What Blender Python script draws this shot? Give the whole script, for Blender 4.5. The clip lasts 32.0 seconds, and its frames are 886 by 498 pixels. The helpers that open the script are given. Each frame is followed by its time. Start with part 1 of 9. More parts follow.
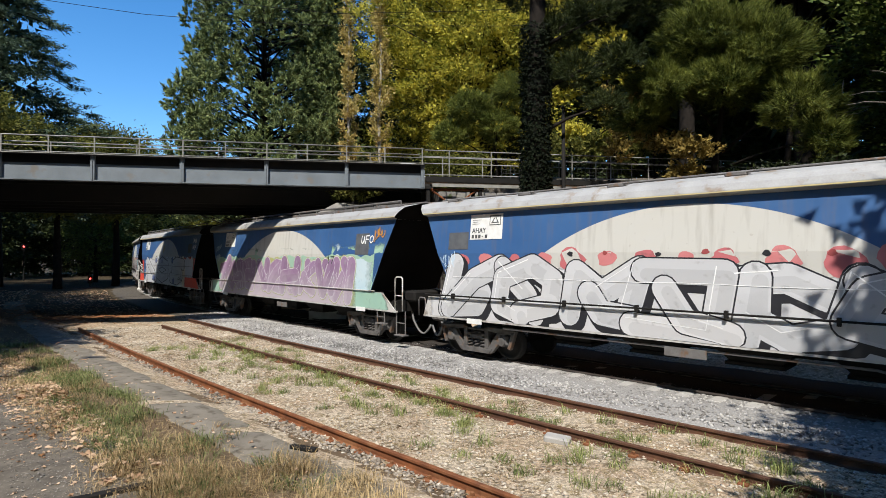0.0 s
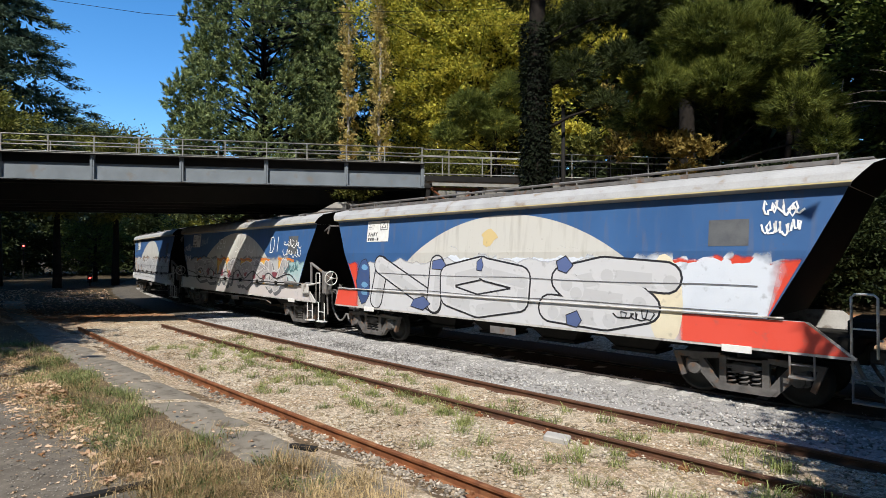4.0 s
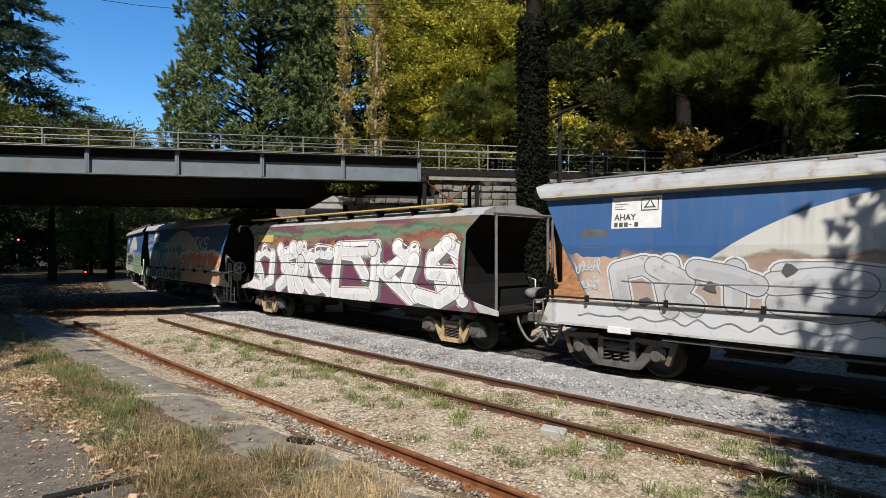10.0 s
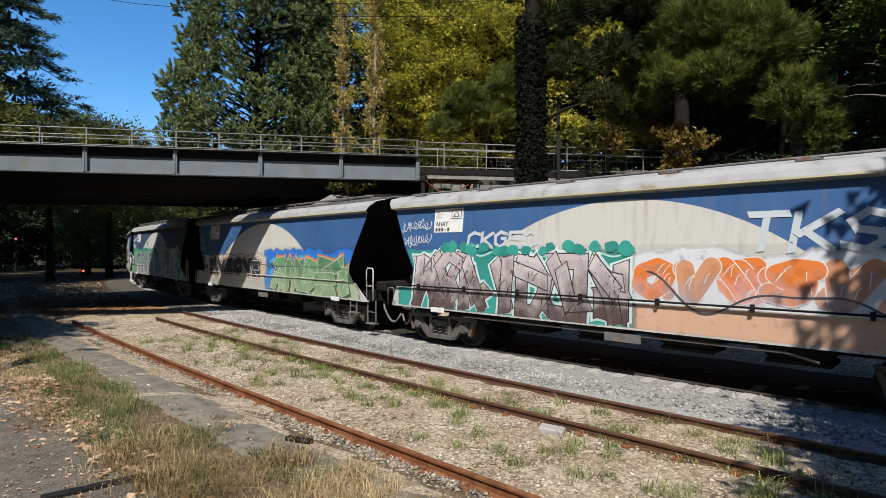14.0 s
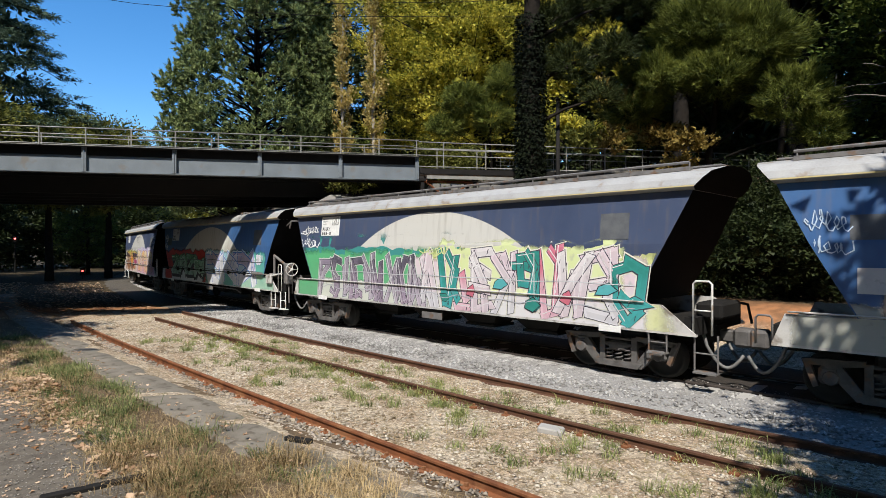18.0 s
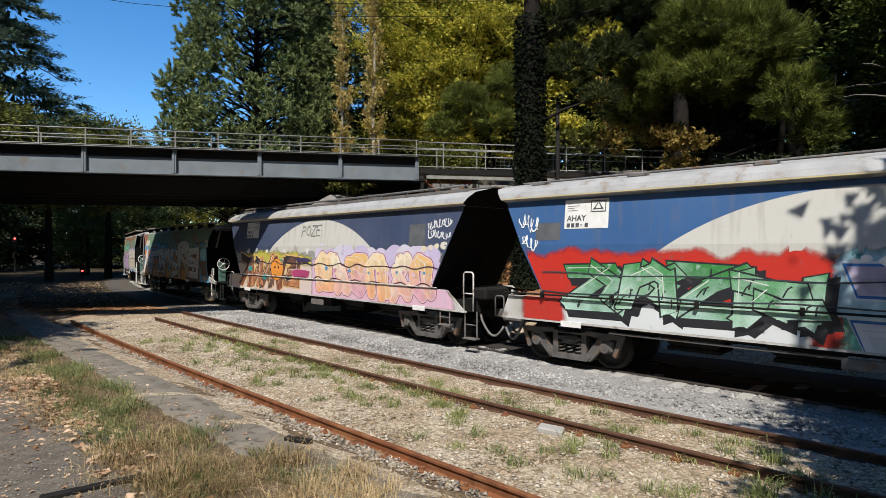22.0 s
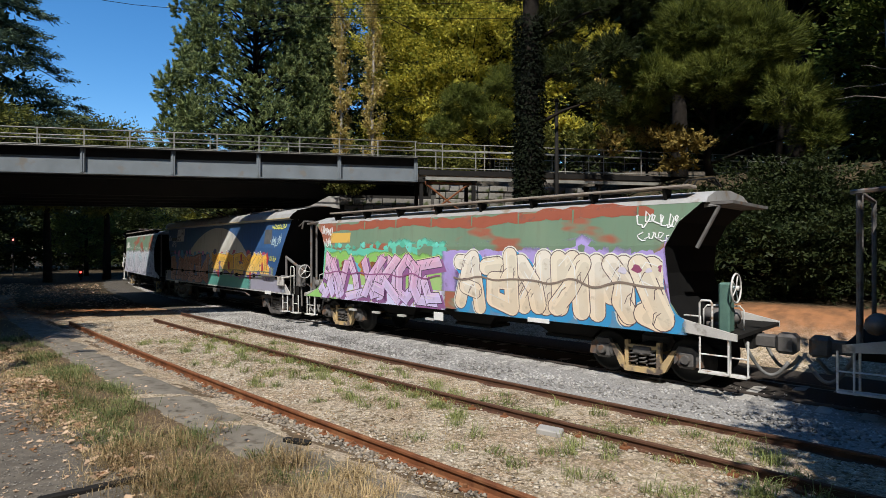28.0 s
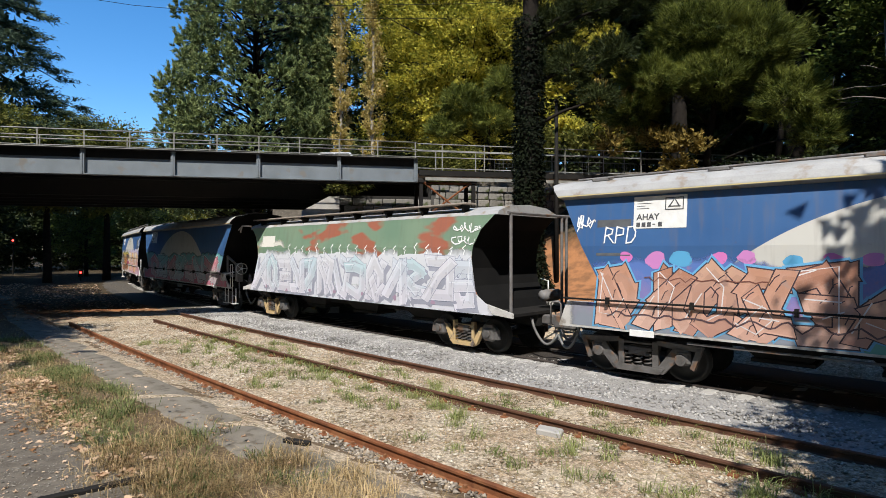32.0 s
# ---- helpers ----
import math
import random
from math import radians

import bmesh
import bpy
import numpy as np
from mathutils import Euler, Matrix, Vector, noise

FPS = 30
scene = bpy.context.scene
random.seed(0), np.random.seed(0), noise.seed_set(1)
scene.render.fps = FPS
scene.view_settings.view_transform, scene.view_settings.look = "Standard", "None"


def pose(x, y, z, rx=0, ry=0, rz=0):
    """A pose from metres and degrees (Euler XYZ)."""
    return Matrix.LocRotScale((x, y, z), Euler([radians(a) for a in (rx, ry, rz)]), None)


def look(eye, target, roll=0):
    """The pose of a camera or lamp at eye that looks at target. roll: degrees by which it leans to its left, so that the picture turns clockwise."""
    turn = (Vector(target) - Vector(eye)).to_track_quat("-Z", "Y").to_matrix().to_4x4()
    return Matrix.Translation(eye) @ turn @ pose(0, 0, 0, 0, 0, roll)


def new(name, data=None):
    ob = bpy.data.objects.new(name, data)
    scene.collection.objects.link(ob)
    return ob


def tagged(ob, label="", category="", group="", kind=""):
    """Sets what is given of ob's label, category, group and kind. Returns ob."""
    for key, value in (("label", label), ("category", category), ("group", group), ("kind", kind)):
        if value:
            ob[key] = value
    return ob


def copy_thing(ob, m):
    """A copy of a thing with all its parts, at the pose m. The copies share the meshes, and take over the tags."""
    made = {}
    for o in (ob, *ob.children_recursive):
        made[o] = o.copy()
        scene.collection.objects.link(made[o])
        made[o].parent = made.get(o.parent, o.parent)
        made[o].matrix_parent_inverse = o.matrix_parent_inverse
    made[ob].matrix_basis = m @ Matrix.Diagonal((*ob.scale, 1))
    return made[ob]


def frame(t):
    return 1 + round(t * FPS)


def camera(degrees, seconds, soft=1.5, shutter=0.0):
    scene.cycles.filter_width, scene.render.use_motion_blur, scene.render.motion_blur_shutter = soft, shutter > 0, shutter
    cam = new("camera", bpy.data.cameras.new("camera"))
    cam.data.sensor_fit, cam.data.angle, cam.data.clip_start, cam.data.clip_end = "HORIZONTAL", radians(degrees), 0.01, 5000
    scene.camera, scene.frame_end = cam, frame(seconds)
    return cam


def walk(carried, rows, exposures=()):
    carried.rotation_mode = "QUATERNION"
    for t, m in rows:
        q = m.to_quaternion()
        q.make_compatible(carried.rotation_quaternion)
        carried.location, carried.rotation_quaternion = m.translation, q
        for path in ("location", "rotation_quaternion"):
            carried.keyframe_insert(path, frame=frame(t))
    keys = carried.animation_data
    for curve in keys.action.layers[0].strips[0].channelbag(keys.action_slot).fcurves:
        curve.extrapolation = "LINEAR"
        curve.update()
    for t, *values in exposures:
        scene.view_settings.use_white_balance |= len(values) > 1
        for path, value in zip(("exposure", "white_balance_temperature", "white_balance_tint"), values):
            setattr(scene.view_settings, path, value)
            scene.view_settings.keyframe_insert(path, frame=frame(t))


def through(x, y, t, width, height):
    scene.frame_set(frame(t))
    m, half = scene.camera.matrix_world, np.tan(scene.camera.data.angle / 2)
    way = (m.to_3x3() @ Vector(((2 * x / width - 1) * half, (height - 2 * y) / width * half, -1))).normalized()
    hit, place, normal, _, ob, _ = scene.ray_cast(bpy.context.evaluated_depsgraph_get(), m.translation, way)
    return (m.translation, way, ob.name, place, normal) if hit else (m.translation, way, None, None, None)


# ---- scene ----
cam = camera(76.2, 32.0, 0.75)
EYE = (0.0, 0.0, 2.66)


def aim(turn, tilt):
    """A pose at EYE; turn: degrees from the line's far end towards the train, tilt: degrees up."""
    a, b = radians(turn), radians(tilt)
    return look(EYE, (EYE[0] - 100 * math.cos(a), EYE[1] + 100 * math.sin(a), EYE[2] + 100 * math.tan(b)))


walk(cam, [
    (0.0, aim(46.456, 0.772)),
    (3.5, aim(46.456, 0.732)),
    (5.5, aim(46.628, 0.428)),
    (6.5, aim(46.674, 0.314)),
    (7.5, aim(46.731, 0.256)),
    (9.0, aim(46.788, 0.142)),
    (10.5, aim(46.840, 0.044)),
    (12.0, aim(46.926, -0.030)),
    (14.0, aim(46.972, -0.030)),
    (16.5, aim(47.029, -0.030)),
    (20.0, aim(47.029, -0.030)),
    (24.0, aim(47.086, -0.013)),
    (27.5, aim(47.144, 0.085)),
    (30.0, aim(47.153, 0.116)),
    (32.0, aim(47.161, 0.142)),
], [(0.0, 0.45), (3.0, 0.45), (6.0, 0.57), (7.0, 0.43), (8.0, 0.47), (10.0, 0.35), (11.0, 0.18), (12.0, 0.05), (13.0, 0.28), (14.0, 0.29), (17.0, 0.43), (20.0, 0.37),
    (22.0, 0.33), (24.0, 0.29), (26.0, 0.27), (28.0, 0.18), (29.0, 0.21), (30.0, 0.33), (31.0, 0.43), (32.0, 0.45)])

# ---- daylight: a clear autumn noon, the sun behind the camera's right shoulder ----
SUN = Vector((0.45, -0.65, 1.0)).normalized()
world = bpy.data.worlds.new("world")
scene.world = world
world.use_nodes = True
wn, wl = world.node_tree.nodes, world.node_tree.links
sky = wn.new("ShaderNodeTexSky")
sky.sky_type, sky.sun_disc = "NISHITA", False
sky.sun_elevation = math.asin(SUN.z)
sky.sun_rotation = math.atan2(SUN.x, SUN.y)
sky.air_density, sky.dust_density, sky.ozone_density = 1.0, 0.15, 4.0
sky.altitude = 200
warm = wn.new("ShaderNodeHueSaturation")
warm.inputs["Saturation"].default_value = 1.28
wl.new(sky.outputs[0], warm.inputs["Color"])
wl.new(warm.outputs[0], wn["Background"].inputs[0])
wn["Background"].inputs[1].default_value = 0.145
sun = new("sun", bpy.data.lights.new("sun", "SUN"))
sun.data.energy, sun.data.angle, sun.data.color = 5.0, radians(0.5), (1.0, 0.965, 0.90)
sun.matrix_world = look(SUN * 60, (0, 0, 0))

# ---- materials ----
def mat(name, base, rough=0.6, metal=0.0, other=None, scale=6.0, amount=0.5, bump=0.15, fine=60.0, spots=None, spot_amount=0.0, spot_scale=1.5, rand=0.0):
    """A surface of two tones with grain, stains of a third tone and relief, in the thing's own metres."""
    m = bpy.data.materials.new(name)
    m.use_nodes = True
    n, l = m.node_tree.nodes, m.node_tree.links
    b = n["Principled BSDF"]
    b.inputs["Roughness"].default_value, b.inputs["Metallic"].default_value = rough, metal
    if rough >= 0.85:
        b.inputs["Specular IOR Level"].default_value = 0.15      # earth and stone have no sheen
    tc = n.new("ShaderNodeTexCoord")
    big = n.new("ShaderNodeTexNoise")
    big.inputs["Scale"].default_value, big.inputs["Detail"].default_value = scale, 6
    l.new(tc.outputs["Object"], big.inputs["Vector"])
    grain = n.new("ShaderNodeTexNoise")
    grain.inputs["Scale"].default_value, grain.inputs["Detail"].default_value = fine, 4
    l.new(tc.outputs["Object"], grain.inputs["Vector"])
    other = other or tuple(c * 0.6 for c in base)
    mix = n.new("ShaderNodeMix")
    mix.data_type = "RGBA"
    mix.inputs["A"].default_value, mix.inputs["B"].default_value = (*base, 1), (*other, 1)
    ramp = n.new("ShaderNodeMapRange")
    ramp.inputs["From Min"].default_value, ramp.inputs["From Max"].default_value = 0.5 - 0.3 * amount, 0.5 + 0.3 * amount
    add = n.new("ShaderNodeMath")
    add.operation = "MULTIPLY_ADD"
    add.inputs[1].default_value = 0.35
    sub = n.new("ShaderNodeMath")
    sub.operation = "ADD"
    sub.inputs[1].default_value = -0.175
    l.new(grain.outputs[0], add.inputs[0])
    l.new(big.outputs[0], add.inputs[2])
    l.new(add.outputs[0], sub.inputs[0])
    l.new(sub.outputs[0], ramp.inputs["Value"])
    l.new(ramp.outputs[0], mix.inputs["Factor"])
    col = mix.outputs["Result"]
    if spots:
        st = n.new("ShaderNodeTexNoise")
        st.inputs["Scale"].default_value, st.inputs["Detail"].default_value = spot_scale, 8
        l.new(tc.outputs["Object"], st.inputs["Vector"])
        r2 = n.new("ShaderNodeMapRange")
        r2.inputs["From Min"].default_value, r2.inputs["From Max"].default_value = 0.62 - 0.2 * spot_amount, 0.72 - 0.2 * spot_amount
        l.new(st.outputs[0], r2.inputs["Value"])
        m2 = n.new("ShaderNodeMix")
        m2.data_type = "RGBA"
        m2.inputs["B"].default_value = (*spots, 1)
        l.new(r2.outputs[0], m2.inputs["Factor"])
        l.new(col, m2.inputs["A"])
        col = m2.outputs["Result"]
    if rand:
        oi = n.new("ShaderNodeObjectInfo")
        hs = n.new("ShaderNodeHueSaturation")
        rr = n.new("ShaderNodeMapRange")
        rr.inputs["To Min"].default_value, rr.inputs["To Max"].default_value = 1 - rand, 1 + rand
        l.new(oi.outputs["Random"], rr.inputs["Value"])
        l.new(rr.outputs[0], hs.inputs["Value"])
        l.new(col, hs.inputs["Color"])
        col = hs.outputs[0]
    l.new(col, b.inputs["Base Color"])
    if bump:
        bp = n.new("ShaderNodeBump")
        bp.inputs["Strength"].default_value, bp.inputs["Distance"].default_value = bump, 0.02
        l.new(sub.outputs[0], bp.inputs["Height"])
        l.new(bp.outputs[0], b.inputs["Normal"])
    return m


def leaf_mat(name, c1, c2, through=0.35, rough=0.55):
    """Leaves: each island takes a tone between c1 and c2, and lets some light through."""
    m = bpy.data.materials.new(name)
    m.use_nodes = True
    n, l = m.node_tree.nodes, m.node_tree.links
    b = n["Principled BSDF"]
    b.inputs["Roughness"].default_value, b.inputs["Specular IOR Level"].default_value = rough, 0.12
    geo = n.new("ShaderNodeNewGeometry")
    mix = n.new("ShaderNodeMix")
    mix.data_type = "RGBA"
    mix.inputs["A"].default_value, mix.inputs["B"].default_value = (*c1, 1), (*c2, 1)
    tc = n.new("ShaderNodeTexCoord")
    ns = n.new("ShaderNodeTexNoise")
    ns.inputs["Scale"].default_value, ns.inputs["Detail"].default_value = 0.9, 3
    l.new(tc.outputs["Object"], ns.inputs["Vector"])
    tone = n.new("ShaderNodeMath")
    tone.operation = "MULTIPLY_ADD"
    tone.inputs[1].default_value, tone.inputs[2].default_value = 2.2, -1.1
    l.new(ns.outputs[0], tone.inputs[0])
    both = n.new("ShaderNodeMath")
    both.use_clamp = True
    l.new(geo.outputs["Random Per Island"], both.inputs[0])
    l.new(tone.outputs[0], both.inputs[1])
    l.new(both.outputs[0], mix.inputs["Factor"])
    l.new(mix.outputs["Result"], b.inputs["Base Color"])
    t = n.new("ShaderNodeBsdfTranslucent")
    l.new(mix.outputs["Result"], t.inputs[0])
    ms = n.new("ShaderNodeMixShader")
    ms.inputs[0].default_value = through
    l.new(b.outputs[0], ms.inputs[1])
    l.new(t.outputs[0], ms.inputs[2])
    l.new(ms.outputs[0], n["Material Output"].inputs[0])
    return m


RUST = mat("rusty_rail_side", (0.26, 0.100, 0.043), 0.85, 0.2, (0.115, 0.046, 0.025), 5, 0.9, 0.3, 90, (0.25, 0.115, 0.055), 0.4, 3)
RUSTDARK = mat("dark_rusty_rail_side", (0.14, 0.068, 0.040), 0.85, 0.2, (0.075, 0.040, 0.028), 5, 0.9, 0.3, 90)
RAILTOP = mat("worn_rail_head", (0.115, 0.060, 0.040), 0.6, 0.3, (0.07, 0.038, 0.027), 4, 0.8, 0.1)
STEEL = mat("polished_rail_head", (0.42, 0.40, 0.38), 0.3, 0.9, (0.25, 0.23, 0.21), 3, 0.6, 0.05)
CONCRETE = mat("weathered_concrete", (0.42, 0.40, 0.37), 0.9, 0, (0.27, 0.255, 0.235), 2.5, 0.9, 0.3, 70)
PATH = mat("old_asphalt_path", (0.165, 0.142, 0.113), 0.95, 0, (0.075, 0.064, 0.052), 5, 1.0, 0.9, 70, (0.20, 0.17, 0.135), 0.15, 14)
GIRDER = mat("grey_girder_paint", (0.17, 0.193, 0.21), 0.55, 0.1, (0.12, 0.138, 0.15), 1.6, 0.8, 0.12, 40, (0.15, 0.14, 0.125), 0.1, 2.2)
# darker than plain black paint, so that undersides keep their deep shade
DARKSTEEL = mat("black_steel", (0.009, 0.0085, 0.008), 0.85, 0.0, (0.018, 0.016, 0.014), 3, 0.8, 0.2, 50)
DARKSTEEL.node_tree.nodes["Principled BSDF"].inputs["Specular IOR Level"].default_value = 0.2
GREYSTEEL = mat("dusty_grey_steel", (0.21, 0.20, 0.19), 0.7, 0.2, (0.11, 0.10, 0.095), 5, 0.9, 0.2, 60, (0.17, 0.10, 0.06), 0.25, 4)
HOSE = mat("dusty_rubber_hose", (0.17, 0.165, 0.155), 0.6, 0, (0.09, 0.088, 0.084), 8, 0.8, 0.1, 40)
WHITESTEEL = mat("white_painted_steel", (0.72, 0.71, 0.68), 0.5, 0, (0.5, 0.48, 0.44), 8, 0.7, 0.1, 60, (0.3, 0.2, 0.13), 0.2, 7)
MAINRAIL = mat("grimy_rail_side", (0.075, 0.058, 0.048), 0.8, 0.2, (0.04, 0.032, 0.028), 4, 0.8, 0.2)
EDGESTRIP = mat("worn_concrete_edge", (0.235, 0.207, 0.165), 0.95, 0, (0.125, 0.108, 0.086), 2.5, 1.0, 0.9, 60, (0.12, 0.10, 0.075), 0.35, 5)
RAILING = mat("aluminium_railing", (0.30, 0.29, 0.255), 0.55, 0.2, (0.21, 0.20, 0.175), 4, 0.6, 0.05)

# ---- geometry helpers ----
def mesh(name, verts, faces, material=None, smooth=False):
    me = bpy.data.meshes.new(name)
    me.from_pydata([tuple(v) for v in verts], [], [tuple(f) for f in faces])
    me.validate()
    if material:
        me.materials.append(material)
    if smooth:
        me.shade_smooth()
    me.update()
    return me


def thing(name, label, category, m=None, group="", kind=""):
    """An empty at a thing's base, which parents its parts."""
    ob = new(name)
    ob.empty_display_size = 0.2
    if m is not None:
        ob.matrix_basis = m
    return tagged(ob, label, category, group, kind)


def part(name, me, parent, label="", m=None):
    ob = new(name, me)
    ob.parent = parent
    if m is not None:
        ob.matrix_basis = m
    return tagged(ob, label)


class Shape:
    """Gathers pieces of one mesh."""

    def __init__(self):
        self.v, self.f = [], []

    def add(self, verts, faces):
        k = len(self.v)
        self.v += [tuple(p) for p in verts]
        self.f += [tuple(i + k for i in f) for f in faces]
        return self

    def box(self, x0, x1, y0, y1, z0, z1, bevel=0.0, m=None):
        """A box with its long edges chamfered."""
        if bevel:
            b = min(bevel, (x1 - x0) / 3, (y1 - y0) / 3, (z1 - z0) / 3)
            ring = lambda z, d: [(x0 + d, y0 + b, z), (x0 + b, y0 + d, z), (x1 - b, y0 + d, z), (x1 - d, y0 + b, z),
                                 (x1 - d, y1 - b, z), (x1 - b, y1 - d, z), (x0 + b, y1 - d, z), (x0 + d, y1 - b, z)]
            vs = ring(z0, b) + ring(z0 + b, 0) + ring(z1 - b, 0) + ring(z1, b)
            fs = [tuple(range(7, -1, -1)), tuple(range(24, 32))]
            for j in range(3):
                fs += [(j * 8 + i, j * 8 + (i + 1) % 8, j * 8 + 8 + (i + 1) % 8, j * 8 + 8 + i) for i in range(8)]
        else:
            vs = [(x, y, z) for z in (z0, z1) for x, y in ((x0, y0), (x1, y0), (x1, y1), (x0, y1))]
            fs = [(3, 2, 1, 0), (4, 5, 6, 7)] + [(i, (i + 1) % 4, 4 + (i + 1) % 4, 4 + i) for i in range(4)]
        if m is not None:
            vs = [m @ Vector(v) for v in vs]
        return self.add(vs, fs)

    def tube(self, path, r, n=8, close=False, r1=None):
        """A round bar along a path, thinning to r1."""
        path = [Vector(p) for p in path]
        k = len(path)
        vs, up = [], None
        for i, p in enumerate(path):
            a = path[(i - 1) % k] if close else path[max(i - 1, 0)]
            b = path[(i + 1) % k] if close else path[min(i + 1, k - 1)]
            d = (b - a).normalized()
            if up is None:
                up = d.orthogonal().normalized()
            u = (up - d * up.dot(d)).normalized()
            w = d.cross(u)
            up = u
            rr = r if r1 is None else r + (r1 - r) * i / (k - 1)
            vs += [p + (u * math.cos(2 * math.pi * j / n) + w * math.sin(2 * math.pi * j / n)) * rr for j in range(n)]
        fs = []
        for i in range(k if close else k - 1):
            a, b = i * n, ((i + 1) % k) * n
            fs += [(a + j, a + (j + 1) % n, b + (j + 1) % n, b + j) for j in range(n)]
        if not close:
            fs += [tuple(range(n - 1, -1, -1)), tuple(range((k - 1) * n, k * n))]
        return self.add(vs, fs)

    def lathe(self, prof, centre, axis="y", n=20):
        """A turned form: prof lists (radius, along)."""
        vs = []
        for r, a in prof:
            for j in range(n):
                c, s = math.cos(2 * math.pi * j / n) * r, math.sin(2 * math.pi * j / n) * r
                v = {"y": (c, a, s), "x": (a, c, s), "z": (c, s, a)}[axis]
                vs.append(Vector(centre) + Vector(v))
        fs = []
        for i in range(len(prof) - 1):
            fs += [(i * n + j, i * n + (j + 1) % n, (i + 1) * n + (j + 1) % n, (i + 1) * n + j) for j in range(n)]
        fs += [tuple(range(n - 1, -1, -1)), tuple(range((len(prof) - 1) * n, len(prof) * n))]
        return self.add(vs, fs)

    def prism(self, poly, y0, y1, plane="xz"):
        """A flat outline given depth: in xz through y, in yz through x, in xy through z."""
        n = len(poly)
        put = {"xz": lambda a, b, c: (a, c, b), "yz": lambda a, b, c: (c, a, b), "xy": lambda a, b, c: (a, b, c)}[plane]
        vs = [put(a, b, y0) for a, b in poly] + [put(a, b, y1) for a, b in poly]
        fs = [tuple(range(n)), tuple(range(2 * n - 1, n - 1, -1))] + [(i, n + i, n + (i + 1) % n, (i + 1) % n) for i in range(n)]
        return self.add(vs, fs)

    def mesh(self, name, material, smooth=False):
        me = bpy.data.meshes.new(name)
        me.from_pydata(self.v, [], self.f)
        bm = bmesh.new()
        bm.from_mesh(me)
        bmesh.ops.recalc_face_normals(bm, faces=bm.faces)
        bm.to_mesh(me)
        bm.free()
        me.materials.append(material)
        if smooth:
            me.shade_smooth()
        return me


def cloud(name, verts, faces, material, quads=True):
    """A mesh from numpy arrays."""
    me = bpy.data.meshes.new(name)
    k = faces.shape[1]
    me.vertices.add(len(verts))
    me.vertices.foreach_set("co", verts.astype(np.float32).ravel())
    me.loops.add(faces.size)
    me.loops.foreach_set("vertex_index", faces.astype(np.int32).ravel())
    me.polygons.add(len(faces))
    me.polygons.foreach_set("loop_start", np.arange(0, faces.size, k, dtype=np.int32))
    me.materials.append(material)
    me.update(calc_edges=True)
    return me


# ---- the line: a long curve that bends away from the platform at both ends ----
K_NEAR, K_FAR = 1 / 337.4, 0.009


def bend(s):
    return K_NEAR if s > -24 else K_FAR if s < -36 else K_NEAR + (K_FAR - K_NEAR) * (-24 - s) / 12


STEP = 0.5
LINE = {0: (0.0, 11.0, 0.0)}
for way, count in ((1, 200), (-1, 340)):
    px, py, pa = LINE[0]
    for i in range(1, count):
        mid = (i - 0.5) * STEP * way
        pa += bend(mid) * STEP * way
        px += math.cos(pa) * STEP * way
        py += math.sin(pa) * STEP * way
        LINE[i * way] = (px, py, pa)


def line(s, off=0.0):
    """Place and heading at s metres along the train's near side, off metres beyond it."""
    q = min(max(s / STEP, -338), 198)
    i = math.floor(q)
    a, b, f = LINE[i], LINE[i + 1], q - i
    h = a[2] + (b[2] - a[2]) * f
    return a[0] + (b[0] - a[0]) * f - math.sin(h) * off, a[1] + (b[1] - a[1]) * f + math.cos(h) * off, h


LX = np.array([LINE[i][0] for i in sorted(LINE)])
LY = np.array([LINE[i][1] for i in sorted(LINE)])
LH = np.array([LINE[i][2] for i in sorted(LINE)])


def beyond(x, y):
    """How far points lie beyond the train's near side (negative: on the platform's side)."""
    x, y = np.asarray(x, float), np.asarray(y, float)
    i = np.searchsorted(LX, x).clip(1, len(LX) - 1)
    f = ((x - LX[i - 1]) / (LX[i] - LX[i - 1])).clip(0, 1)
    return (y - (LY[i - 1] + (LY[i] - LY[i - 1]) * f)) * np.cos(LH[i])


def smoothstep(a, b, v):
    t = ((np.asarray(v, float) - a) / (b - a)).clip(0, 1)
    return t * t * (3 - 2 * t)


def height(x, y):
    """The ground: level by the tracks, a bank up to the road behind."""
    x, y = np.asarray(x, float), np.asarray(y, float)
    d = beyond(x, y)
    z = -0.13 + 0.13 * smoothstep(-6.25, -6.6, d) + 0.05 * smoothstep(-7.4, -9.0, d)
    right = smoothstep(-22.0, -14.0, x)
    bank = 1.3 * smoothstep(3.8, 7.0, d) + 4.6 * smoothstep(7.5, 14.0, d)
    far = 5.5 * smoothstep(6.0, 16.0, d)
    z = z + bank * right + far * (1 - right) * smoothstep(-70, -40, x)
    return z

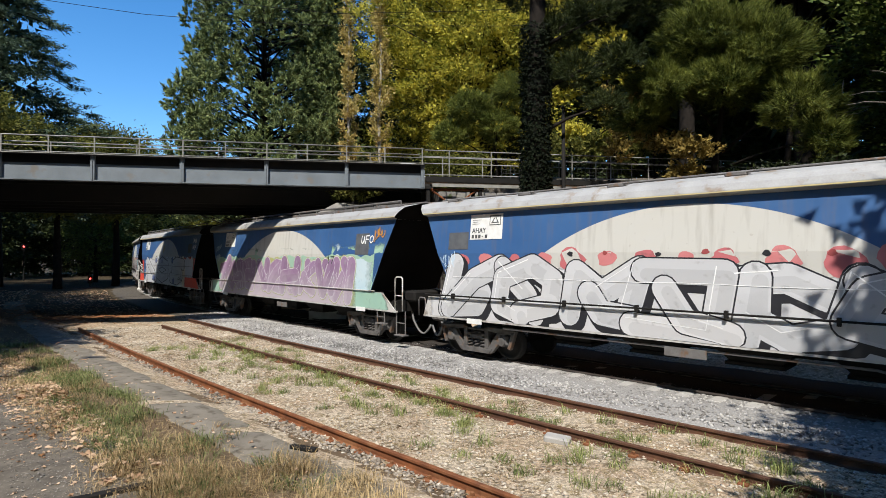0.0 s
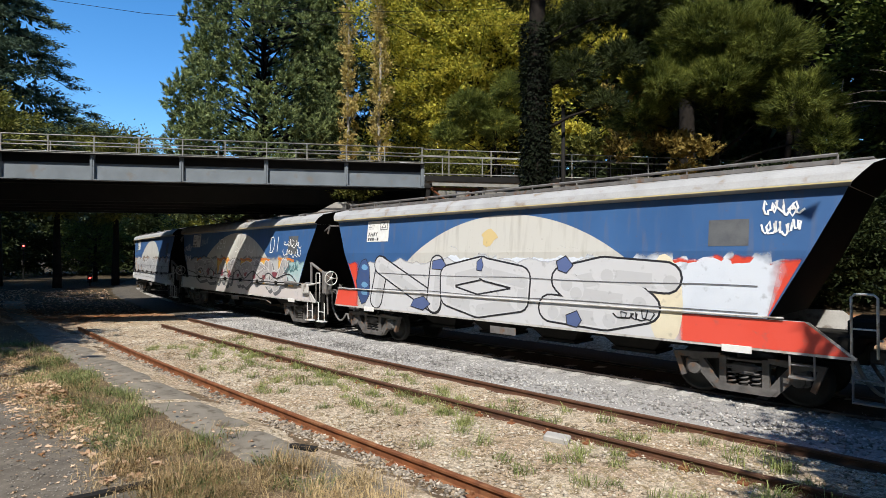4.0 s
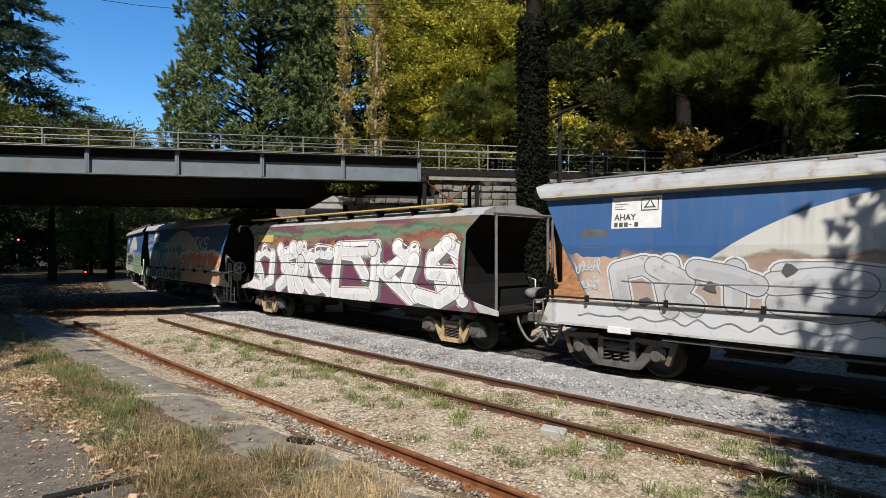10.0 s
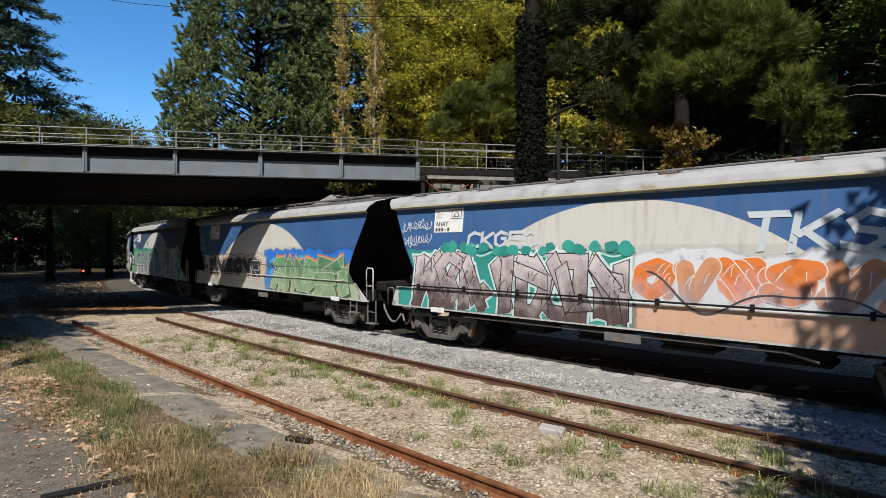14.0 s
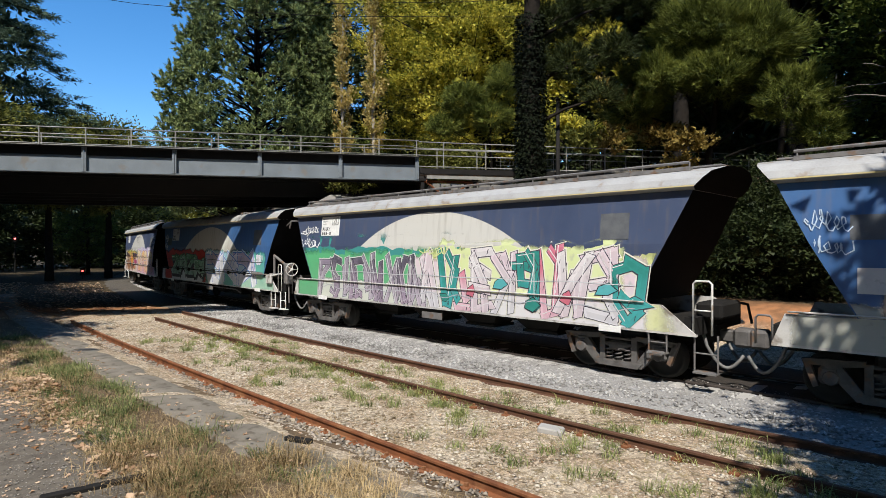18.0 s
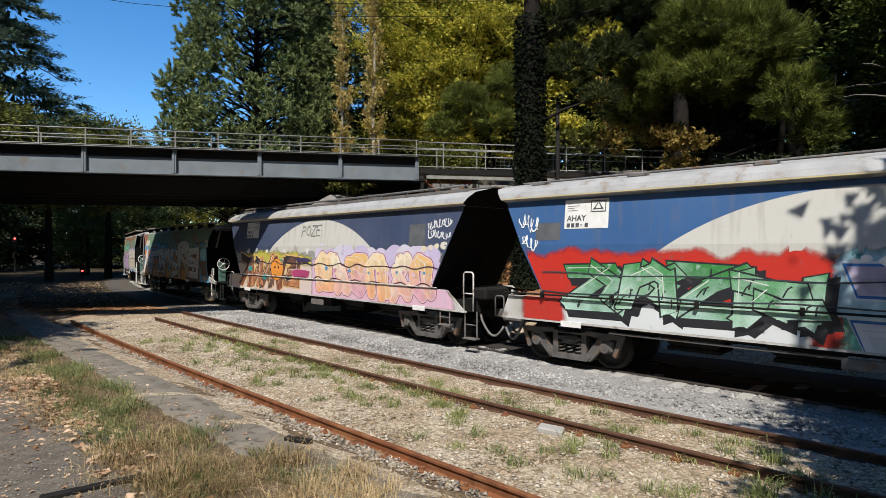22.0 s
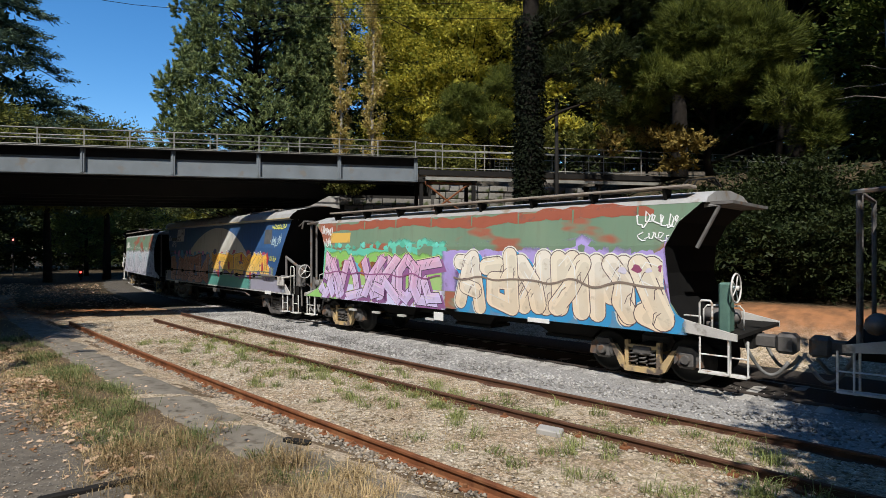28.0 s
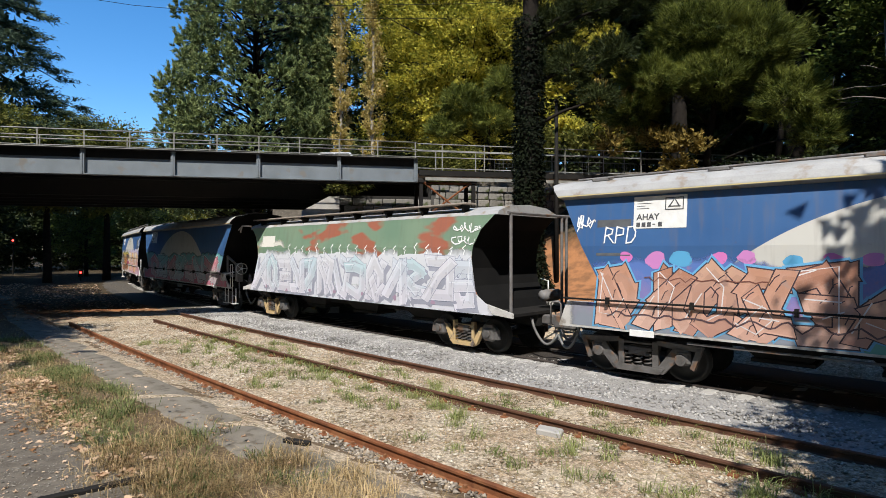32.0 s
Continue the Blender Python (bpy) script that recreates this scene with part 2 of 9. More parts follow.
# ---- ground ----
def ground_mat():
    m = bpy.data.materials.new("gravelly_soil")
    m.use_nodes = True
    n, l = m.node_tree.nodes, m.node_tree.links
    b = n["Principled BSDF"]
    b.inputs["Roughness"].default_value, b.inputs["Specular IOR Level"].default_value = 0.95, 0.1
    tc = n.new("ShaderNodeTexCoord")

    def noise_(scale, detail=6):
        t = n.new("ShaderNodeTexNoise")
        t.inputs["Scale"].default_value, t.inputs["Detail"].default_value = scale, detail
        l.new(tc.outputs["Object"], t.inputs["Vector"])
        return t.outputs[0]

    def mixer(fac, a, c, lo, hi):
        r = n.new("ShaderNodeMapRange")
        r.inputs["From Min"].default_value, r.inputs["From Max"].default_value = lo, hi
        l.new(fac, r.inputs["Value"])
        x = n.new("ShaderNodeMix")
        x.data_type = "RGBA"
        l.new(r.outputs[0], x.inputs["Factor"])
        for s, v in (("A", a), ("B", c)):
            if isinstance(v, tuple):
                x.inputs[s].default_value = (*v, 1)
            else:
                l.new(v, x.inputs[s])
        return x.outputs["Result"]

    soil = mixer(noise_(1.1), (0.32, 0.235, 0.155), (0.42, 0.345, 0.25), 0.4, 0.6)
    soil = mixer(noise_(7), soil, (0.22, 0.165, 0.09), 0.5, 0.66)
    soil = mixer(noise_(45, 3), soil, (0.50, 0.44, 0.35), 0.55, 0.68)
    soil = mixer(noise_(90, 3), soil, (0.16, 0.12, 0.08), 0.58, 0.72)
    for scale, lo, hi in ((24, 0.62, 1.32), (58, 0.72, 1.25)):
        vo = n.new("ShaderNodeTexVoronoi")
        vo.inputs["Scale"].default_value = scale
        l.new(tc.outputs["Object"], vo.inputs["Vector"])
        sp = n.new("ShaderNodeSeparateColor")
        l.new(vo.outputs["Color"], sp.inputs[0])
        mr = n.new("ShaderNodeMapRange")
        mr.inputs["To Min"].default_value, mr.inputs["To Max"].default_value = lo, hi
        l.new(sp.outputs[0], mr.inputs["Value"])
        hs = n.new("ShaderNodeHueSaturation")
        l.new(mr.outputs[0], hs.inputs["Value"])
        l.new(soil, hs.inputs["Color"])
        soil = hs.outputs[0]
    at = n.new("ShaderNodeAttribute")
    at.attribute_name = "bank"
    red = mixer(noise_(2.5), (0.34, 0.155, 0.07), (0.20, 0.10, 0.05), 0.4, 0.62)
    # leaf litter, near black because the bridge's and wood's shade is in its colour
    shaded_litter = mixer(noise_(6), (0.030, 0.024, 0.015), (0.085, 0.062, 0.036), 0.4, 0.6)
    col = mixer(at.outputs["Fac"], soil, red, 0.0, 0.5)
    col = mixer(at.outputs["Fac"], col, shaded_litter, 0.6, 1.0)
    l.new(col, b.inputs["Base Color"])
    bp = n.new("ShaderNodeBump")
    bp.inputs["Strength"].default_value, bp.inputs["Distance"].default_value = 0.6, 0.03
    l.new(noise_(40, 5), bp.inputs["Height"])
    l.new(bp.outputs[0], b.inputs["Normal"])
    return m


def build_ground():
    xs = np.concatenate([[-1500, -600, -300, -200, -150], np.arange(-120, -30, 2.0), np.arange(-30, 8, 0.4), np.arange(8, 60, 3.0), [90, 150, 300, 600, 1500]])
    ys = np.concatenate([[-1500, -500, -200, -80, -40, -20, -10], np.arange(-6, 26, 0.4), np.arange(26, 62, 2.0), np.arange(62, 90, 4.0), [120, 200, 400, 800, 1500]])
    gx, gy = np.meshgrid(xs, ys)
    gz = height(gx, gy)
    rnd = np.random.RandomState(3)
    near = (np.abs(gx) < 60) & (np.abs(gy) < 40)
    gz = gz + np.where(near, rnd.normal(0, 0.012, gx.shape), 0)
    v = np.stack([gx, gy, gz], -1).reshape(-1, 3)
    nx, ny = len(xs), len(ys)
    i = (np.arange(ny - 1)[:, None] * nx + np.arange(nx - 1)[None, :]).ravel()
    f = np.stack([i, i + 1, i + nx + 1, i + nx], -1)
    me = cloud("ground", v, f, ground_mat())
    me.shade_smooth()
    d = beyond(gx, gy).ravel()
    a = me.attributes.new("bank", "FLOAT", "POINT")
    # the last term spreads the shade-dark tone over all ground past the bridge
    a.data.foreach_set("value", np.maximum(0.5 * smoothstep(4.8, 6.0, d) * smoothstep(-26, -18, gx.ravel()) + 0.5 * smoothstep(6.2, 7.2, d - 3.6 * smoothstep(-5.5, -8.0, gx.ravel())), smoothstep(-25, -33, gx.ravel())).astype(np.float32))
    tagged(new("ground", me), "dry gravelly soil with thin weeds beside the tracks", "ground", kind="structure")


build_ground()


def rail_mesh(name, off, s0, s1, top, side, h=0.15, z=0.0):
    """A flat-bottomed rail that follows the line."""
    prof = [(-0.07, -h), (-0.07, -h + 0.012), (-0.012, -h + 0.035), (-0.010, -0.045), (-0.035, -0.035), (-0.035, -0.006), (-0.028, 0),
            (0.028, 0), (0.035, -0.006), (0.035, -0.035), (0.010, -0.045), (0.012, -h + 0.035), (0.07, -h + 0.012), (0.07, -h)]
    ss = np.arange(s0, s1 + 0.1, 1.0)
    vs, fs, n = [], [], len(prof)
    for s in ss:
        for a, b in prof:
            x, y, _ = line(s, off + a)
            vs.append((x, y, z + b))
    for k in range(len(ss) - 1):
        fs += [(k * n + j, k * n + (j + 1) % n, (k + 1) * n + (j + 1) % n, (k + 1) * n + j) for j in range(n)]
    fs += [tuple(range(n)), tuple(range((len(ss) - 1) * n, len(ss) * n))]
    me = mesh(name, vs, fs)
    me.materials.append(side)
    me.materials.append(top)
    for p in me.polygons:
        if p.normal.z > 0.7 and p.center.z > z - 0.02:
            p.material_index = 1
    return me


for off, s0, s1, top, side, lab in ((-5.94, -24, 40, RAILTOP, RUST, "orange rusted disused rail beside the path"),
                                    (-3.34, -23, 40, RAILTOP, RUSTDARK, "brown rusted disused siding rail in weeds"),
                                    (-1.83, -24.5, 40, RAILTOP, RUSTDARK, "brown rusted disused siding rail by the ballast"),
                                    (0.65, -150, 60, STEEL, MAINRAIL, "main line rail with a bright running surface"),
                                    (2.15, -150, 60, STEEL, MAINRAIL, "main line rail with a bright running surface")):
    low = off > -5
    tagged(new("rail", rail_mesh("rail", off, s0, s1, top, side, 0.15 if low else 0.165, 0.0 if low else 0.02)), lab, "rail", kind="structure")


# ---- ballast, sleepers, path, stones, weeds and leaves ----
def along(name, prof, s0, s1, step, material):
    """A strip that follows the line: prof lists (offset, height)."""
    ss = np.arange(s0, s1 + step / 2, step)
    n = len(prof)
    rnd = random.Random(5)
    vs, fs = [], []
    for s in ss:
        for a, b in prof:
            x, y, _ = line(s, a + rnd.uniform(-0.05, 0.05))
            vs.append((x, y, b + rnd.uniform(-0.01, 0.01)))
    for k in range(len(ss) - 1):
        fs += [(k * n + j, k * n + j + 1, (k + 1) * n + j + 1, (k + 1) * n + j) for j in range(n - 1)]
    return mesh(name, vs, fs, material, True)


BALLAST = mat("crushed_stone_bed", (0.36, 0.345, 0.32), 0.95, 0, (0.16, 0.15, 0.14), 26, 1.0, 0.8, 60)
STONE = mat("crushed_stone", (0.43, 0.42, 0.40), 0.9, 0, (0.30, 0.29, 0.275), 4, 0.8, 0.2, 40)
# dirty brown stone, toned down further for the shade past the bridge
DIRTYSHADEBED = mat("dirty_shade_toned_ballast", (0.12, 0.105, 0.085), 0.95, 0, (0.05, 0.044, 0.037), 9, 1.0, 0.8, 60)
tagged(new("track_bed", along("track_bed", [(-1.75, -0.16), (-1.4, -0.10), (-0.4, -0.06), (0.2, -0.055), (1.4, -0.06), (2.6, -0.055), (3.2, -0.06), (4.6, -0.17)], -150, -26, 1.0, DIRTYSHADEBED)),
       "dirty brown ballast, coloured darker for the shade beyond the bridge", "track bed", kind="structure")
# dark strips laid over the ballast: the train's shade as colour
TRAINSHADE = mat("ballast_darkened_for_shade", (0.055, 0.047, 0.041), 0.9, 0, (0.025, 0.021, 0.018), 22, 1.0, 0.8, 60)
tagged(new("track_bed", along("track_bed", [(0.72, -0.075), (0.80, -0.045), (1.4, -0.040), (2.0, -0.045), (2.12, -0.075)], -150, 60, 1.0, TRAINSHADE)),
       "ballast between the running rails, coloured dark for the train's shade", "track bed", kind="structure")
tagged(new("track_bed", along("track_bed", [(2.15, -0.075), (2.24, -0.040), (2.6, -0.035), (3.2, -0.040), (4.6, -0.150)], -26, 60, 1.0, TRAINSHADE)),
       "ballast beyond the far rail, coloured dark for the train's shade", "track bed", kind="structure")
bed = tagged(new("track_bed", along("track_bed", [(-1.75, -0.16), (-1.4, -0.10), (-0.4, -0.06), (0.2, -0.055), (1.4, -0.06), (2.6, -0.055), (3.2, -0.06), (4.6, -0.17)], -26, 60, 1.0, BALLAST)),
             "grey crushed stone ballast under the main line", "track bed", kind="structure")


def scatter_mesh(name, pts, sizes, material, seed, flat=0.7):
    """Many little angular stones in one mesh."""
    rnd = np.random.RandomState(seed)
    base = np.array([(1, 0, 0), (-1, 0, 0), (0, 1, 0), (0, -1, 0), (0, 0, 1), (0, 0, -1)], float)
    tri = np.array([(0, 2, 4), (2, 1, 4), (1, 3, 4), (3, 0, 4), (2, 0, 5), (1, 2, 5), (3, 1, 5), (0, 3, 5)])
    n = len(pts)
    v = base[None] * (0.6 + 0.8 * rnd.rand(n, 6, 1)) + rnd.normal(0, 0.25, (n, 6, 3))
    a = rnd.rand(n) * 6.28
    c, s = np.cos(a)[:, None], np.sin(a)[:, None]
    x, y, z = v[..., 0] * c - v[..., 1] * s, v[..., 0] * s + v[..., 1] * c, v[..., 2] * flat
    v = np.stack([x, y, z], -1) * sizes[:, None, None] * 0.5 + pts[:, None, :]
    f = (tri[None] + 6 * np.arange(n)[:, None, None]).reshape(-1, 3)
    return cloud(name, v.reshape(-1, 3), f, material)


def strip_points(n, s0, s1, o0, o1, z, seed, power=1.0):
    """Random places along the line; power above 1 crowds them towards the near end."""
    rnd = np.random.RandomState(seed)
    ss = s1 - (s1 - s0) * rnd.rand(n) ** power
    oo = o0 + (o1 - o0) * rnd.rand(n)
    out = np.empty((n, 3))
    for i in range(n):
        x, y, _ = line(ss[i], oo[i])
        out[i] = x, y, 0
    out[:, 2] = height(out[:, 0], out[:, 1]) if z is None else z
    return out, ss, oo, rnd


def island_mat(name, c1, c2, rough=0.9):
    return leaf_mat(name, c1, c2, 0.0, rough)


pts, ss, oo, rnd = strip_points(15000, -27, 3, -1.75, 1.1, -0.065, 11, 0.8)
pts[:, 2] -= 0.08 * smoothstep(-0.9, -1.8, oo)
tagged(new("ballast_stones", scatter_mesh("ballast_stones", pts, 0.045 + 0.045 * rnd.rand(len(pts)), island_mat("ballast_stone", (0.15, 0.14, 0.13), (0.45, 0.43, 0.40)), 12)),
       "loose grey crushed stones of the ballast", "ballast", kind="stuff")
pts, ss, oo, rnd = strip_points(26000, -24, 2, -6.4, -1.9, None, 13, 0.9)
pts[:, 2] += 0.004
tagged(new("gravel", scatter_mesh("gravel", pts, 0.02 + 0.06 * rnd.rand(len(pts)) ** 2, island_mat("pale_gravel", (0.17, 0.125, 0.08), (0.60, 0.53, 0.43)), 14, 0.5)),
       "pale gravel scattered between the rusty rails", "gravel", kind="stuff")
pts, ss, oo, rnd = strip_points(4200, -22, 1, -6.60, -5.99, -0.115, 15, 0.9)
tagged(new("gravel", scatter_mesh("gravel", pts, 0.03 + 0.06 * rnd.rand(len(pts)), island_mat("grey_gravel", (0.11, 0.09, 0.07), (0.36, 0.31, 0.25)), 16, 0.6)),
       "coarse gravel along the foot of the rusty rail", "gravel", kind="stuff")

tagged(new("pavement", along("pavement", [(-7.64, -0.03), (-7.5, 0.018), (-7.1, 0.022), (-6.78, 0.012), (-6.66, -0.02), (-6.5, -0.14)], -40, 30, 0.5, EDGESTRIP)),
       "cracked grey concrete platform edge strip", "pavement", kind="structure")
tagged(new("pavement", along("pavement", [(-22, 0.085), (-14, 0.09), (-11, 0.095), (-9.0, 0.095), (-8.5, 0.07), (-8.2, 0.02)], -26, 30, 0.8, PATH)),
       "old dark asphalt platform strewn with dry leaves", "pavement", kind="structure")

EARTH = mat("brown_earth", (0.155, 0.105, 0.062), 0.95, 0, (0.085, 0.06, 0.037), 3.0, 1.0, 0.9, 50, (0.20, 0.155, 0.10), 0.3, 9)
tagged(new("verge", along("verge", [(-8.75, 0.0), (-8.45, 0.085), (-8.0, 0.06), (-7.65, 0.045), (-7.48, 0.0)], -34, 20, 0.4, EARTH)), "bare brown earth under the platform's grass", "verge", kind="structure")
tagged(new("verge", along("verge", [(-6.80, -0.03), (-6.60, -0.045), (-6.40, -0.085), (-6.2, -0.125), (-6.0, -0.15)], -30, 20, 0.4, EARTH)), "stony brown earth between the path and the rail", "verge", kind="structure")
SLEEPER = Shape().box(-0.12, 0.12, -1.22, 1.22, -0.18, -0.045, 0.02).mesh("sleeper", CONCRETE)
for i in range(90):
    s = -52 + 0.62 * i
    x, y, h = line(s, 1.4)
    part("sleeper", SLEEPER, bed, m=pose(x, y, 0, 0, 0, math.degrees(h)))
PLATE = Shape().box(-0.06, 0.06, -0.16, -0.06, -0.15, -0.10, 0.01).box(-0.02, 0.02, -0.12, -0.08, -0.12, -0.06).mesh("sole_plate", RUST)
for off in (-5.94, -3.34):
    for i in range(34):
        x, y, h = line(-21 + 0.7 * i, off)
        part("sole_plate", PLATE, bed, m=pose(x, y, 0, 0, 0, math.degrees(h)))
tagged(new("paving_stone", Shape().box(-0.19, 0.19, -0.11, 0.11, -0.12, -0.02, 0.02, pose(-4.6, 7.33, 0, 3, 4, 20)).mesh("paving_stone", CONCRETE)),
       "broken concrete block lying in the siding gravel", "stone block")


def blades(name, pts, hgt, spread, per, width, material, seed, droop=1.3):
    """Tufts of grass: bent, pointed blades of three vertices a side."""
    rnd = np.random.RandomState(seed)
    n = len(pts) * per
    root = np.repeat(pts, per, 0) + np.concatenate([rnd.normal(0, 1, (n, 2)) * np.repeat(spread, per)[:, None], np.zeros((n, 1))], 1)
    a = rnd.rand(n) * 6.28
    h = np.repeat(hgt, per) * (0.22 + 0.6 * rnd.rand(n) + 0.7 * rnd.rand(n) ** 5)
    lean = np.repeat(rnd.normal(0, 0.28, (len(pts), 2)), per, 0)
    out = np.stack([np.cos(a), np.sin(a), np.zeros(n)], 1) * (h * droop * (0.15 + 1.05 * rnd.rand(n)))[:, None]
    out[:, :2] += lean * h[:, None]
    sidev = np.stack([-np.sin(a), np.cos(a), np.zeros(n)], 1) * width
    up = np.array([0, 0, 1.0])
    m = root + up * (h * 0.6)[:, None] + out * 0.35
    t = root + up * h[:, None] * (1 - 0.3 * droop) + out
    v = np.stack([root - sidev, root + sidev, m + sidev * 0.7, m - sidev * 0.7, t], 1)
    k = 5 * np.arange(n)[:, None]
    f = np.concatenate([k + [0, 1, 2], k + [0, 2, 3], k + [3, 2, 4]], 1).reshape(-1, 3)
    return cloud(name, v.reshape(-1, 3), f, material)


DRYGRASS = leaf_mat("dry_grass_blade", (0.13, 0.085, 0.036), (0.57, 0.42, 0.22), 0.2)
GREENGRASS = leaf_mat("green_grass_blade", (0.05, 0.072, 0.020), (0.25, 0.27, 0.105), 0.25)
WEED = leaf_mat("fresh_weed", (0.10, 0.135, 0.036), (0.33, 0.345, 0.13), 0.25)
for seed, cnt, s0, s1, o0, o1, hh, per, sp, w, m, lab in (
        (21, 1150, -20, -5.2, -8.75, -7.25, 0.23, 30, 0.11, 0.0046, GREENGRASS, "green and yellow grass growing over the platform edge"),
        (22, 800, -18, -3.5, -9.2, -7.1, 0.17, 34, 0.12, 0.0038, DRYGRASS, "tall dry yellow grass on the platform"),
        (23, 520, -7.9, -3.6, -8.9, -6.9, 0.28, 40, 0.11, 0.0034, DRYGRASS, "tall dry yellow grass on the platform"),
        (24, 800, -19, 2, -5.6, -2.0, 0.07, 18, 0.10, 0.003, DRYGRASS, "short dry grass between the rails"),
        (25, 190, -18, 1, -5.4, -2.1, 0.22, 60, 0.08, 0.0045, WEED, "green weeds growing in the siding gravel"),
        (26, 110, -18, 1, -3.6, -3.05, 0.15, 34, 0.07, 0.0045, WEED, "weeds growing along the rusty rail"),
        (28, 900, -17.5, -8.6, -9.15, -7.9, 0.14, 26, 0.14, 0.004, DRYGRASS, "matted dry brown grass spilling over the path"),
        (27, 300, -30, -18, -9.5, -7.0, 0.18, 22, 0.12, 0.004, DRYGRASS, "dry grass beside the shaded path")):
    pts, ss, oo, rnd = strip_points(cnt, s0, s1, o0, o1, None, seed, 0.8)
    keep = np.array([noise.noise(Vector((x * 1.7, y * 1.7, seed))) + 0.5 * noise.noise(Vector((x * 0.6, y * 0.6, 3))) for x, y, _ in pts]) > (0.0 if o1 < -6.9 else -0.08 if cnt > 200 else -0.3)
    keep &= (oo < -7.62 + 0.10 * np.sin(ss * 2.1)) | (ss > -7.4 + 1.2 * np.sin(oo * 9)) | (oo > -6.9)
    if seed == 28:
        keep = oo < -7.95 + 0.15 * np.sin(ss * 1.9)
    pts = pts[keep]
    hv = hh * (0.5 + 0.8 * rnd.rand(len(pts)))
    tagged(new("grass", blades("grass", pts, hv, np.full(len(pts), sp), per, w, m, seed)), lab, "grass", kind="stuff")


def leaf_litter(name, pts, size, material, seed):
    """Curled dry leaves: five-lobed fans lying on the ground."""
    rnd = np.random.RandomState(seed)
    n = len(pts)
    k = 11
    ang = np.linspace(0, 2 * np.pi, k - 1, endpoint=False)
    rad = np.where(np.arange(k - 1) % 2 == 0, 1.0, 0.52)
    ring = np.stack([np.cos(ang) * rad, np.sin(ang) * rad], 1)
    a = rnd.rand(n) * 6.28
    c, s = np.cos(a)[:, None], np.sin(a)[:, None]
    sz = size[:, None]
    x = (ring[None, :, 0] * c - ring[None, :, 1] * s) * sz * 0.5
    y = (ring[None, :, 0] * s + ring[None, :, 1] * c) * sz * 0.5
    z = rnd.rand(n, k - 1) * sz * 0.35
    v = np.concatenate([np.zeros((n, 1, 3)), np.stack([x, y, z], -1)], 1) + pts[:, None, :]
    i = np.arange(k - 1)
    f = np.stack([np.zeros(k - 1, int), 1 + i, 1 + (i + 1) % (k - 1)], 1)
    f = (f[None] + k * np.arange(n)[:, None, None]).reshape(-1, 3)
    return cloud(name, v.reshape(-1, 3), f, material)


BROWNLEAF = leaf_mat("fallen_leaf", (0.24, 0.125, 0.06), (0.66, 0.48, 0.33), 0.15)
for seed, cnt, s0, s1, o0, o1, sz in ((31, 170, -14, -4, -9.6, -8.2, 0.08), (32, 160, -20, -3, -8.6, -7.2, 0.07), (33, 260, -22, 2, -6.5, -2.0, 0.05), (35, 1300, -20, 0.0, -10.5, -7.2, 0.045), (36, 1500, -22, 2, -6.5, -2.0, 0.03), (34, 150, -13.5, -5.0, -9.1, -8.2, 0.13), (37, 500, -16, -6, -8.9, -8.1, 0.09), (40, 900, -18, -9, -9.4, -7.9, 0.09), (38, 420, -23, -8, -6.35, -5.7, 0.07), (39, 3500, -52, -24, -14.0, -1.9, 0.11)):
    pts, ss, oo, rnd = strip_points(cnt, s0, s1, o0, o1, None, seed, 0.8)
    pts[:, 2] = np.maximum(pts[:, 2], np.where((oo < -8.4) | ((oo > -7.5) & (oo < -6.6)), 0.09, -0.2)) + 0.006
    tagged(new("fallen_leaves", leaf_litter("fallen_leaves", pts, sz * (0.5 + rnd.rand(len(pts))), BROWNLEAF, seed)), "dry orange-brown fallen leaves on the ground", "leaves", kind="stuff")

# made-up black bar in place of a dark slot in the concrete
for x, y, a, k in ((-6.75, 4.33, 20, 0.35),):
    tagged(new("edging_plank", Shape().box(-0.6 * k, 0.6 * k, -0.05, 0.05, 0.0, 0.06, 0.01, pose(x, y, 0.0, 0, 0, a)).mesh("edging_plank", DARKSTEEL)), "short black bar standing in for a dark slot in the concrete", "plank")
# narrow black bar that draws a dark line on the platform
tagged(new("edging_plank", Shape().box(-0.5, 0.5, -0.05, 0.05, 0.0, 0.12, 0.01, pose(-6.84, 1.9, 0.02, 0, 0, 80)).mesh("edging_plank", DARKSTEEL)), "narrow dark bar set in the platform", "plank")
pts, ss, oo, rnd = strip_points(8000, -16, -3.5, -9.9, -8.3, 0.10, 41, 0.8)
tagged(new("grit", scatter_mesh("grit", pts, 0.008 + 0.022 * rnd.rand(len(pts)) ** 2, island_mat("platform_grit", (0.07, 0.062, 0.054), (0.36, 0.33, 0.29)), 42, 0.5)), "loose grit and twigs on the old asphalt", "gravel", kind="stuff")


# ---- the bridge ----
BU = Vector((0.583, 0.812, 0))      # along the bridge, away from the platform
BN = Vector((-0.812, 0.583, 0))     # across it
B0 = Vector((-24.5, 3.9, 0))        # a point on the near girder's face


def bridge_pose(u=0.0, v=0.0, z=0.0):
    p = B0 + BU * u + BN * v
    return Matrix(((BU.x, BN.x, 0, p.x), (BU.y, BN.y, 0, p.y), (0, 0, 1, z), (0, 0, 0, 1)))


# the shade under the bridges is put into these near-black steel and concrete colours
SHADEBEAM = mat("shade_black_steel", (0.010, 0.0095, 0.009), 0.8, 0, (0.016, 0.015, 0.014), 2, 0.8, 0.1)
SHADECONCRETE = mat("shade_dark_concrete", (0.035, 0.033, 0.03), 0.95, 0, (0.022, 0.02, 0.018), 2, 0.9, 0.3, 30)
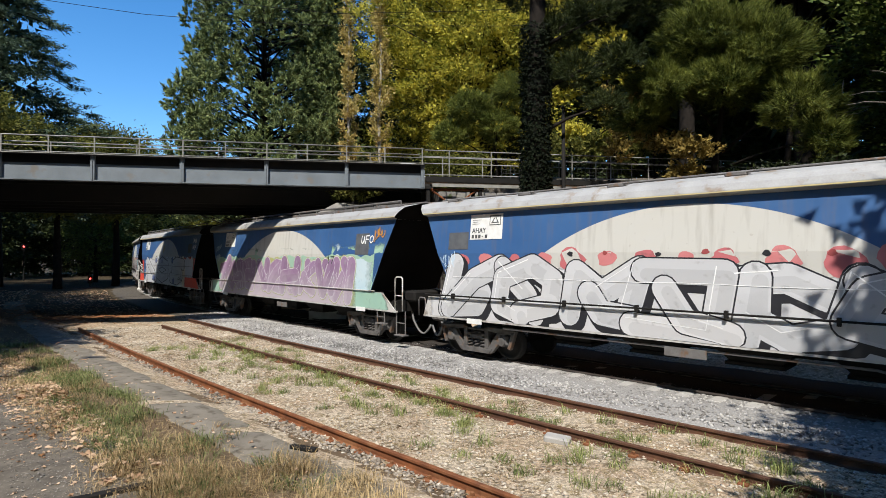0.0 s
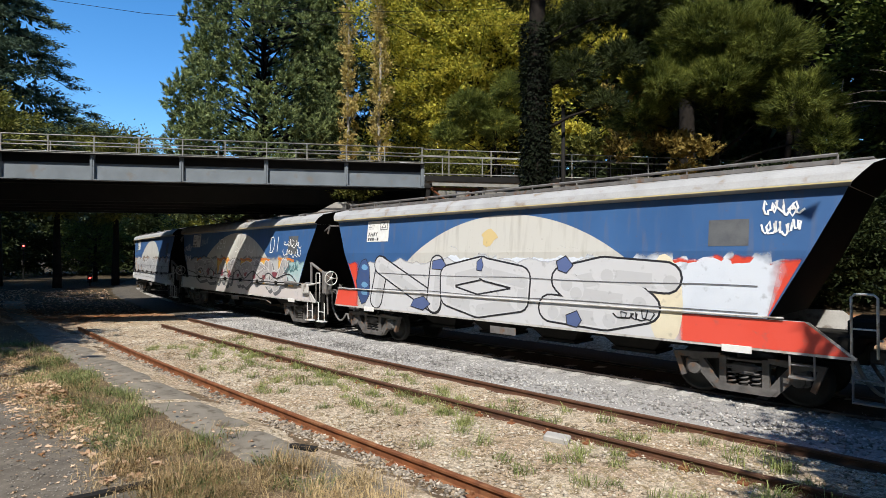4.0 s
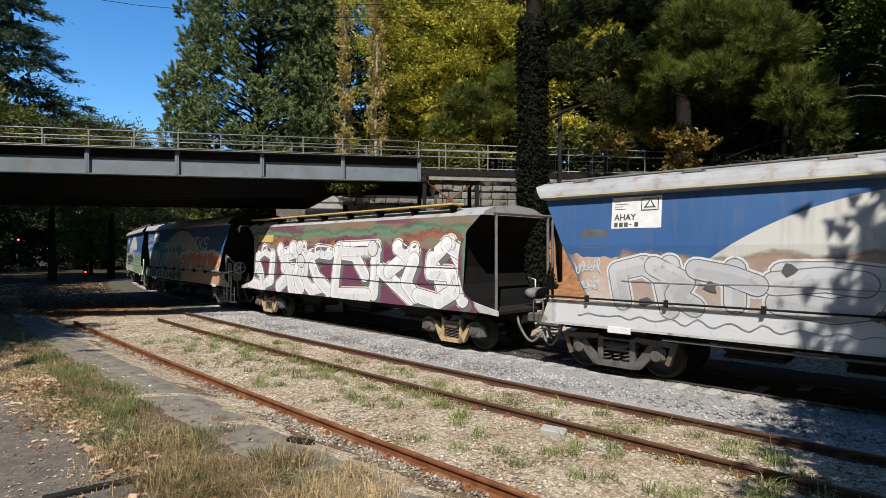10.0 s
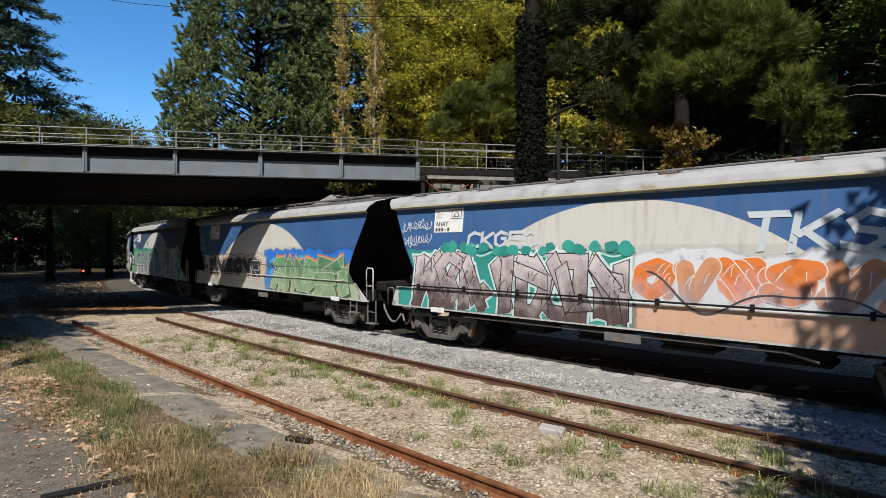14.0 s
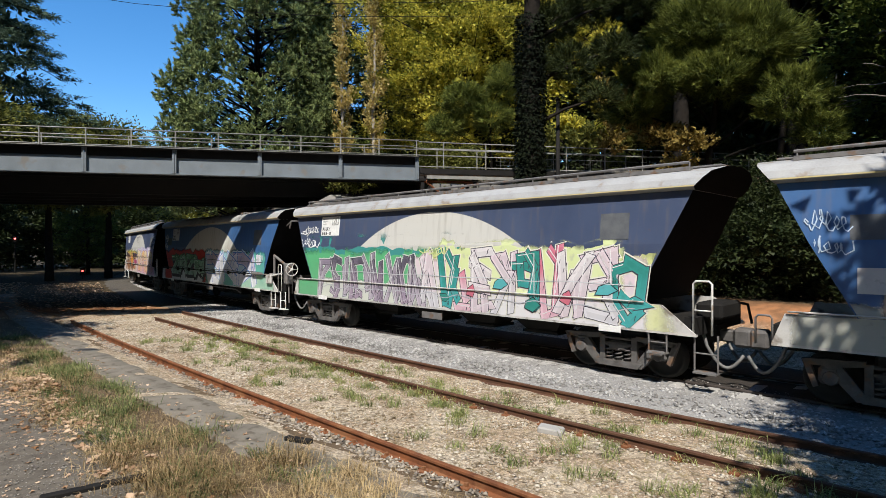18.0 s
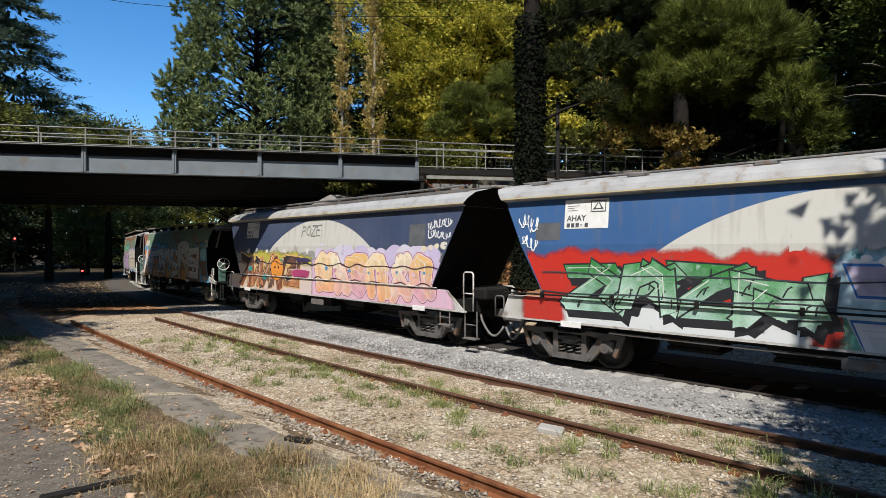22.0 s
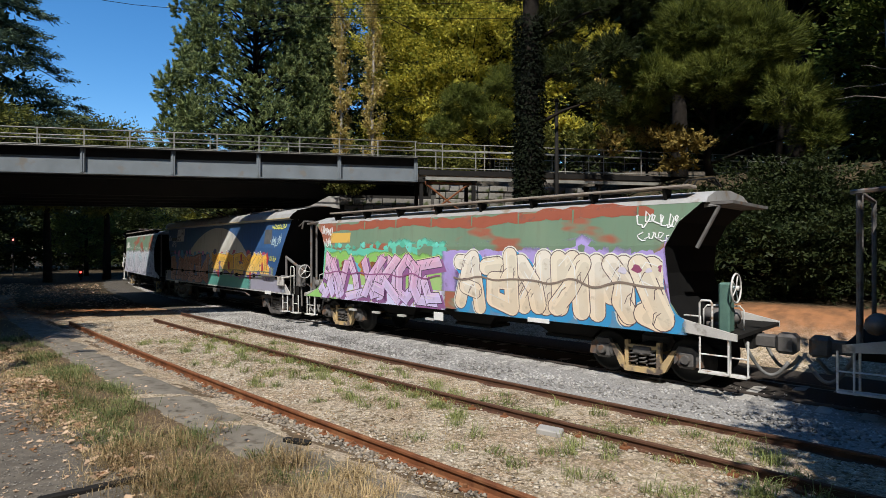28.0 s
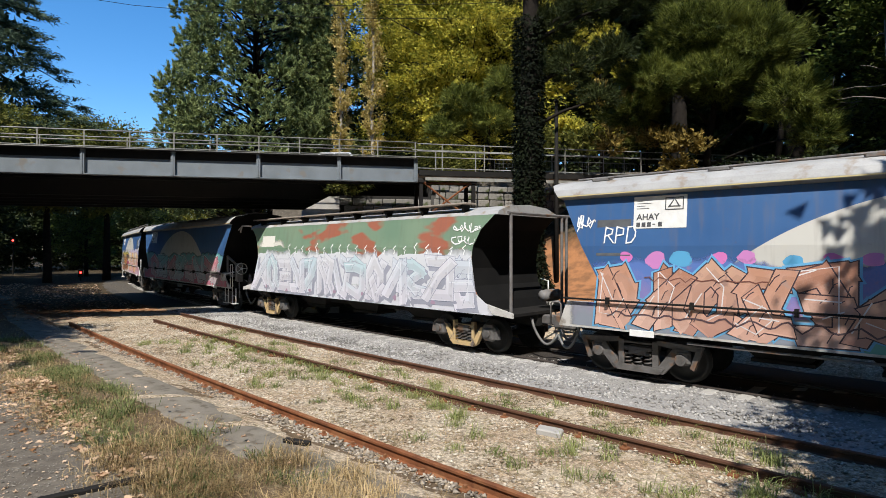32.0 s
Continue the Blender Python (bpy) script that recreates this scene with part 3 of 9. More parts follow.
STONEWALL = mat("rough_wall_stone", (0.25, 0.235, 0.21), 0.95, 0, (0.14, 0.13, 0.115), 3, 0.9, 0.5, 30, (0.07, 0.08, 0.04), 0.4, 3, rand=0.35)
MORTAR = mat("dark_mortar", (0.10, 0.095, 0.085), 0.95, 0, (0.06, 0.055, 0.05), 5, 0.8, 0.3)
RUSTBEAM = mat("rusty_guard_rail", (0.40, 0.19, 0.09), 0.8, 0.1, (0.24, 0.12, 0.07), 3, 0.9, 0.2)
WIREMESH = mat("wire_mesh", (0.16, 0.16, 0.155), 0.6, 0.5, (0.10, 0.10, 0.10), 10, 0.5, 0)


def build_bridge():
    b = thing("footbridge", "steel plate girder footbridge with a pale tubular railing", "bridge", bridge_pose())
    part("girder", Shape().box(-24, 14.55, 0.05, 0.08, 5.40, 6.26).mesh("girder", GIRDER), b, "dull grey painted plate girder")
    # the inner girder's shade is put into its colour: black, not grey
    part("girder", Shape().box(-24, 14.55, 1.42, 1.45, 5.40, 6.26).mesh("girder", DARKSTEEL), b, "inner plate girder coloured black for its shade")
    for z0, z1, y0, m in ((5.36, 5.40, -0.09, GIRDER), (6.26, 6.285, -0.23, DARKSTEEL)):
        part("flange", Shape().box(-24, 14.6, y0, 0.24, z0, z1).mesh("flange", m), b)
    st = Shape().box(-0.07, 0.07, -0.10, 0.05, 5.40, 6.26).box(-0.012, 0.012, -0.13, -0.10, 5.40, 6.26).mesh("stiffener", GIRDER)
    for i in range(9):
        part("stiffener", st, b, m=pose(14.52 - 2.98 * i, 0, 0))
    # added black strip: the top flange's shadow on the girder's upper part
    part("edge_angle", Shape().box(-24, 14.5, 0.02, 0.05, 5.98, 6.26).mesh("edge_angle", DARKSTEEL), b, "black strip for the shadow under the top flange")
    part("deck", Shape().box(-24, 14.6, 0.1, 1.4, 5.82, 5.95).mesh("deck", SHADECONCRETE), b)
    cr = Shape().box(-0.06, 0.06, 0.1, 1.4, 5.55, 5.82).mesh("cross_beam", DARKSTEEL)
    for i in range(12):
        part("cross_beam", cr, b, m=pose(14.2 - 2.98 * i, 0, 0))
    # the approach beyond the girder: a lower deck on steel posts
    part("approach_deck", Shape().box(14.65, 34, -0.05, 1.45, 5.74, 5.85).mesh("approach_deck", CONCRETE), b)
    part("fascia", Shape().box(14.9, 34, -0.12, -0.06, 5.44, 5.57).mesh("fascia", RAILING), b, "pale steel edge channel")
    part("fascia", Shape().box(14.65, 34, -0.08, 0.02, 5.64, 5.85).mesh("fascia", DARKSTEEL), b)
    col = Shape().box(-0.07, 0.07, -0.07, 0.07, 0.0, 5.46).box(-0.12, 0.12, -0.12, 0.12, 5.36, 5.46).mesh("column", DARKSTEEL)
    for u in (14.75, 16.9, 19.3, 22.4, 26.0, 30.0):
        for v in (0.05, 1.3):
            part("column", col, b, m=pose(u, v, 0))
    br = Shape().tube([(14.8, 0.05, 5.4), (16.8, 0.05, 3.9)], 0.04, 6).tube([(16.8, 0.05, 5.4), (14.8, 0.05, 3.9)], 0.04, 6).tube([(14.7, 0.05, 5.35), (17.0, 0.05, 5.35)], 0.05, 6)
    part("cross_brace", br.mesh("cross_brace", RUST), b)
    post_n = Shape().box(-0.02, 0.02, -0.02, 0.02, 6.29, 6.96).mesh("railing_post", RAILING)
    post_f = Shape().box(-0.018, 0.018, -0.018, 0.018, 5.95, 6.96).mesh("railing_post", RAILING)
    post_a = Shape().box(-0.018, 0.018, -0.018, 0.018, 5.85, 6.90).mesh("railing_post", RAILING)
    for i in range(25):
        u = 14.52 - 1.49 * i
        part("railing_post", post_n, b, m=pose(u, 0.08, 0))
        if i % 2:
            part("railing_post", post_f, b, m=pose(u - 0.5, 1.38, 0))
    for v, top in ((0.08, 6.96), (1.38, 6.96)):
        for z in (top, top - 0.36):
            part("handrail", Shape().tube([(-24, v, z), (14.6, v, z)], 0.021, 6).mesh("handrail", RAILING, True), b, "pale tubular handrail")
    part("handrail", Shape().tube([(-24, 0.08, 6.33), (14.6, 0.08, 6.33)], 0.02, 6).mesh("handrail", RAILING, True), b)
    for v in (0.0, 1.4):
        for i in range(10):
            part("railing_post", post_a, b, m=pose(15.6 + 1.75 * i, v, 0))
        for z in (6.90, 6.61, 5.93):
            part("handrail", Shape().tube([(14.6, v, z), (34, v, z)], 0.02, 6).mesh("handrail", RAILING, True), b)
    for i in range(7):
        s = Shape()
        u = 18.2 + 1.75 * i
        for j in range(9):
            s.tube([(u + 0.2 * j, 1.38, 5.95), (u + 0.2 * j, 1.38, 6.6)], 0.006, 4)
        for j in range(5):
            s.tube([(u, 1.38, 5.97 + 0.155 * j), (u + 1.6, 1.38, 5.97 + 0.155 * j)], 0.006, 4)
        part("mesh_panel", s.mesh("mesh_panel", WIREMESH), b)
    # the road bridge behind
    r = thing("road_bridge", "concrete and steel road bridge, coloured shade-dark underneath, behind the footbridge", "bridge", bridge_pose())
    # the deck's unseen near edge is drawn out to shade the beams
    part("deck", Shape().box(-40, 15.4, 2.7, 12.4, 5.75, 6.10, 0.05).mesh("deck", SHADECONCRETE), r)
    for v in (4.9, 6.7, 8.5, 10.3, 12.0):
        part("beam", Shape().box(-40, 15.4, v - 0.12, v + 0.12, 5.05, 5.75).mesh("beam", SHADEBEAM), r)
    for v in (4.72, 12.3):
        part("kerb", Shape().box(-40, 15.4, v - 0.02, v + 0.2, 6.10, 6.30, 0.03).mesh("kerb", CONCRETE), r)
        part("guard_rail", Shape().box(-40, 15.4, v, v + 0.05, 6.55, 6.80, 0.02).mesh("guard_rail", RUSTBEAM), r, "rusty steel guard rail")
        gp = Shape().box(-0.05, 0.05, v + 0.05, v + 0.15, 6.1, 6.8).mesh("guard_post", RUSTBEAM)
        for i in range(22):
            part("guard_post", gp, r, m=pose(-28 + 2.0 * i, 0, 0))
    part("road", Shape().box(15.4, 25, 4.7, 12.4, 5.2, 6.08).mesh("road", PATH), r, "grey asphalt road")
    # abutment of coursed stone
    a = thing("abutment", "coursed dark stone abutment wall under the bridge end", "wall", bridge_pose(), kind="structure")
    part("core", Shape().box(15.6, 27, 2.5, 13.0, -0.3, 5.55).mesh("core", MORTAR), a)
    part("core", Shape().box(11.6, 15.5, 2.7, 3.4, -0.3, 5.05).mesh("core", SHADECONCRETE), a, "dark concrete pier")
    rnd = random.Random(8)
    bricks = [Shape().box(0, w, -0.06, 0.02, 0, 0.3, 0.035).mesh("stone", STONEWALL) for w in (0.42, 0.55, 0.68, 0.8)]
    for j in range(11):
        u = 11.6 + (0.2 if j % 2 else 0)
        while u < 24.0:
            k = rnd.randrange(4)
            if u < 15.5 and j > 8:
                u += 1.0
                continue
            part("stone", bricks[k], a, m=pose(u, (2.47 if u > 15.5 else 2.67) - rnd.uniform(0, 0.04), 2.1 + 0.315 * j, 0, 0, rnd.uniform(-1.5, 1.5)))
            u += (0.42, 0.55, 0.68, 0.8)[k] + 0.03


build_bridge()
tagged(new("wing_wall", Shape().prism([(-0.9, -0.3), (0.7, -0.3), (0.7, 5.0), (0.25, 5.0), (-0.9, 4.35)], -0.3, 0.3).mesh("wing_wall", CONCRETE)), "weathered pale concrete wing wall under the bridge", "wall", kind="structure").matrix_basis = bridge_pose(10.9, 3.1)

# ---- the train ----
S13, PITCH, SPEED = -11.41, 15.6, 6.434
LAG_T, LAG = (0, 3, 6, 9, 13, 20, 23, 28, 32), (-2.3, -1.7, -1.1, -0.62, -0.33, -0.48, -0.74, -0.85, -0.25)
WHEEL = 0.46


def where(n, t):
    """How far along the line the middle of the n-th wagon is at t seconds."""
    q = t - 13
    return S13 - PITCH * (n - 6) - (0.25 if n == 12 else 0) + float(np.interp(t, LAG_T, LAG)) + SPEED * q - 0.0025 * q * q


def wagon_pose(s, flip=False):
    x, y, h = line(s, 1.4)
    return pose(x, y, 0, 0, 0, math.degrees(h) + (180 if flip else 0))


def side(z):
    """Half width of a wagon's side at height z: upright below, leaning in above."""
    return 1.40 - 0.006 * (z - 1.0) if z < 2.75 else 1.3895 - 0.115 * (z - 2.75)


def paint_mat(name, base, other, arc=None, patch=None, patch_scale=0.8, grime=0.35, arc_x=0.0):
    """Wagon paint: a base coat, an optional pale disc rising behind it, patches of another coat, road grime and rust."""
    m = bpy.data.materials.new(name)
    m.use_nodes = True
    n, l = m.node_tree.nodes, m.node_tree.links
    b = n["Principled BSDF"]
    b.inputs["Roughness"].default_value = 0.42
    tc = n.new("ShaderNodeTexCoord")

    def tex(scale, detail=5, stretch=None):
        t = n.new("ShaderNodeTexNoise")
        t.inputs["Scale"].default_value, t.inputs["Detail"].default_value = scale, detail
        if stretch:
            mp = n.new("ShaderNodeMapping")
            mp.inputs["Scale"].default_value = stretch
            l.new(tc.outputs["Object"], mp.inputs[0])
            l.new(mp.outputs[0], t.inputs["Vector"])
        else:
            l.new(tc.outputs["Object"], t.inputs["Vector"])
        return t.outputs[0]

    def blend(fac, a, c, lo, hi, top=1.0):
        r = n.new("ShaderNodeMapRange")
        r.inputs["From Min"].default_value, r.inputs["From Max"].default_value = lo, hi
        r.inputs["To Max"].default_value = top
        l.new(fac, r.inputs["Value"])
        x = n.new("ShaderNodeMix")
        x.data_type = "RGBA"
        l.new(r.outputs[0], x.inputs["Factor"])
        for s, v in (("A", a), ("B", c)):
            if isinstance(v, tuple):
                x.inputs[s].default_value = (*v, 1)
            else:
                l.new(v, x.inputs[s])
        return x.outputs["Result"]

    col = blend(tex(0.6), base, other, 0.35, 0.65)
    if patch:
        col = blend(tex(patch_scale, 3, (0.55, 1, 1.6)), col, patch, 0.545, 0.60)
    if arc:
        flat = n.new("ShaderNodeVectorMath")
        flat.operation = "MULTIPLY"
        flat.inputs[1].default_value = (1, 0, 1)
        l.new(tc.outputs["Object"], flat.inputs[0])
        d = n.new("ShaderNodeVectorMath")
        d.operation = "DISTANCE"
        d.inputs[1].default_value = (arc_x, 0, 3.68 - 5.7)
        l.new(flat.outputs[0], d.inputs[0])
        col = blend(d.outputs["Value"], arc, col, 5.696, 5.704)
    streak = tex(2.2, 7, (3.0, 1, 0.35))
    col = blend(streak, col, (0.16, 0.13, 0.10), 0.52, 0.78, grime)
    col = blend(tex(9, 8), col, (0.14, 0.06, 0.03), 0.66, 0.74, 0.6 * grime)
    l.new(col, b.inputs["Base Color"])
    rough = n.new("ShaderNodeMapRange")
    rough.inputs["To Min"].default_value, rough.inputs["To Max"].default_value = 0.3, 0.65
    l.new(streak, rough.inputs["Value"])
    l.new(rough.outputs[0], b.inputs["Roughness"])
    bp = n.new("ShaderNodeBump")
    bp.inputs["Strength"].default_value, bp.inputs["Distance"].default_value = 0.12, 0.02
    l.new(tex(1.3, 2), bp.inputs["Height"])
    l.new(bp.outputs[0], b.inputs["Normal"])
    return m


CREAM = (0.54, 0.525, 0.48)
BLUE = paint_mat("blue_wagon_paint", (0.034, 0.097, 0.24), (0.046, 0.120, 0.28), CREAM)
NAVY = paint_mat("navy_wagon_paint", (0.045, 0.062, 0.115), (0.06, 0.08, 0.14), CREAM)
CAMO = paint_mat("green_and_red_wagon_paint", (0.16, 0.25, 0.17), (0.20, 0.28, 0.19), None, (0.34, 0.12, 0.075), 0.9)
MAROON = paint_mat("brown_green_wagon_paint", (0.19, 0.20, 0.14), (0.26, 0.15, 0.10), None, (0.17, 0.07, 0.09), 1.1)
ROOFGREY = mat("pale_roof_paint", (0.40, 0.395, 0.385), 0.6, 0, (0.27, 0.265, 0.255), 1.5, 0.8, 0.1, 30, (0.25, 0.20, 0.15), 0.2, 3)
SKIRT = mat("pale_sill_paint", (0.58, 0.56, 0.53), 0.6, 0, (0.38, 0.36, 0.33), 2.0, 0.8, 0.1, 40, (0.20, 0.17, 0.14), 0.3, 3)
# wagon ends turned from the light: their shade is put into this black
ENDBLACK = mat("shade_black_end_sheet", (0.006, 0.006, 0.0062), 0.85, 0, (0.011, 0.0105, 0.010), 1.5, 0.8, 0.15, 30)
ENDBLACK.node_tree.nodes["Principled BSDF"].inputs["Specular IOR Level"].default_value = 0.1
BOGIEGREY = mat("dusty_cast_steel", (0.135, 0.125, 0.118), 0.75, 0.1, (0.062, 0.056, 0.052), 6, 0.9, 0.3, 50, (0.15, 0.085, 0.05), 0.3, 4)
BOGIEYELLOW = mat("worn_yellow_bogie_paint", (0.52, 0.36, 0.16), 0.7, 0, (0.36, 0.27, 0.16), 5, 0.8, 0.2, 50, (0.12, 0.09, 0.07), 0.4, 5)
WHEELSTEEL = mat("dark_wheel_steel", (0.018, 0.016, 0.014), 0.75, 0.1, (0.010, 0.009, 0.008), 6, 0.8, 0.15, 40)
YELLOWLINE = mat("yellow_roof_edge", (0.62, 0.50, 0.22), 0.6, 0, (0.50, 0.42, 0.25), 6, 0.7, 0.05)
STANDGREEN = mat("dull_green_paint", (0.10, 0.19, 0.15), 0.6, 0, (0.06, 0.12, 0.10), 5, 0.8, 0.1, 40)
SIGN = mat("white_sign", (0.78, 0.77, 0.74), 0.5, 0, (0.66, 0.65, 0.62), 6, 0.6, 0.02)
SIGNINK = mat("sign_ink", (0.05, 0.05, 0.055), 0.6, 0, (0.10, 0.10, 0.10), 20, 0.5, 0)
GREYPATCH = mat("grey_patch_paint", (0.115, 0.12, 0.125), 0.6, 0, (0.075, 0.08, 0.09), 5, 0.7, 0.05)
YELLOWBOARD = mat("worn_yellow_board", (0.62, 0.42, 0.12), 0.75, 0, (0.45, 0.32, 0.14), 3, 0.8, 0.2, 30)
PLANK = mat("grey_walkway_board", (0.36, 0.31, 0.26), 0.85, 0, (0.22, 0.18, 0.15), 3, 0.9, 0.3, 30)


def hopper_body(prof, name, sheet, smooth_ends=False):
    """A hopper's tub: rings of (half length, height) from the bottom up; its ends are sheets of their own."""
    sides, ends = Shape(), Shape()
    for k in range(len(prof) - 1):
        (a, z), (c, w) = prof[k], prof[k + 1]
        for sgn in (-1, 1):
            sides.add([(-a, sgn * side(z), z), (a, sgn * side(z), z), (c, sgn * side(w), w), (-c, sgn * side(w), w)], [(0, 1, 2, 3)])
            ends.add([(sgn * a, -side(z), z), (sgn * a, side(z), z), (sgn * c, side(w), w), (sgn * c, -side(w), w)], [(0, 1, 2, 3)])
    a, z = prof[0]
    ends.add([(-a, -side(z), z), (a, -side(z), z), (a, side(z), z), (-a, side(z), z)], [(0, 1, 2, 3)])
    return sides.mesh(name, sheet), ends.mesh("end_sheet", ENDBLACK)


def wheelset_mesh():
    s = Shape()
    for sgn in (-1, 1):
        p = [(0.10, 0.64), (0.20, 0.66), (0.36, 0.70), (0.40, 0.665), (0.49, 0.67), (0.49, 0.695), (0.465, 0.71), (0.455, 0.80), (0.40, 0.80), (0.37, 0.745), (0.20, 0.77), (0.13, 0.80), (0.13, 0.84), (0.08, 0.86)]
        s.lathe([(r * 0.955, sgn * a) for r, a in p], (0, 0, 0), "y", 20)
    s.lathe([(0.08, -1.12), (0.08, 1.12)], (0, 0, 0), "y", 12)
    return s.mesh("wheelset", WHEELSTEEL, True)


def sideframe_mesh(kind, sgn, material):
    """A cast bogie side frame in the xz plane, with its window, axle boxes and spring seat."""
    s = Shape()
    y0, y1 = sorted((sgn * 0.98, sgn * 1.10))
    if kind == "A":
        for q in (-1, 1):
            s.prism([(q * 1.27, 0.80), (q * 0.40, 0.84), (q * 0.40, 0.75), (q * 0.66, 0.71), (q * 1.20, 0.70)], y0, y1)
            s.prism([(q * 0.98, 0.73), (q * 0.74, 0.74), (q * 0.60, 0.56), (q * 0.32, 0.18), (q * 0.52, 0.17), (q * 0.80, 0.48)], y0, y1)
            s.prism([(q * 1.29, 0.79), (q * 1.17, 0.76), (q * 1.04, 0.36), (q * 1.12, 0.32)], y0, y1)
            s.prism([(q * 0.42, 0.80), (q * 0.30, 0.80), (q * 0.30, 0.20), (q * 0.42, 0.22)], y0, y1)
            s.box(q * 0.90 - 0.15, q * 0.90 + 0.15, y0 - 0.02, y1 + 0.02, 0.40, 0.70, 0.05)
            s.lathe([(0.11, min(y0, y1) - 0.05), (0.13, min(y0, y1)), (0.13, max(y0, y1)), (0.11, max(y0, y1) + 0.05)], (q * 0.87, 0, WHEEL + 0.05), "y", 14)
        s.prism([(-0.56, 0.29), (0.56, 0.29), (0.44, 0.16), (-0.44, 0.16)], y0 - 0.02, y1 + 0.03)
        s.box(-0.31, 0.31, y0, y1, 0.73, 0.78, 0.015)
        s.box(-0.31, 0.31, y0 - 0.02, y1 + 0.03, 0.60, 0.67, 0.02)
    else:
        for q in (-1, 1):
            s.prism([(q * 1.20, 0.40), (q * 1.16, 0.64), (q * 1.00, 0.76), (q * 0.74, 0.76), (q * 0.66, 0.62), (q * 0.66, 0.40), (q * 0.80, 0.56), (q * 1.00, 0.58), (q * 1.06, 0.40)], y0, y1)
            s.prism([(q * 0.72, 0.68), (q * 0.61, 0.66), (q * 0.35, 0.28), (q * 0.36, 0.15), (q * 0.48, 0.21)], y0, y1)
            s.prism([(q * 0.38, 0.78), (q * 0.30, 0.78), (q * 0.30, 0.22), (q * 0.38, 0.22)], y0, y1)
            s.box(q * 0.89 - 0.19, q * 0.89 + 0.19, y0 - 0.02, y1 + 0.04, 0.34, 0.70, 0.06)
            s.lathe([(0.08, min(y0, y1) - 0.08), (0.10, min(y0, y1)), (0.10, max(y0, y1)), (0.08, max(y0, y1) + 0.08)], (q * 0.89, 0, WHEEL + 0.06), "y", 12)
        s.prism([(-0.44, 0.25), (0.44, 0.25), (0.37, 0.14), (-0.37, 0.14)], y0 - 0.02, y1 + 0.03)
        s.prism([(-0.30, 0.70), (0.30, 0.70), (0.30, 0.64), (0.16, 0.60), (-0.16, 0.60), (-0.30, 0.64)], y0, y1)
    me = s.mesh("side_frame", material)
    me.materials.append(BOGIEGREY)
    for p in me.polygons:
        if abs(p.center.x) > 0.63:
            p.material_index = 1
    return me


def spring_mesh(sgn):
    s = Shape()
    for q in (-0.21, 0.0, 0.21):
        pts = [(q + 0.075 * math.cos(a * 0.9), sgn * 1.04 + 0.075 * math.sin(a * 0.9), 0.29 + 0.36 * a / 30) for a in range(31)]
        s.tube(pts, 0.018, 5)
    return s.mesh("spring", BOGIEGREY, True)


WHEELSET = wheelset_mesh()
SPRINGS = {sgn: spring_mesh(sgn) for sgn in (-1, 1)}
FRAMES = {(k, sgn, y): sideframe_mesh(k, sgn, BOGIEYELLOW if y else BOGIEGREY) for k in "AB" for sgn in (-1, 1) for y in (0, 1)}
BOLSTER = Shape().box(-0.22, 0.22, -1.12, 1.12, 0.50, 0.70, 0.04).box(-0.35, 0.35, -0.4, 0.4, 0.55, 0.85, 0.05).mesh("bogie", BOGIEGREY)


def add_bogie(w, x, kind, yellow):
    b = part("bogie", BOLSTER, w, m=pose(x, 0, 0))
    for sgn in (-1, 1):
        part("side_frame", FRAMES[kind, sgn, yellow], b, "worn yellow-painted side frame" if yellow else "")
        part("spring", SPRINGS[sgn], b)
    for q in (-0.87, 0.87):
        part("wheelset", WHEELSET, b, m=pose(q, 0, WHEEL))


def u_bar(x, y, z0, z1, w=0.34, along="x", r=0.018):
    """A grab rail shaped like an upturned U."""
    d = (w / 2, 0) if along == "x" else (0, w / 2)
    c = 0.05
    return [(x - d[0], y - d[1], z0), (x - d[0], y - d[1], z1 - c), (x - d[0] * 0.7, y - d[1] * 0.7, z1), (x + d[0] * 0.7, y + d[1] * 0.7, z1), (x + d[0], y + d[1], z1 - c), (x + d[0], y + d[1], z0)]


def stirrup(w, x, y, z0, z1, width, material):
    s = Shape()
    s.tube([(x - width / 2, y, z1), (x - width / 2, y, z0), (x + width / 2, y, z0), (x + width / 2, y, z1)], 0.02, 6)
    s.box(x - width / 2, x + width / 2, y - 0.10, y + 0.12, z0 - 0.015, z0 + 0.015)
    s.tube([(x - width / 2, y, (z0 + z1) / 2), (x + width / 2, y, (z0 + z1) / 2)], 0.015, 6)
    part("step", s.mesh("step", material), w)


def handwheel(w, x, y, z, r=0.24, material=WHITESTEEL):
    s = Shape()
    ring = [(x, y + r * math.cos(a * math.pi / 12), z + r * math.sin(a * math.pi / 12)) for a in range(24)]
    s.tube(ring, 0.018, 6, True)
    for a in range(5):
        s.tube([(x, y, z), (x, y + r * math.cos(a * 1.257), z + r * math.sin(a * 1.257))], 0.012, 5)
    s.lathe([(0.05, -0.05), (0.05, 0.05)], (x, y, z), "x", 10)
    part("handwheel", s.mesh("handwheel", material, True), w, "spoked brake handwheel")


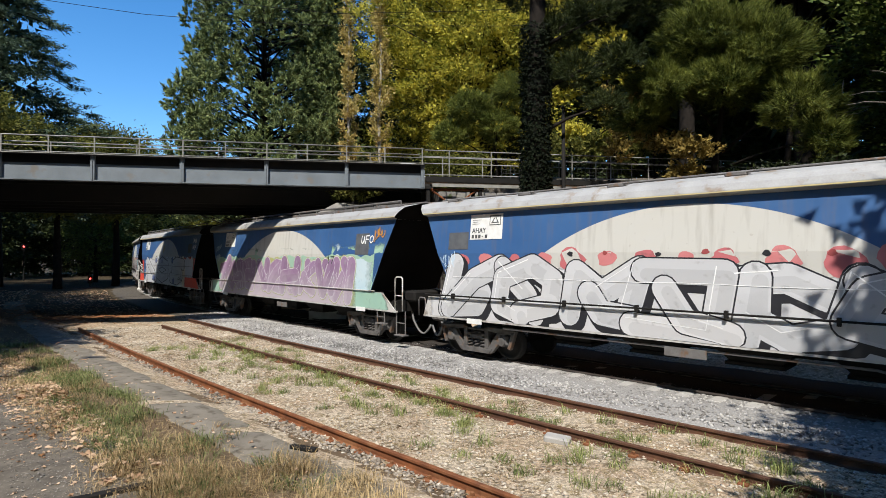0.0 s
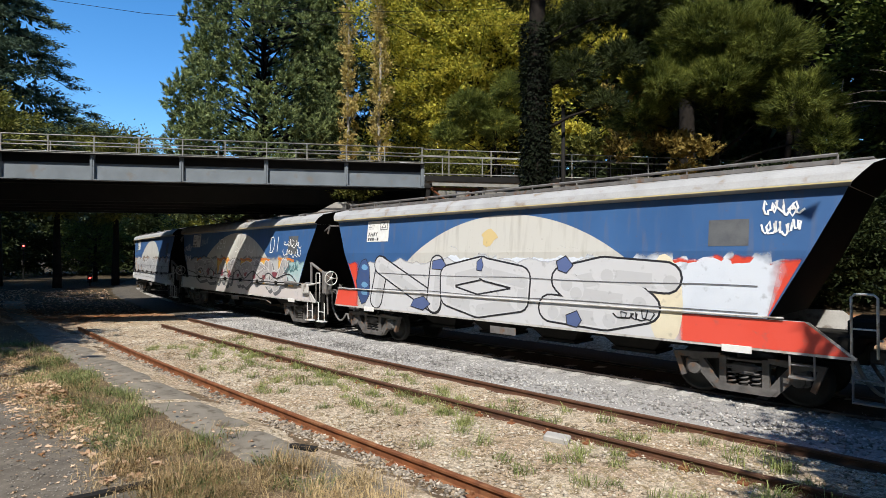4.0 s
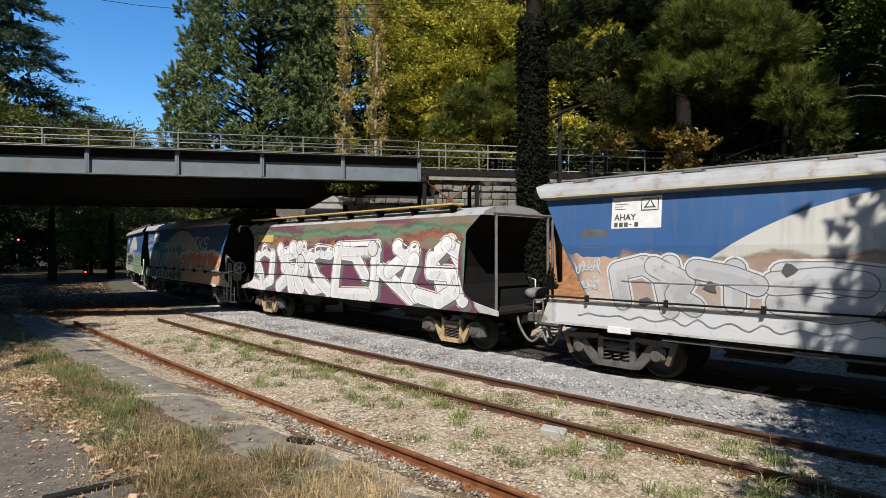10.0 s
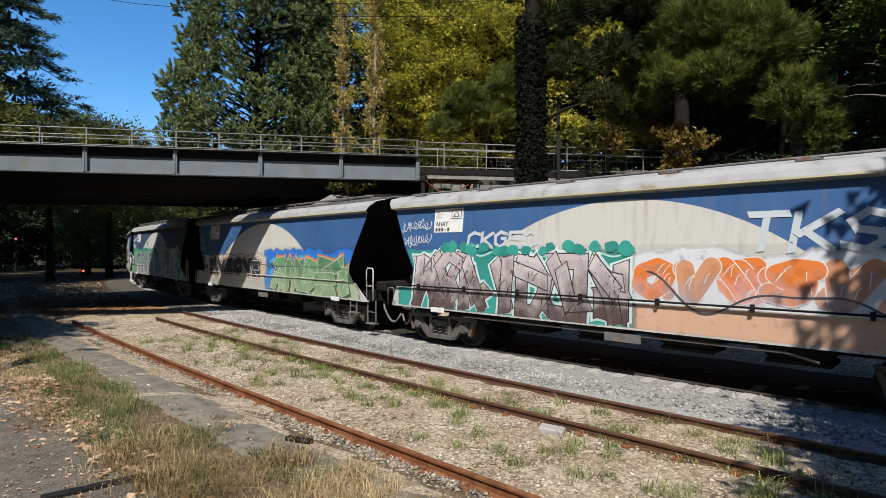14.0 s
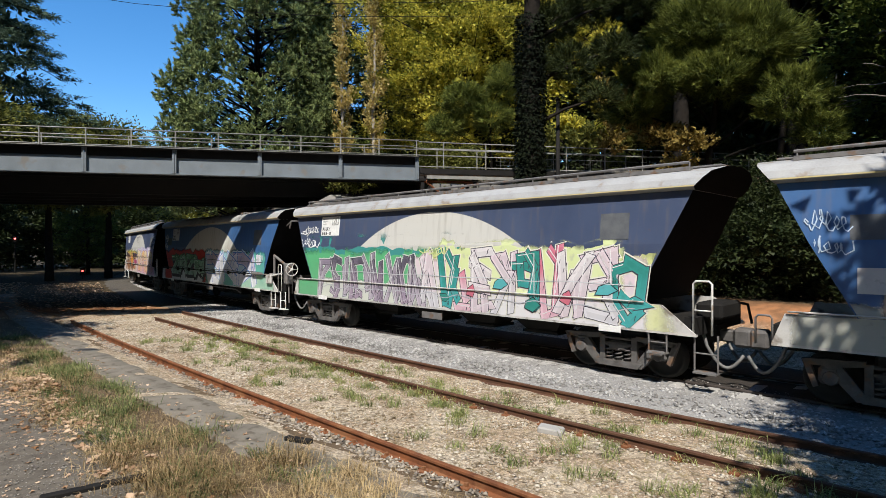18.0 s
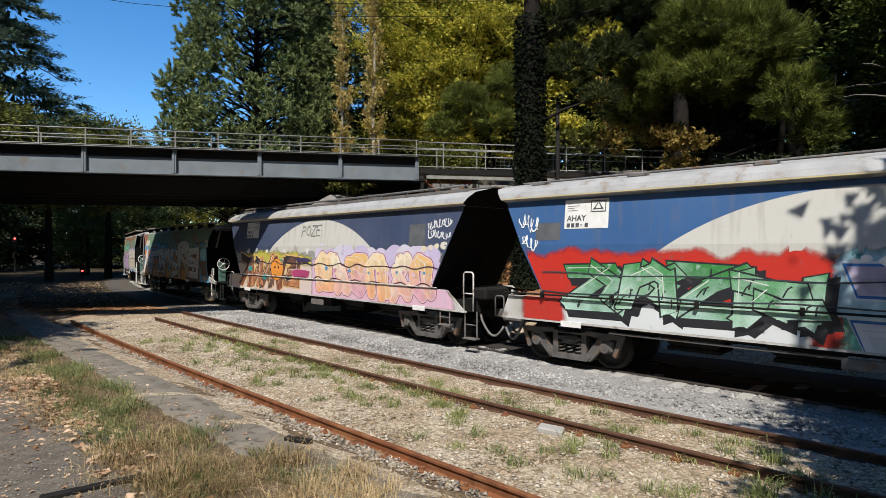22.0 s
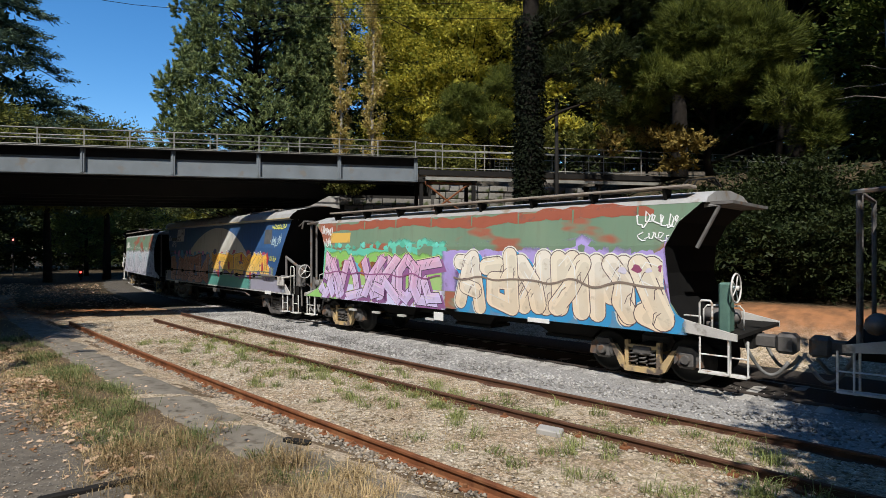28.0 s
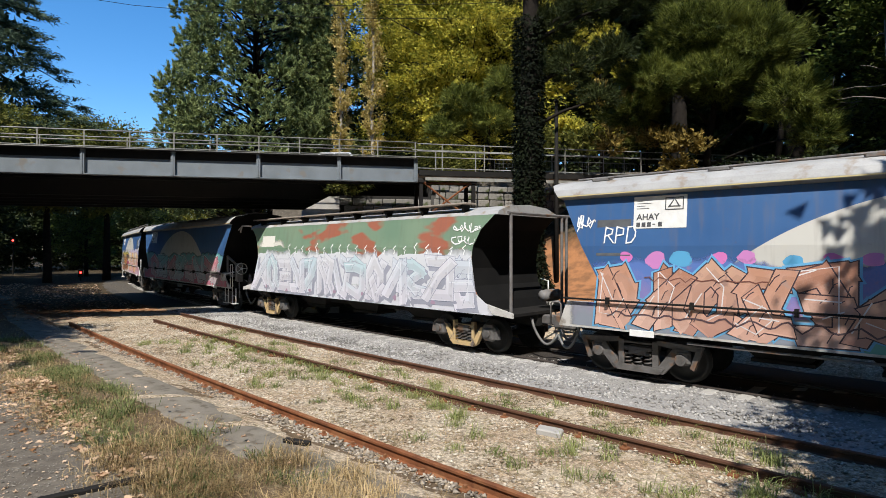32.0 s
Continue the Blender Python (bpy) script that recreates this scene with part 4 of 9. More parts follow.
def coupler(w, sgn):
    s = Shape()
    s.box(min(sgn * 6.9, sgn * 7.5), max(sgn * 6.9, sgn * 7.5), -0.12, 0.12, 0.78, 1.02, 0.03)
    s.box(min(sgn * 7.45, sgn * 7.80), max(sgn * 7.45, sgn * 7.80), -0.20, 0.18, 0.70, 1.08, 0.06)
    part("coupler", s.mesh("coupler", BOGIEGREY), w)
    for y in (-0.62, 0.5):
        arc = [(sgn * (7.12 + 0.62 * k / 9), y * (1 - 0.03 * k), 0.92 - 0.58 * math.sin(math.pi * (0.10 + 0.72 * k / 9))) for k in range(10)]
        h = Shape().tube([(sgn * 7.05, y, 0.98)] + arc, 0.034, 8)
        part("brake_hose", h.mesh("brake_hose", HOSE, True), w, "dusty grey brake hose")


def outlets(w, xs, half, z0=0.58):
    """The discharge chutes under the tub."""
    for x in xs:
        s = Shape()
        a, b = half, half * 0.45
        s.add([(x - a, -0.75, 1.15), (x + a, -0.75, 1.15), (x + a, 0.75, 1.15), (x - a, 0.75, 1.15), (x - b, -0.35, z0), (x + b, -0.35, z0), (x + b, 0.35, z0), (x - b, 0.35, z0)],
              [(0, 1, 5, 4), (1, 2, 6, 5), (2, 3, 7, 6), (3, 0, 4, 7), (4, 5, 6, 7)])
        s.box(x - b - 0.1, x + b + 0.1, -0.42, 0.42, z0 - 0.05, z0 + 0.02)
        part("discharge_chute", s.mesh("discharge_chute", DARKSTEEL), w)


def sign_panel(w, x0, x1, z0, z1):
    y = -side((z0 + z1) / 2) - 0.012
    lean = lambda z: -side(z) - 0.008
    s = Shape()
    s.add([(x0, lean(z0), z0), (x1, lean(z0), z0), (x1, lean(z1), z1), (x0, lean(z1), z1), (x0, y + 0.03, z0), (x1, y + 0.03, z0), (x1, y + 0.03, z1), (x0, y + 0.03, z1)],
          [(0, 1, 2, 3), (4, 5, 1, 0), (7, 6, 2, 3), (5, 6, 2, 1), (4, 7, 3, 0)])
    p = part("sign", s.mesh("sign", SIGN), w, "white sign panel with a triangle and class letters")
    k = Shape()

    def bar(a, b, c, d):
        k.add([(a, lean(c) - 0.005, c), (b, lean(c) - 0.005, c), (b, lean(d) - 0.005, d), (a, lean(d) - 0.005, d)], [(0, 1, 2, 3)])

    wd, ht = x1 - x0, z1 - z0
    for i in range(5):
        a = x0 + wd * (0.06 + 0.105 * i)
        bar(a, a + wd * (0.075 if i != 3 else 0.05), z0 + ht * (0.05 if i != 3 else 0.11), z0 + ht * (0.19 if i != 3 else 0.14))
    cu = bpy.data.curves.new("word", "FONT")
    cu.body, cu.size, cu.offset, cu.resolution_u = "AHAY", ht * 0.27, 0.004, 2
    ob = bpy.data.objects.new("word", cu)
    flat = bpy.data.meshes.new_from_object(ob)
    bpy.data.objects.remove(ob)
    tx, tz = x0 + wd * 0.06, z0 + ht * 0.27
    k.add([(tx + q.co.x, lean(tz + q.co.y) - 0.005, tz + q.co.y) for q in flat.vertices], [tuple(q.vertices) for q in flat.polygons])
    bpy.data.meshes.remove(flat)
    a, b, c, d = x0 + wd * 0.60, x0 + wd * 0.94, z0 + ht * 0.55, z0 + ht * 0.94
    for q in ((a, b, c, c + 0.02), (a, b, d - 0.02, d), (a, a + 0.02, c, d), (b - 0.02, b, c, d), (a + 0.06, b - 0.06, c + 0.06, c + 0.08)):
        bar(*q)
    mid = (a + b) / 2
    for q in (-1, 1):
        e = a + 0.06 if q < 0 else b - 0.06
        k.add([(e, lean(c) - 0.005, c + 0.06), (e - q * 0.03, lean(c) - 0.005, c + 0.06), (mid, lean(d) - 0.005, d - 0.05), (mid + q * 0.02, lean(d) - 0.005, d - 0.04)], [(0, 1, 2, 3)])
    for i in range(4):
        bar(x0 + wd * 0.06, x0 + wd * (0.30, 0.22, 0.34, 0.18)[i], z0 + ht * (0.62 + 0.08 * i), z0 + ht * (0.635 + 0.08 * i))
    part("lettering", k.mesh("lettering", SIGNINK), p, "dark lettering")


def wagon_a(sub):
    """The blue hopper: a tub with steep end sheets under a long coved roof. sub 1 has the brake rod and handwheel, sub 2 a roof hatch rail."""
    w = thing("hopper_wagon", "long grain hopper wagon", "railway wagon", group="wagons of the train")
    tub, ends = hopper_body([(5.95, 1.56), (6.20, 2.02), (6.60, 2.75), (7.02, 3.60), (7.10, 3.78)], "body", BLUE)
    part("body", tub, w)
    part("end_sheet", ends, w, "sloping end sheets coloured black for their shade")
    prof = [(-1.40, 3.83), (-1.40, 3.87), (-1.34, 4.00), (-1.20, 4.13), (-0.7, 4.25), (0, 4.30), (0.7, 4.25), (1.20, 4.13), (1.34, 4.00), (1.40, 3.87), (1.40, 3.83), (1.24, 3.78), (-1.24, 3.78)]
    cut = lambda z: 7.12 + 0.85 * (z - 3.78)
    n = len(prof)
    r = Shape().add([(-cut(z), y, z) for y, z in prof] + [(cut(z), y, z) for y, z in prof], [(i, n + i, n + (i + 1) % n, (i + 1) % n) for i in range(n)])
    part("roof", r.mesh("roof", ROOFGREY), w, "pale grey coved roof")
    for sgn in (-1, 1):
        c = Shape().add([(sgn * cut(z), y, z) for y, z in prof], [tuple(range(n))])
        part("roof_end", c.mesh("roof_end", ENDBLACK), w, "raked roof end coloured black for its shade")
    e = Shape()
    for sgn in (-1, 1):
        e.box(-7.16, 7.16, min(sgn * 1.40, sgn * 1.412), max(sgn * 1.40, sgn * 1.412), 3.835, 3.858)
    part("roof_edge", e.mesh("roof_edge", YELLOWLINE), w, "yellow roof edge strip")
    if sub == 2:
        h = Shape()
        h.box(-6.9, 6.9, -0.95, -0.90, 4.20, 4.28)
        for i in range(12):
            h.box(-6.9 + i * 1.25, -6.82 + i * 1.25, -1.0, -0.85, 4.13, 4.26)
        h.tube([(-6.9, -0.93, 4.36), (6.9, -0.93, 4.36)], 0.03, 6)
        for i in range(12):
            h.tube([(-6.85 + i * 1.25, -0.93, 4.2), (-6.85 + i * 1.25, -0.93, 4.36)], 0.02, 5)
        part("roof_rail", h.mesh("roof_rail", GREYSTEEL), w)
    else:
        for i in range(6):
            h = Shape().box(-6.5 + i * 2.4, -6.1 + i * 2.4, -1.12, -0.8, 4.14, 4.24, 0.03)
            h.tube([(-6.6 + i * 2.4, -1.1, 4.22), (-6.0 + i * 2.4, -1.1, 4.22)], 0.02, 5)
            part("roof_catch", h.mesh("roof_catch", GREYSTEEL), w)
    walk_ = Shape().box(-7.3, 7.3, -0.3, 0.3, 4.32, 4.36, 0.01)
    part("roof_walkway", walk_.mesh("roof_walkway", GREYSTEEL), w)
    for sgn in (-1, 1):
        k = Shape()
        k.prism([(-7.15, 1.04), (7.20, 1.04), (6.55, 1.56), (-6.95, 1.56)], min(sgn * 1.36, sgn * 1.394), max(sgn * 1.36, sgn * 1.394))
        k.box(-7.15, 7.20, min(sgn * 1.30, sgn * 1.40), max(sgn * 1.30, sgn * 1.40), 1.00, 1.04)
        part("side_sill", k.mesh("side_sill", SKIRT), w, "pale side sill plate")
    c = Shape().box(-7.2, 7.2, -0.3, 0.3, 0.78, 1.12).box(-7.15, -6.95, -1.3, 1.3, 1.0, 1.35).box(6.95, 7.15, -1.3, 1.3, 1.0, 1.35)
    c.box(-6.9, 6.9, -1.28, 1.28, 1.10, 1.2)
    part("underframe", c.mesh("underframe", DARKSTEEL), w)
    outlets(w, (-3.0, -1.0, 1.0, 3.0), 0.95)
    coupler(w, -1)
    coupler(w, 1)
    part("data_plate", Shape().box(-0.35, 0.45, -1.36, -1.34, 0.72, 0.90, 0.005).mesh("data_plate", GREYSTEEL), w, "small grey data plate")
    part("data_plate", Shape().box(5.2, 5.7, -1.43, -1.41, 0.93, 1.06, 0.005).mesh("data_plate", SIGN), w, "small white data plate")
    part("data_plate", Shape().box(-5.5, -5.0, -1.43, -1.41, 0.93, 1.06, 0.005).mesh("data_plate", SIGN), w, "small white data plate")
    if sub == 1:
        t = Shape().tube([(-7.0, -1.47, 1.62), (4.0, -1.47, 1.62), (5.2, -1.47, 1.64)], 0.022, 6)
        for i in range(7):
            t.box(-6.0 + 1.7 * i, -5.94 + 1.7 * i, -1.49, -1.40, 1.54, 1.68)
        part("brake_rod", t.mesh("brake_rod", DARKSTEEL), w, "long black rod in brackets")
        y = Shape().lathe([(0.03, 5.0), (0.06, 5.05), (0.06, 5.9), (0.04, 5.95), (0.025, 6.0), (0.025, 6.7)], (0, -1.47, 1.65), "x", 12)
        part("brake_cylinder", y.mesh("brake_cylinder", GREYSTEEL, True), w)
        p = Shape().box(6.45, 6.95, -1.42, -1.30, 1.58, 1.70, 0.03)
        p.tube([(6.85, -1.36, 1.6), (6.85, -1.36, 2.42)], 0.045, 8)
        p.tube([(6.82, -1.36, 2.40), (7.45, -1.20, 2.05)], 0.05, 8)
        part("strut", p.mesh("strut", GREYSTEEL), w)
        q = Shape().box(7.35, 7.6, -1.25, -0.95, 1.30, 2.1, 0.04)
        q.tube([(7.5, -1.1, 1.3), (7.55, -1.1, 0.6)], 0.03, 6)
        q.tube([(7.6, -1.1, 1.85), (7.75, -1.1, 1.85)], 0.03, 6)
        q.tube([(7.5, -1.0, 1.5), (7.7, -0.7, 1.2), (7.6, -0.4, 1.1)], 0.02, 6)
        part("brake_gear", q.mesh("brake_gear", GREYSTEEL), w)
        handwheel(w, 7.76, -1.1, 1.87)
        gd = Shape().prism([(7.42, 1.06), (7.95, 1.06), (7.80, 1.60), (7.66, 1.66)], -0.72, -0.69)
        part("guard_plate", gd.mesh("guard_plate", GREYSTEEL), w, "grey triangular guard plate")
        for k in range(3):
            rd = Shape().tube([(7.42 + 0.07 * k, -1.28, 0.50), (7.42 + 0.07 * k, -1.28 + 0.02 * k, 1.35)], 0.016, 5)
            part("brake_lever", rd.mesh("brake_lever", DARKSTEEL), w)
        lk = Shape().box(6.35, 6.80, -1.50, -1.40, 1.30, 1.66, 0.03).tube([(6.8, -1.45, 1.62), (7.4, -1.3, 1.72)], 0.03, 6)
        part("slack_adjuster", lk.mesh("slack_adjuster", SKIRT), w, "pale bracket of the brake rigging")
        g = Shape().tube(u_bar(7.35, -1.38, 1.05, 2.05, 0.26), 0.02, 6)
        part("grab_rail", g.mesh("grab_rail", WHITESTEEL, True), w)
        stirrup(w, 6.75, -1.36, 0.36, 1.02, 0.36, WHITESTEEL)
        stirrup(w, 7.45, -1.30, 0.36, 1.02, 0.40, WHITESTEEL)
        r2 = Shape().tube([(-4.4, -1.30, 0.88), (3.0, -1.30, 0.88), (3.5, -1.30, 0.76)], 0.025, 6)
        part("door_rod", r2.mesh("door_rod", GREYSTEEL), w)
        top = Shape().tube([(7.05, -0.95, 3.55), (7.45, -0.95, 3.72), (7.48, -0.6, 3.72), (7.45, -0.45, 3.62)], 0.03, 6).tube([(7.42, -0.95, 3.70), (7.30, -0.95, 3.45)], 0.035, 6)
        part("end_bracket", top.mesh("end_bracket", GREYSTEEL), w)
    else:
        g = Shape().tube(u_bar(7.30, -1.34, 1.05, 2.05, 0.34), 0.022, 6)
        g.tube([(7.13, -1.34, 1.5), (7.47, -1.34, 1.5)], 0.015, 6)
        part("grab_rail", g.mesh("grab_rail", WHITESTEEL, True), w)
        stirrup(w, 7.35, -1.30, 0.34, 1.05, 0.42, GREYSTEEL)
        stirrup(w, 6.45, -1.36, 0.62, 1.02, 0.36, GREYSTEEL)
        t = Shape().tube([(-6.9, -1.43, 1.60), (6.2, -1.43, 1.60)], 0.016, 6)
        part("side_rib", t.mesh("side_rib", SKIRT), w)
        bx = Shape().box(7.0, 7.5, -0.9, 0.2, 1.3, 1.62, 0.05).tube([(7.2, 0.2, 1.6), (7.5, 0.6, 1.5), (7.55, 0.7, 1.1)], 0.03, 6)
        part("end_valve", bx.mesh("end_valve", DARKSTEEL), w)
    g = Shape().tube(u_bar(-7.28, -1.32, 1.0, 1.5, 0.26), 0.02, 6)
    part("grab_rail", g.mesh("grab_rail", GREYSTEEL, True), w)
    ls = Shape()
    for i in range(7):
        z = 1.7 + 0.28 * i
        ls.tube([(-6.25 - 0.39 * (z - 1.7) - 0.06, 0.5, z), (-6.25 - 0.39 * (z - 1.7) - 0.06, 0.9, z)], 0.014, 5)
    part("end_ladder", ls.mesh("end_ladder", GREYSTEEL), w)
    add_bogie(w, -5.47, "A", 0)
    add_bogie(w, 5.47, "A", 0)
    return w


def wagon_b():
    """The older hopper: bowed end sheets, a cantilevered roof walkway, posts at one end and a handwheel at the other."""
    w = thing("hopper_wagon", "older grain hopper wagon", "railway wagon", group="wagons of the train")
    tub, ends = hopper_body([(6.25, 1.10), (6.15, 1.36), (5.90, 1.75), (5.80, 2.2), (5.86, 2.75), (6.10, 3.20), (6.52, 3.56)], "body", CAMO)
    part("body", tub, w)
    part("end_sheet", ends, w, "bowed end sheets coloured black for their shade")
    prof = [(-1.30, 3.56), (-1.22, 3.66), (-0.8, 3.80), (0, 3.86), (0.8, 3.80), (1.22, 3.66), (1.30, 3.56)]
    part("roof", Shape().prism(prof, -6.6, 6.6, "yz").mesh("roof", ROOFGREY), w, "pale curved roof")
    for sgn in (-1, 1):
        s = Shape().box(-5.6, 6.3, min(sgn * 0.95, sgn * 1.36), max(sgn * 0.95, sgn * 1.36), 3.86, 3.91, 0.01)
        part("walkway_board", s.mesh("walkway_board", PLANK), w, "weathered roof walkway board")
        for i in range(8):
            x = -5.4 + 1.6 * i
            part("bracket", Shape().prism([(sgn * 1.34, 3.86), (sgn * 1.22, 3.60), (sgn * 1.1, 3.62), (sgn * 1.0, 3.86)], x - 0.03, x + 0.03, "yz").mesh("bracket", DARKSTEEL), w)
    hp = Shape()
    for i in range(3):
        hp.tube([(6.0 + 0.1 * i, -0.9, 3.9), (6.05 + 0.1 * i, -0.8, 4.05), (6.3 + 0.1 * i, -0.6, 4.08), (6.6, -0.5, 3.9)], 0.02, 5)
    part("roof_hose", hp.mesh("roof_hose", DARKSTEEL), w)
    seam = Shape().box(0, 0.03, -side(3.3) - 0.006, -side(3.3) + 0.05, 3.12, 3.54).mesh("seam", CAMO)
    for i in range(8):
        part("seam", seam, w, m=pose(-5.25 + 1.5 * i, 0, 0))
    for sgn in (-1, 1):
        for q in (-1, 1):
            k = Shape().prism([(q * 5.9, 1.12), (q * 7.15, 1.02), (q * 7.15, 1.14), (q * 6.3, 1.32), (q * 5.95, 1.42)], min(sgn * 1.34, sgn * 1.395), max(sgn * 1.34, sgn * 1.395))
            part("end_sill", k.mesh("end_sill", SKIRT), w, "pale end sill plate")
    d = Shape().box(-7.15, -5.9, -1.33, 1.33, 1.05, 1.12).box(5.9, 7.15, -1.33, 1.33, 1.05, 1.12).box(-7.1, 7.1, -0.3, 0.3, 0.75, 1.08).box(-6.2, 6.2, -1.25, 1.25, 1.0, 1.09)
    part("underframe", d.mesh("underframe", DARKSTEEL), w)
    outlets(w, (-3.1, 0.0, 3.1), 1.25)
    coupler(w, -1)
    coupler(w, 1)
    for y in (-1.22, -1.0, 1.2):
        part("end_post", Shape().tube([(-6.95, y, 1.1), (-6.95, y, 3.58)], 0.04, 7).mesh("end_post", GREYSTEEL), w)
    f = Shape().tube([(-7.05, -1.3, 3.58), (-6.4, -1.3, 3.62)], 0.04, 6).tube([(-6.95, -1.3, 3.58), (-6.95, 1.3, 3.58)], 0.04, 6)
    part("end_beam", f.mesh("end_beam", GREYSTEEL), w)
    t = Shape().lathe([(0.03, -0.42), (0.15, -0.36), (0.17, -0.1), (0.17, 0.1), (0.15, 0.36), (0.03, 0.42)], (-6.75, -0.75, 1.45), "y", 14)
    part("air_tank", t.mesh("air_tank", GREYSTEEL, True), w)
    br = Shape().tube([(6.5, -1.15, 3.5), (6.75, -1.05, 3.5), (6.35, -1.1, 2.7)], 0.04, 6).box(6.3, 7.0, -1.1, 1.1, 3.52, 3.58)
    part("end_brace", br.mesh("end_brace", GREYSTEEL), w)
    st = Shape().box(6.75, 6.95, -1.15, -0.85, 1.12, 2.05, 0.03)
    part("brake_stand", st.mesh("brake_stand", STANDGREEN), w, "dull green brake stand")
    cy = Shape().lathe([(0.03, -0.36), (0.14, -0.32), (0.15, 0.0), (0.14, 0.32), (0.03, 0.36)], (6.55, -0.35, 1.36), "x", 14).box(6.3, 6.8, -0.5, -0.2, 1.12, 1.24, 0.02)
    part("brake_cylinder", cy.mesh("brake_cylinder", GREYSTEEL, True), w)
    hb = Shape().tube([(6.35, -0.75, 1.12), (6.35, -0.75, 1.5), (6.4, -0.7, 1.58), (6.95, -0.55, 1.58), (7.0, -0.5, 1.5), (7.0, -0.5, 1.12)], 0.018, 6)
    part("deck_rail", hb.mesh("deck_rail", WHITESTEEL, True), w)
    handwheel(w, 7.02, -1.0, 1.95, 0.27)
    g = Shape().tube(u_bar(6.6, -1.34, 1.1, 1.72, 0.22), 0.022, 6).tube([(6.2, -1.34, 1.42), (6.5, -1.34, 1.42), (6.5, -1.34, 1.1)], 0.02, 6)
    part("grab_rail", g.mesh("grab_rail", WHITESTEEL, True), w)
    g = Shape().tube([(-6.3, -1.3, 1.12), (-6.3, -1.3, 1.8), (-6.05, -1.3, 1.85)], 0.022, 6)
    part("grab_rail", g.mesh("grab_rail", WHITESTEEL, True), w)
    for x in (-6.75, 6.75):
        stirrup(w, x, -1.36, 0.40, 1.05, 0.5, WHITESTEEL)
    for x in (-7.1, 7.1):
        stirrup(w, x, -1.1, 0.34, 1.0, 0.3, WHITESTEEL)
    part("data_plate", Shape().box(-0.6, -0.25, -1.36, -1.33, 0.74, 0.96, 0.005).mesh("data_plate", SIGN), w, "small white data plate")
    part("data_plate", Shape().box(2.6, 3.2, -1.42, -1.40, 0.98, 1.08, 0.005).mesh("data_plate", SIGN), w, "small white data plate")
    lever = Shape().box(0, 0.3, -1.3, -1.2, 0.70, 0.76).mesh("gate_lever", SKIRT)
    for i in range(4):
        part("gate_lever", lever, w, m=pose(-4.6 + 1.2 * i, 0, 0))
    add_bogie(w, -5.25, "B", 1)
    add_bogie(w, 5.25, "B", 1)
    return w

# ---- spray paint on the wagons: flat shapes laid on the sheets ----
BODY = {"old": False}      # whether the wagon being painted is of the older, bow-ended kind
OLD_Z, OLD_X = (1.02, 1.13, 1.20, 1.32, 1.42, 1.75, 2.2, 2.75, 3.20, 3.56), (7.12, 7.10, 6.80, 6.28, 6.04, 5.88, 5.78, 5.84, 6.07, 6.48)


def bound(x, z):
    """Keeps a place on the painted sheet."""
    if BODY["old"]:
        hi = lo = float(np.interp(z, OLD_Z, OLD_X))
    elif z < 1.56:
        hi, lo = 7.15 - 1.25 * max(z - 1.04, 0), 7.12 - 0.38 * max(z - 1.04, 0)
    else:
        hi = lo = 5.93 + 0.52 * (z - 1.56)
    return min(max(x, -lo), hi)


def clip(v):
    return min(max(v, 1.045), 3.7)


def on_sheet(x, z, e):
    z = clip(z)
    return (bound(x, z), -side(z) - e, z)


def ribbon(v, f, path, width, e, closed=False):
    n = len(path)
    k = len(v)
    for i, p in enumerate(path):
        a = path[(i - 1) % n] if closed or i else path[i]
        b = path[(i + 1) % n] if closed or i < n - 1 else path[i]
        dx, dz = b[0] - a[0], b[1] - a[1]
        d = math.hypot(dx, dz) or 1
        ox, oz = -dz / d * width / 2, dx / d * width / 2
        for q in (1, -1):
            v.append(on_sheet(p[0] + q * ox, p[1] + q * oz, e))
    for i in range(n if closed else n - 1):
        j = (i + 1) % n
        f.append((k + 2 * i, k + 2 * i + 1, k + 2 * j + 1, k + 2 * j))


PAINTS = {}


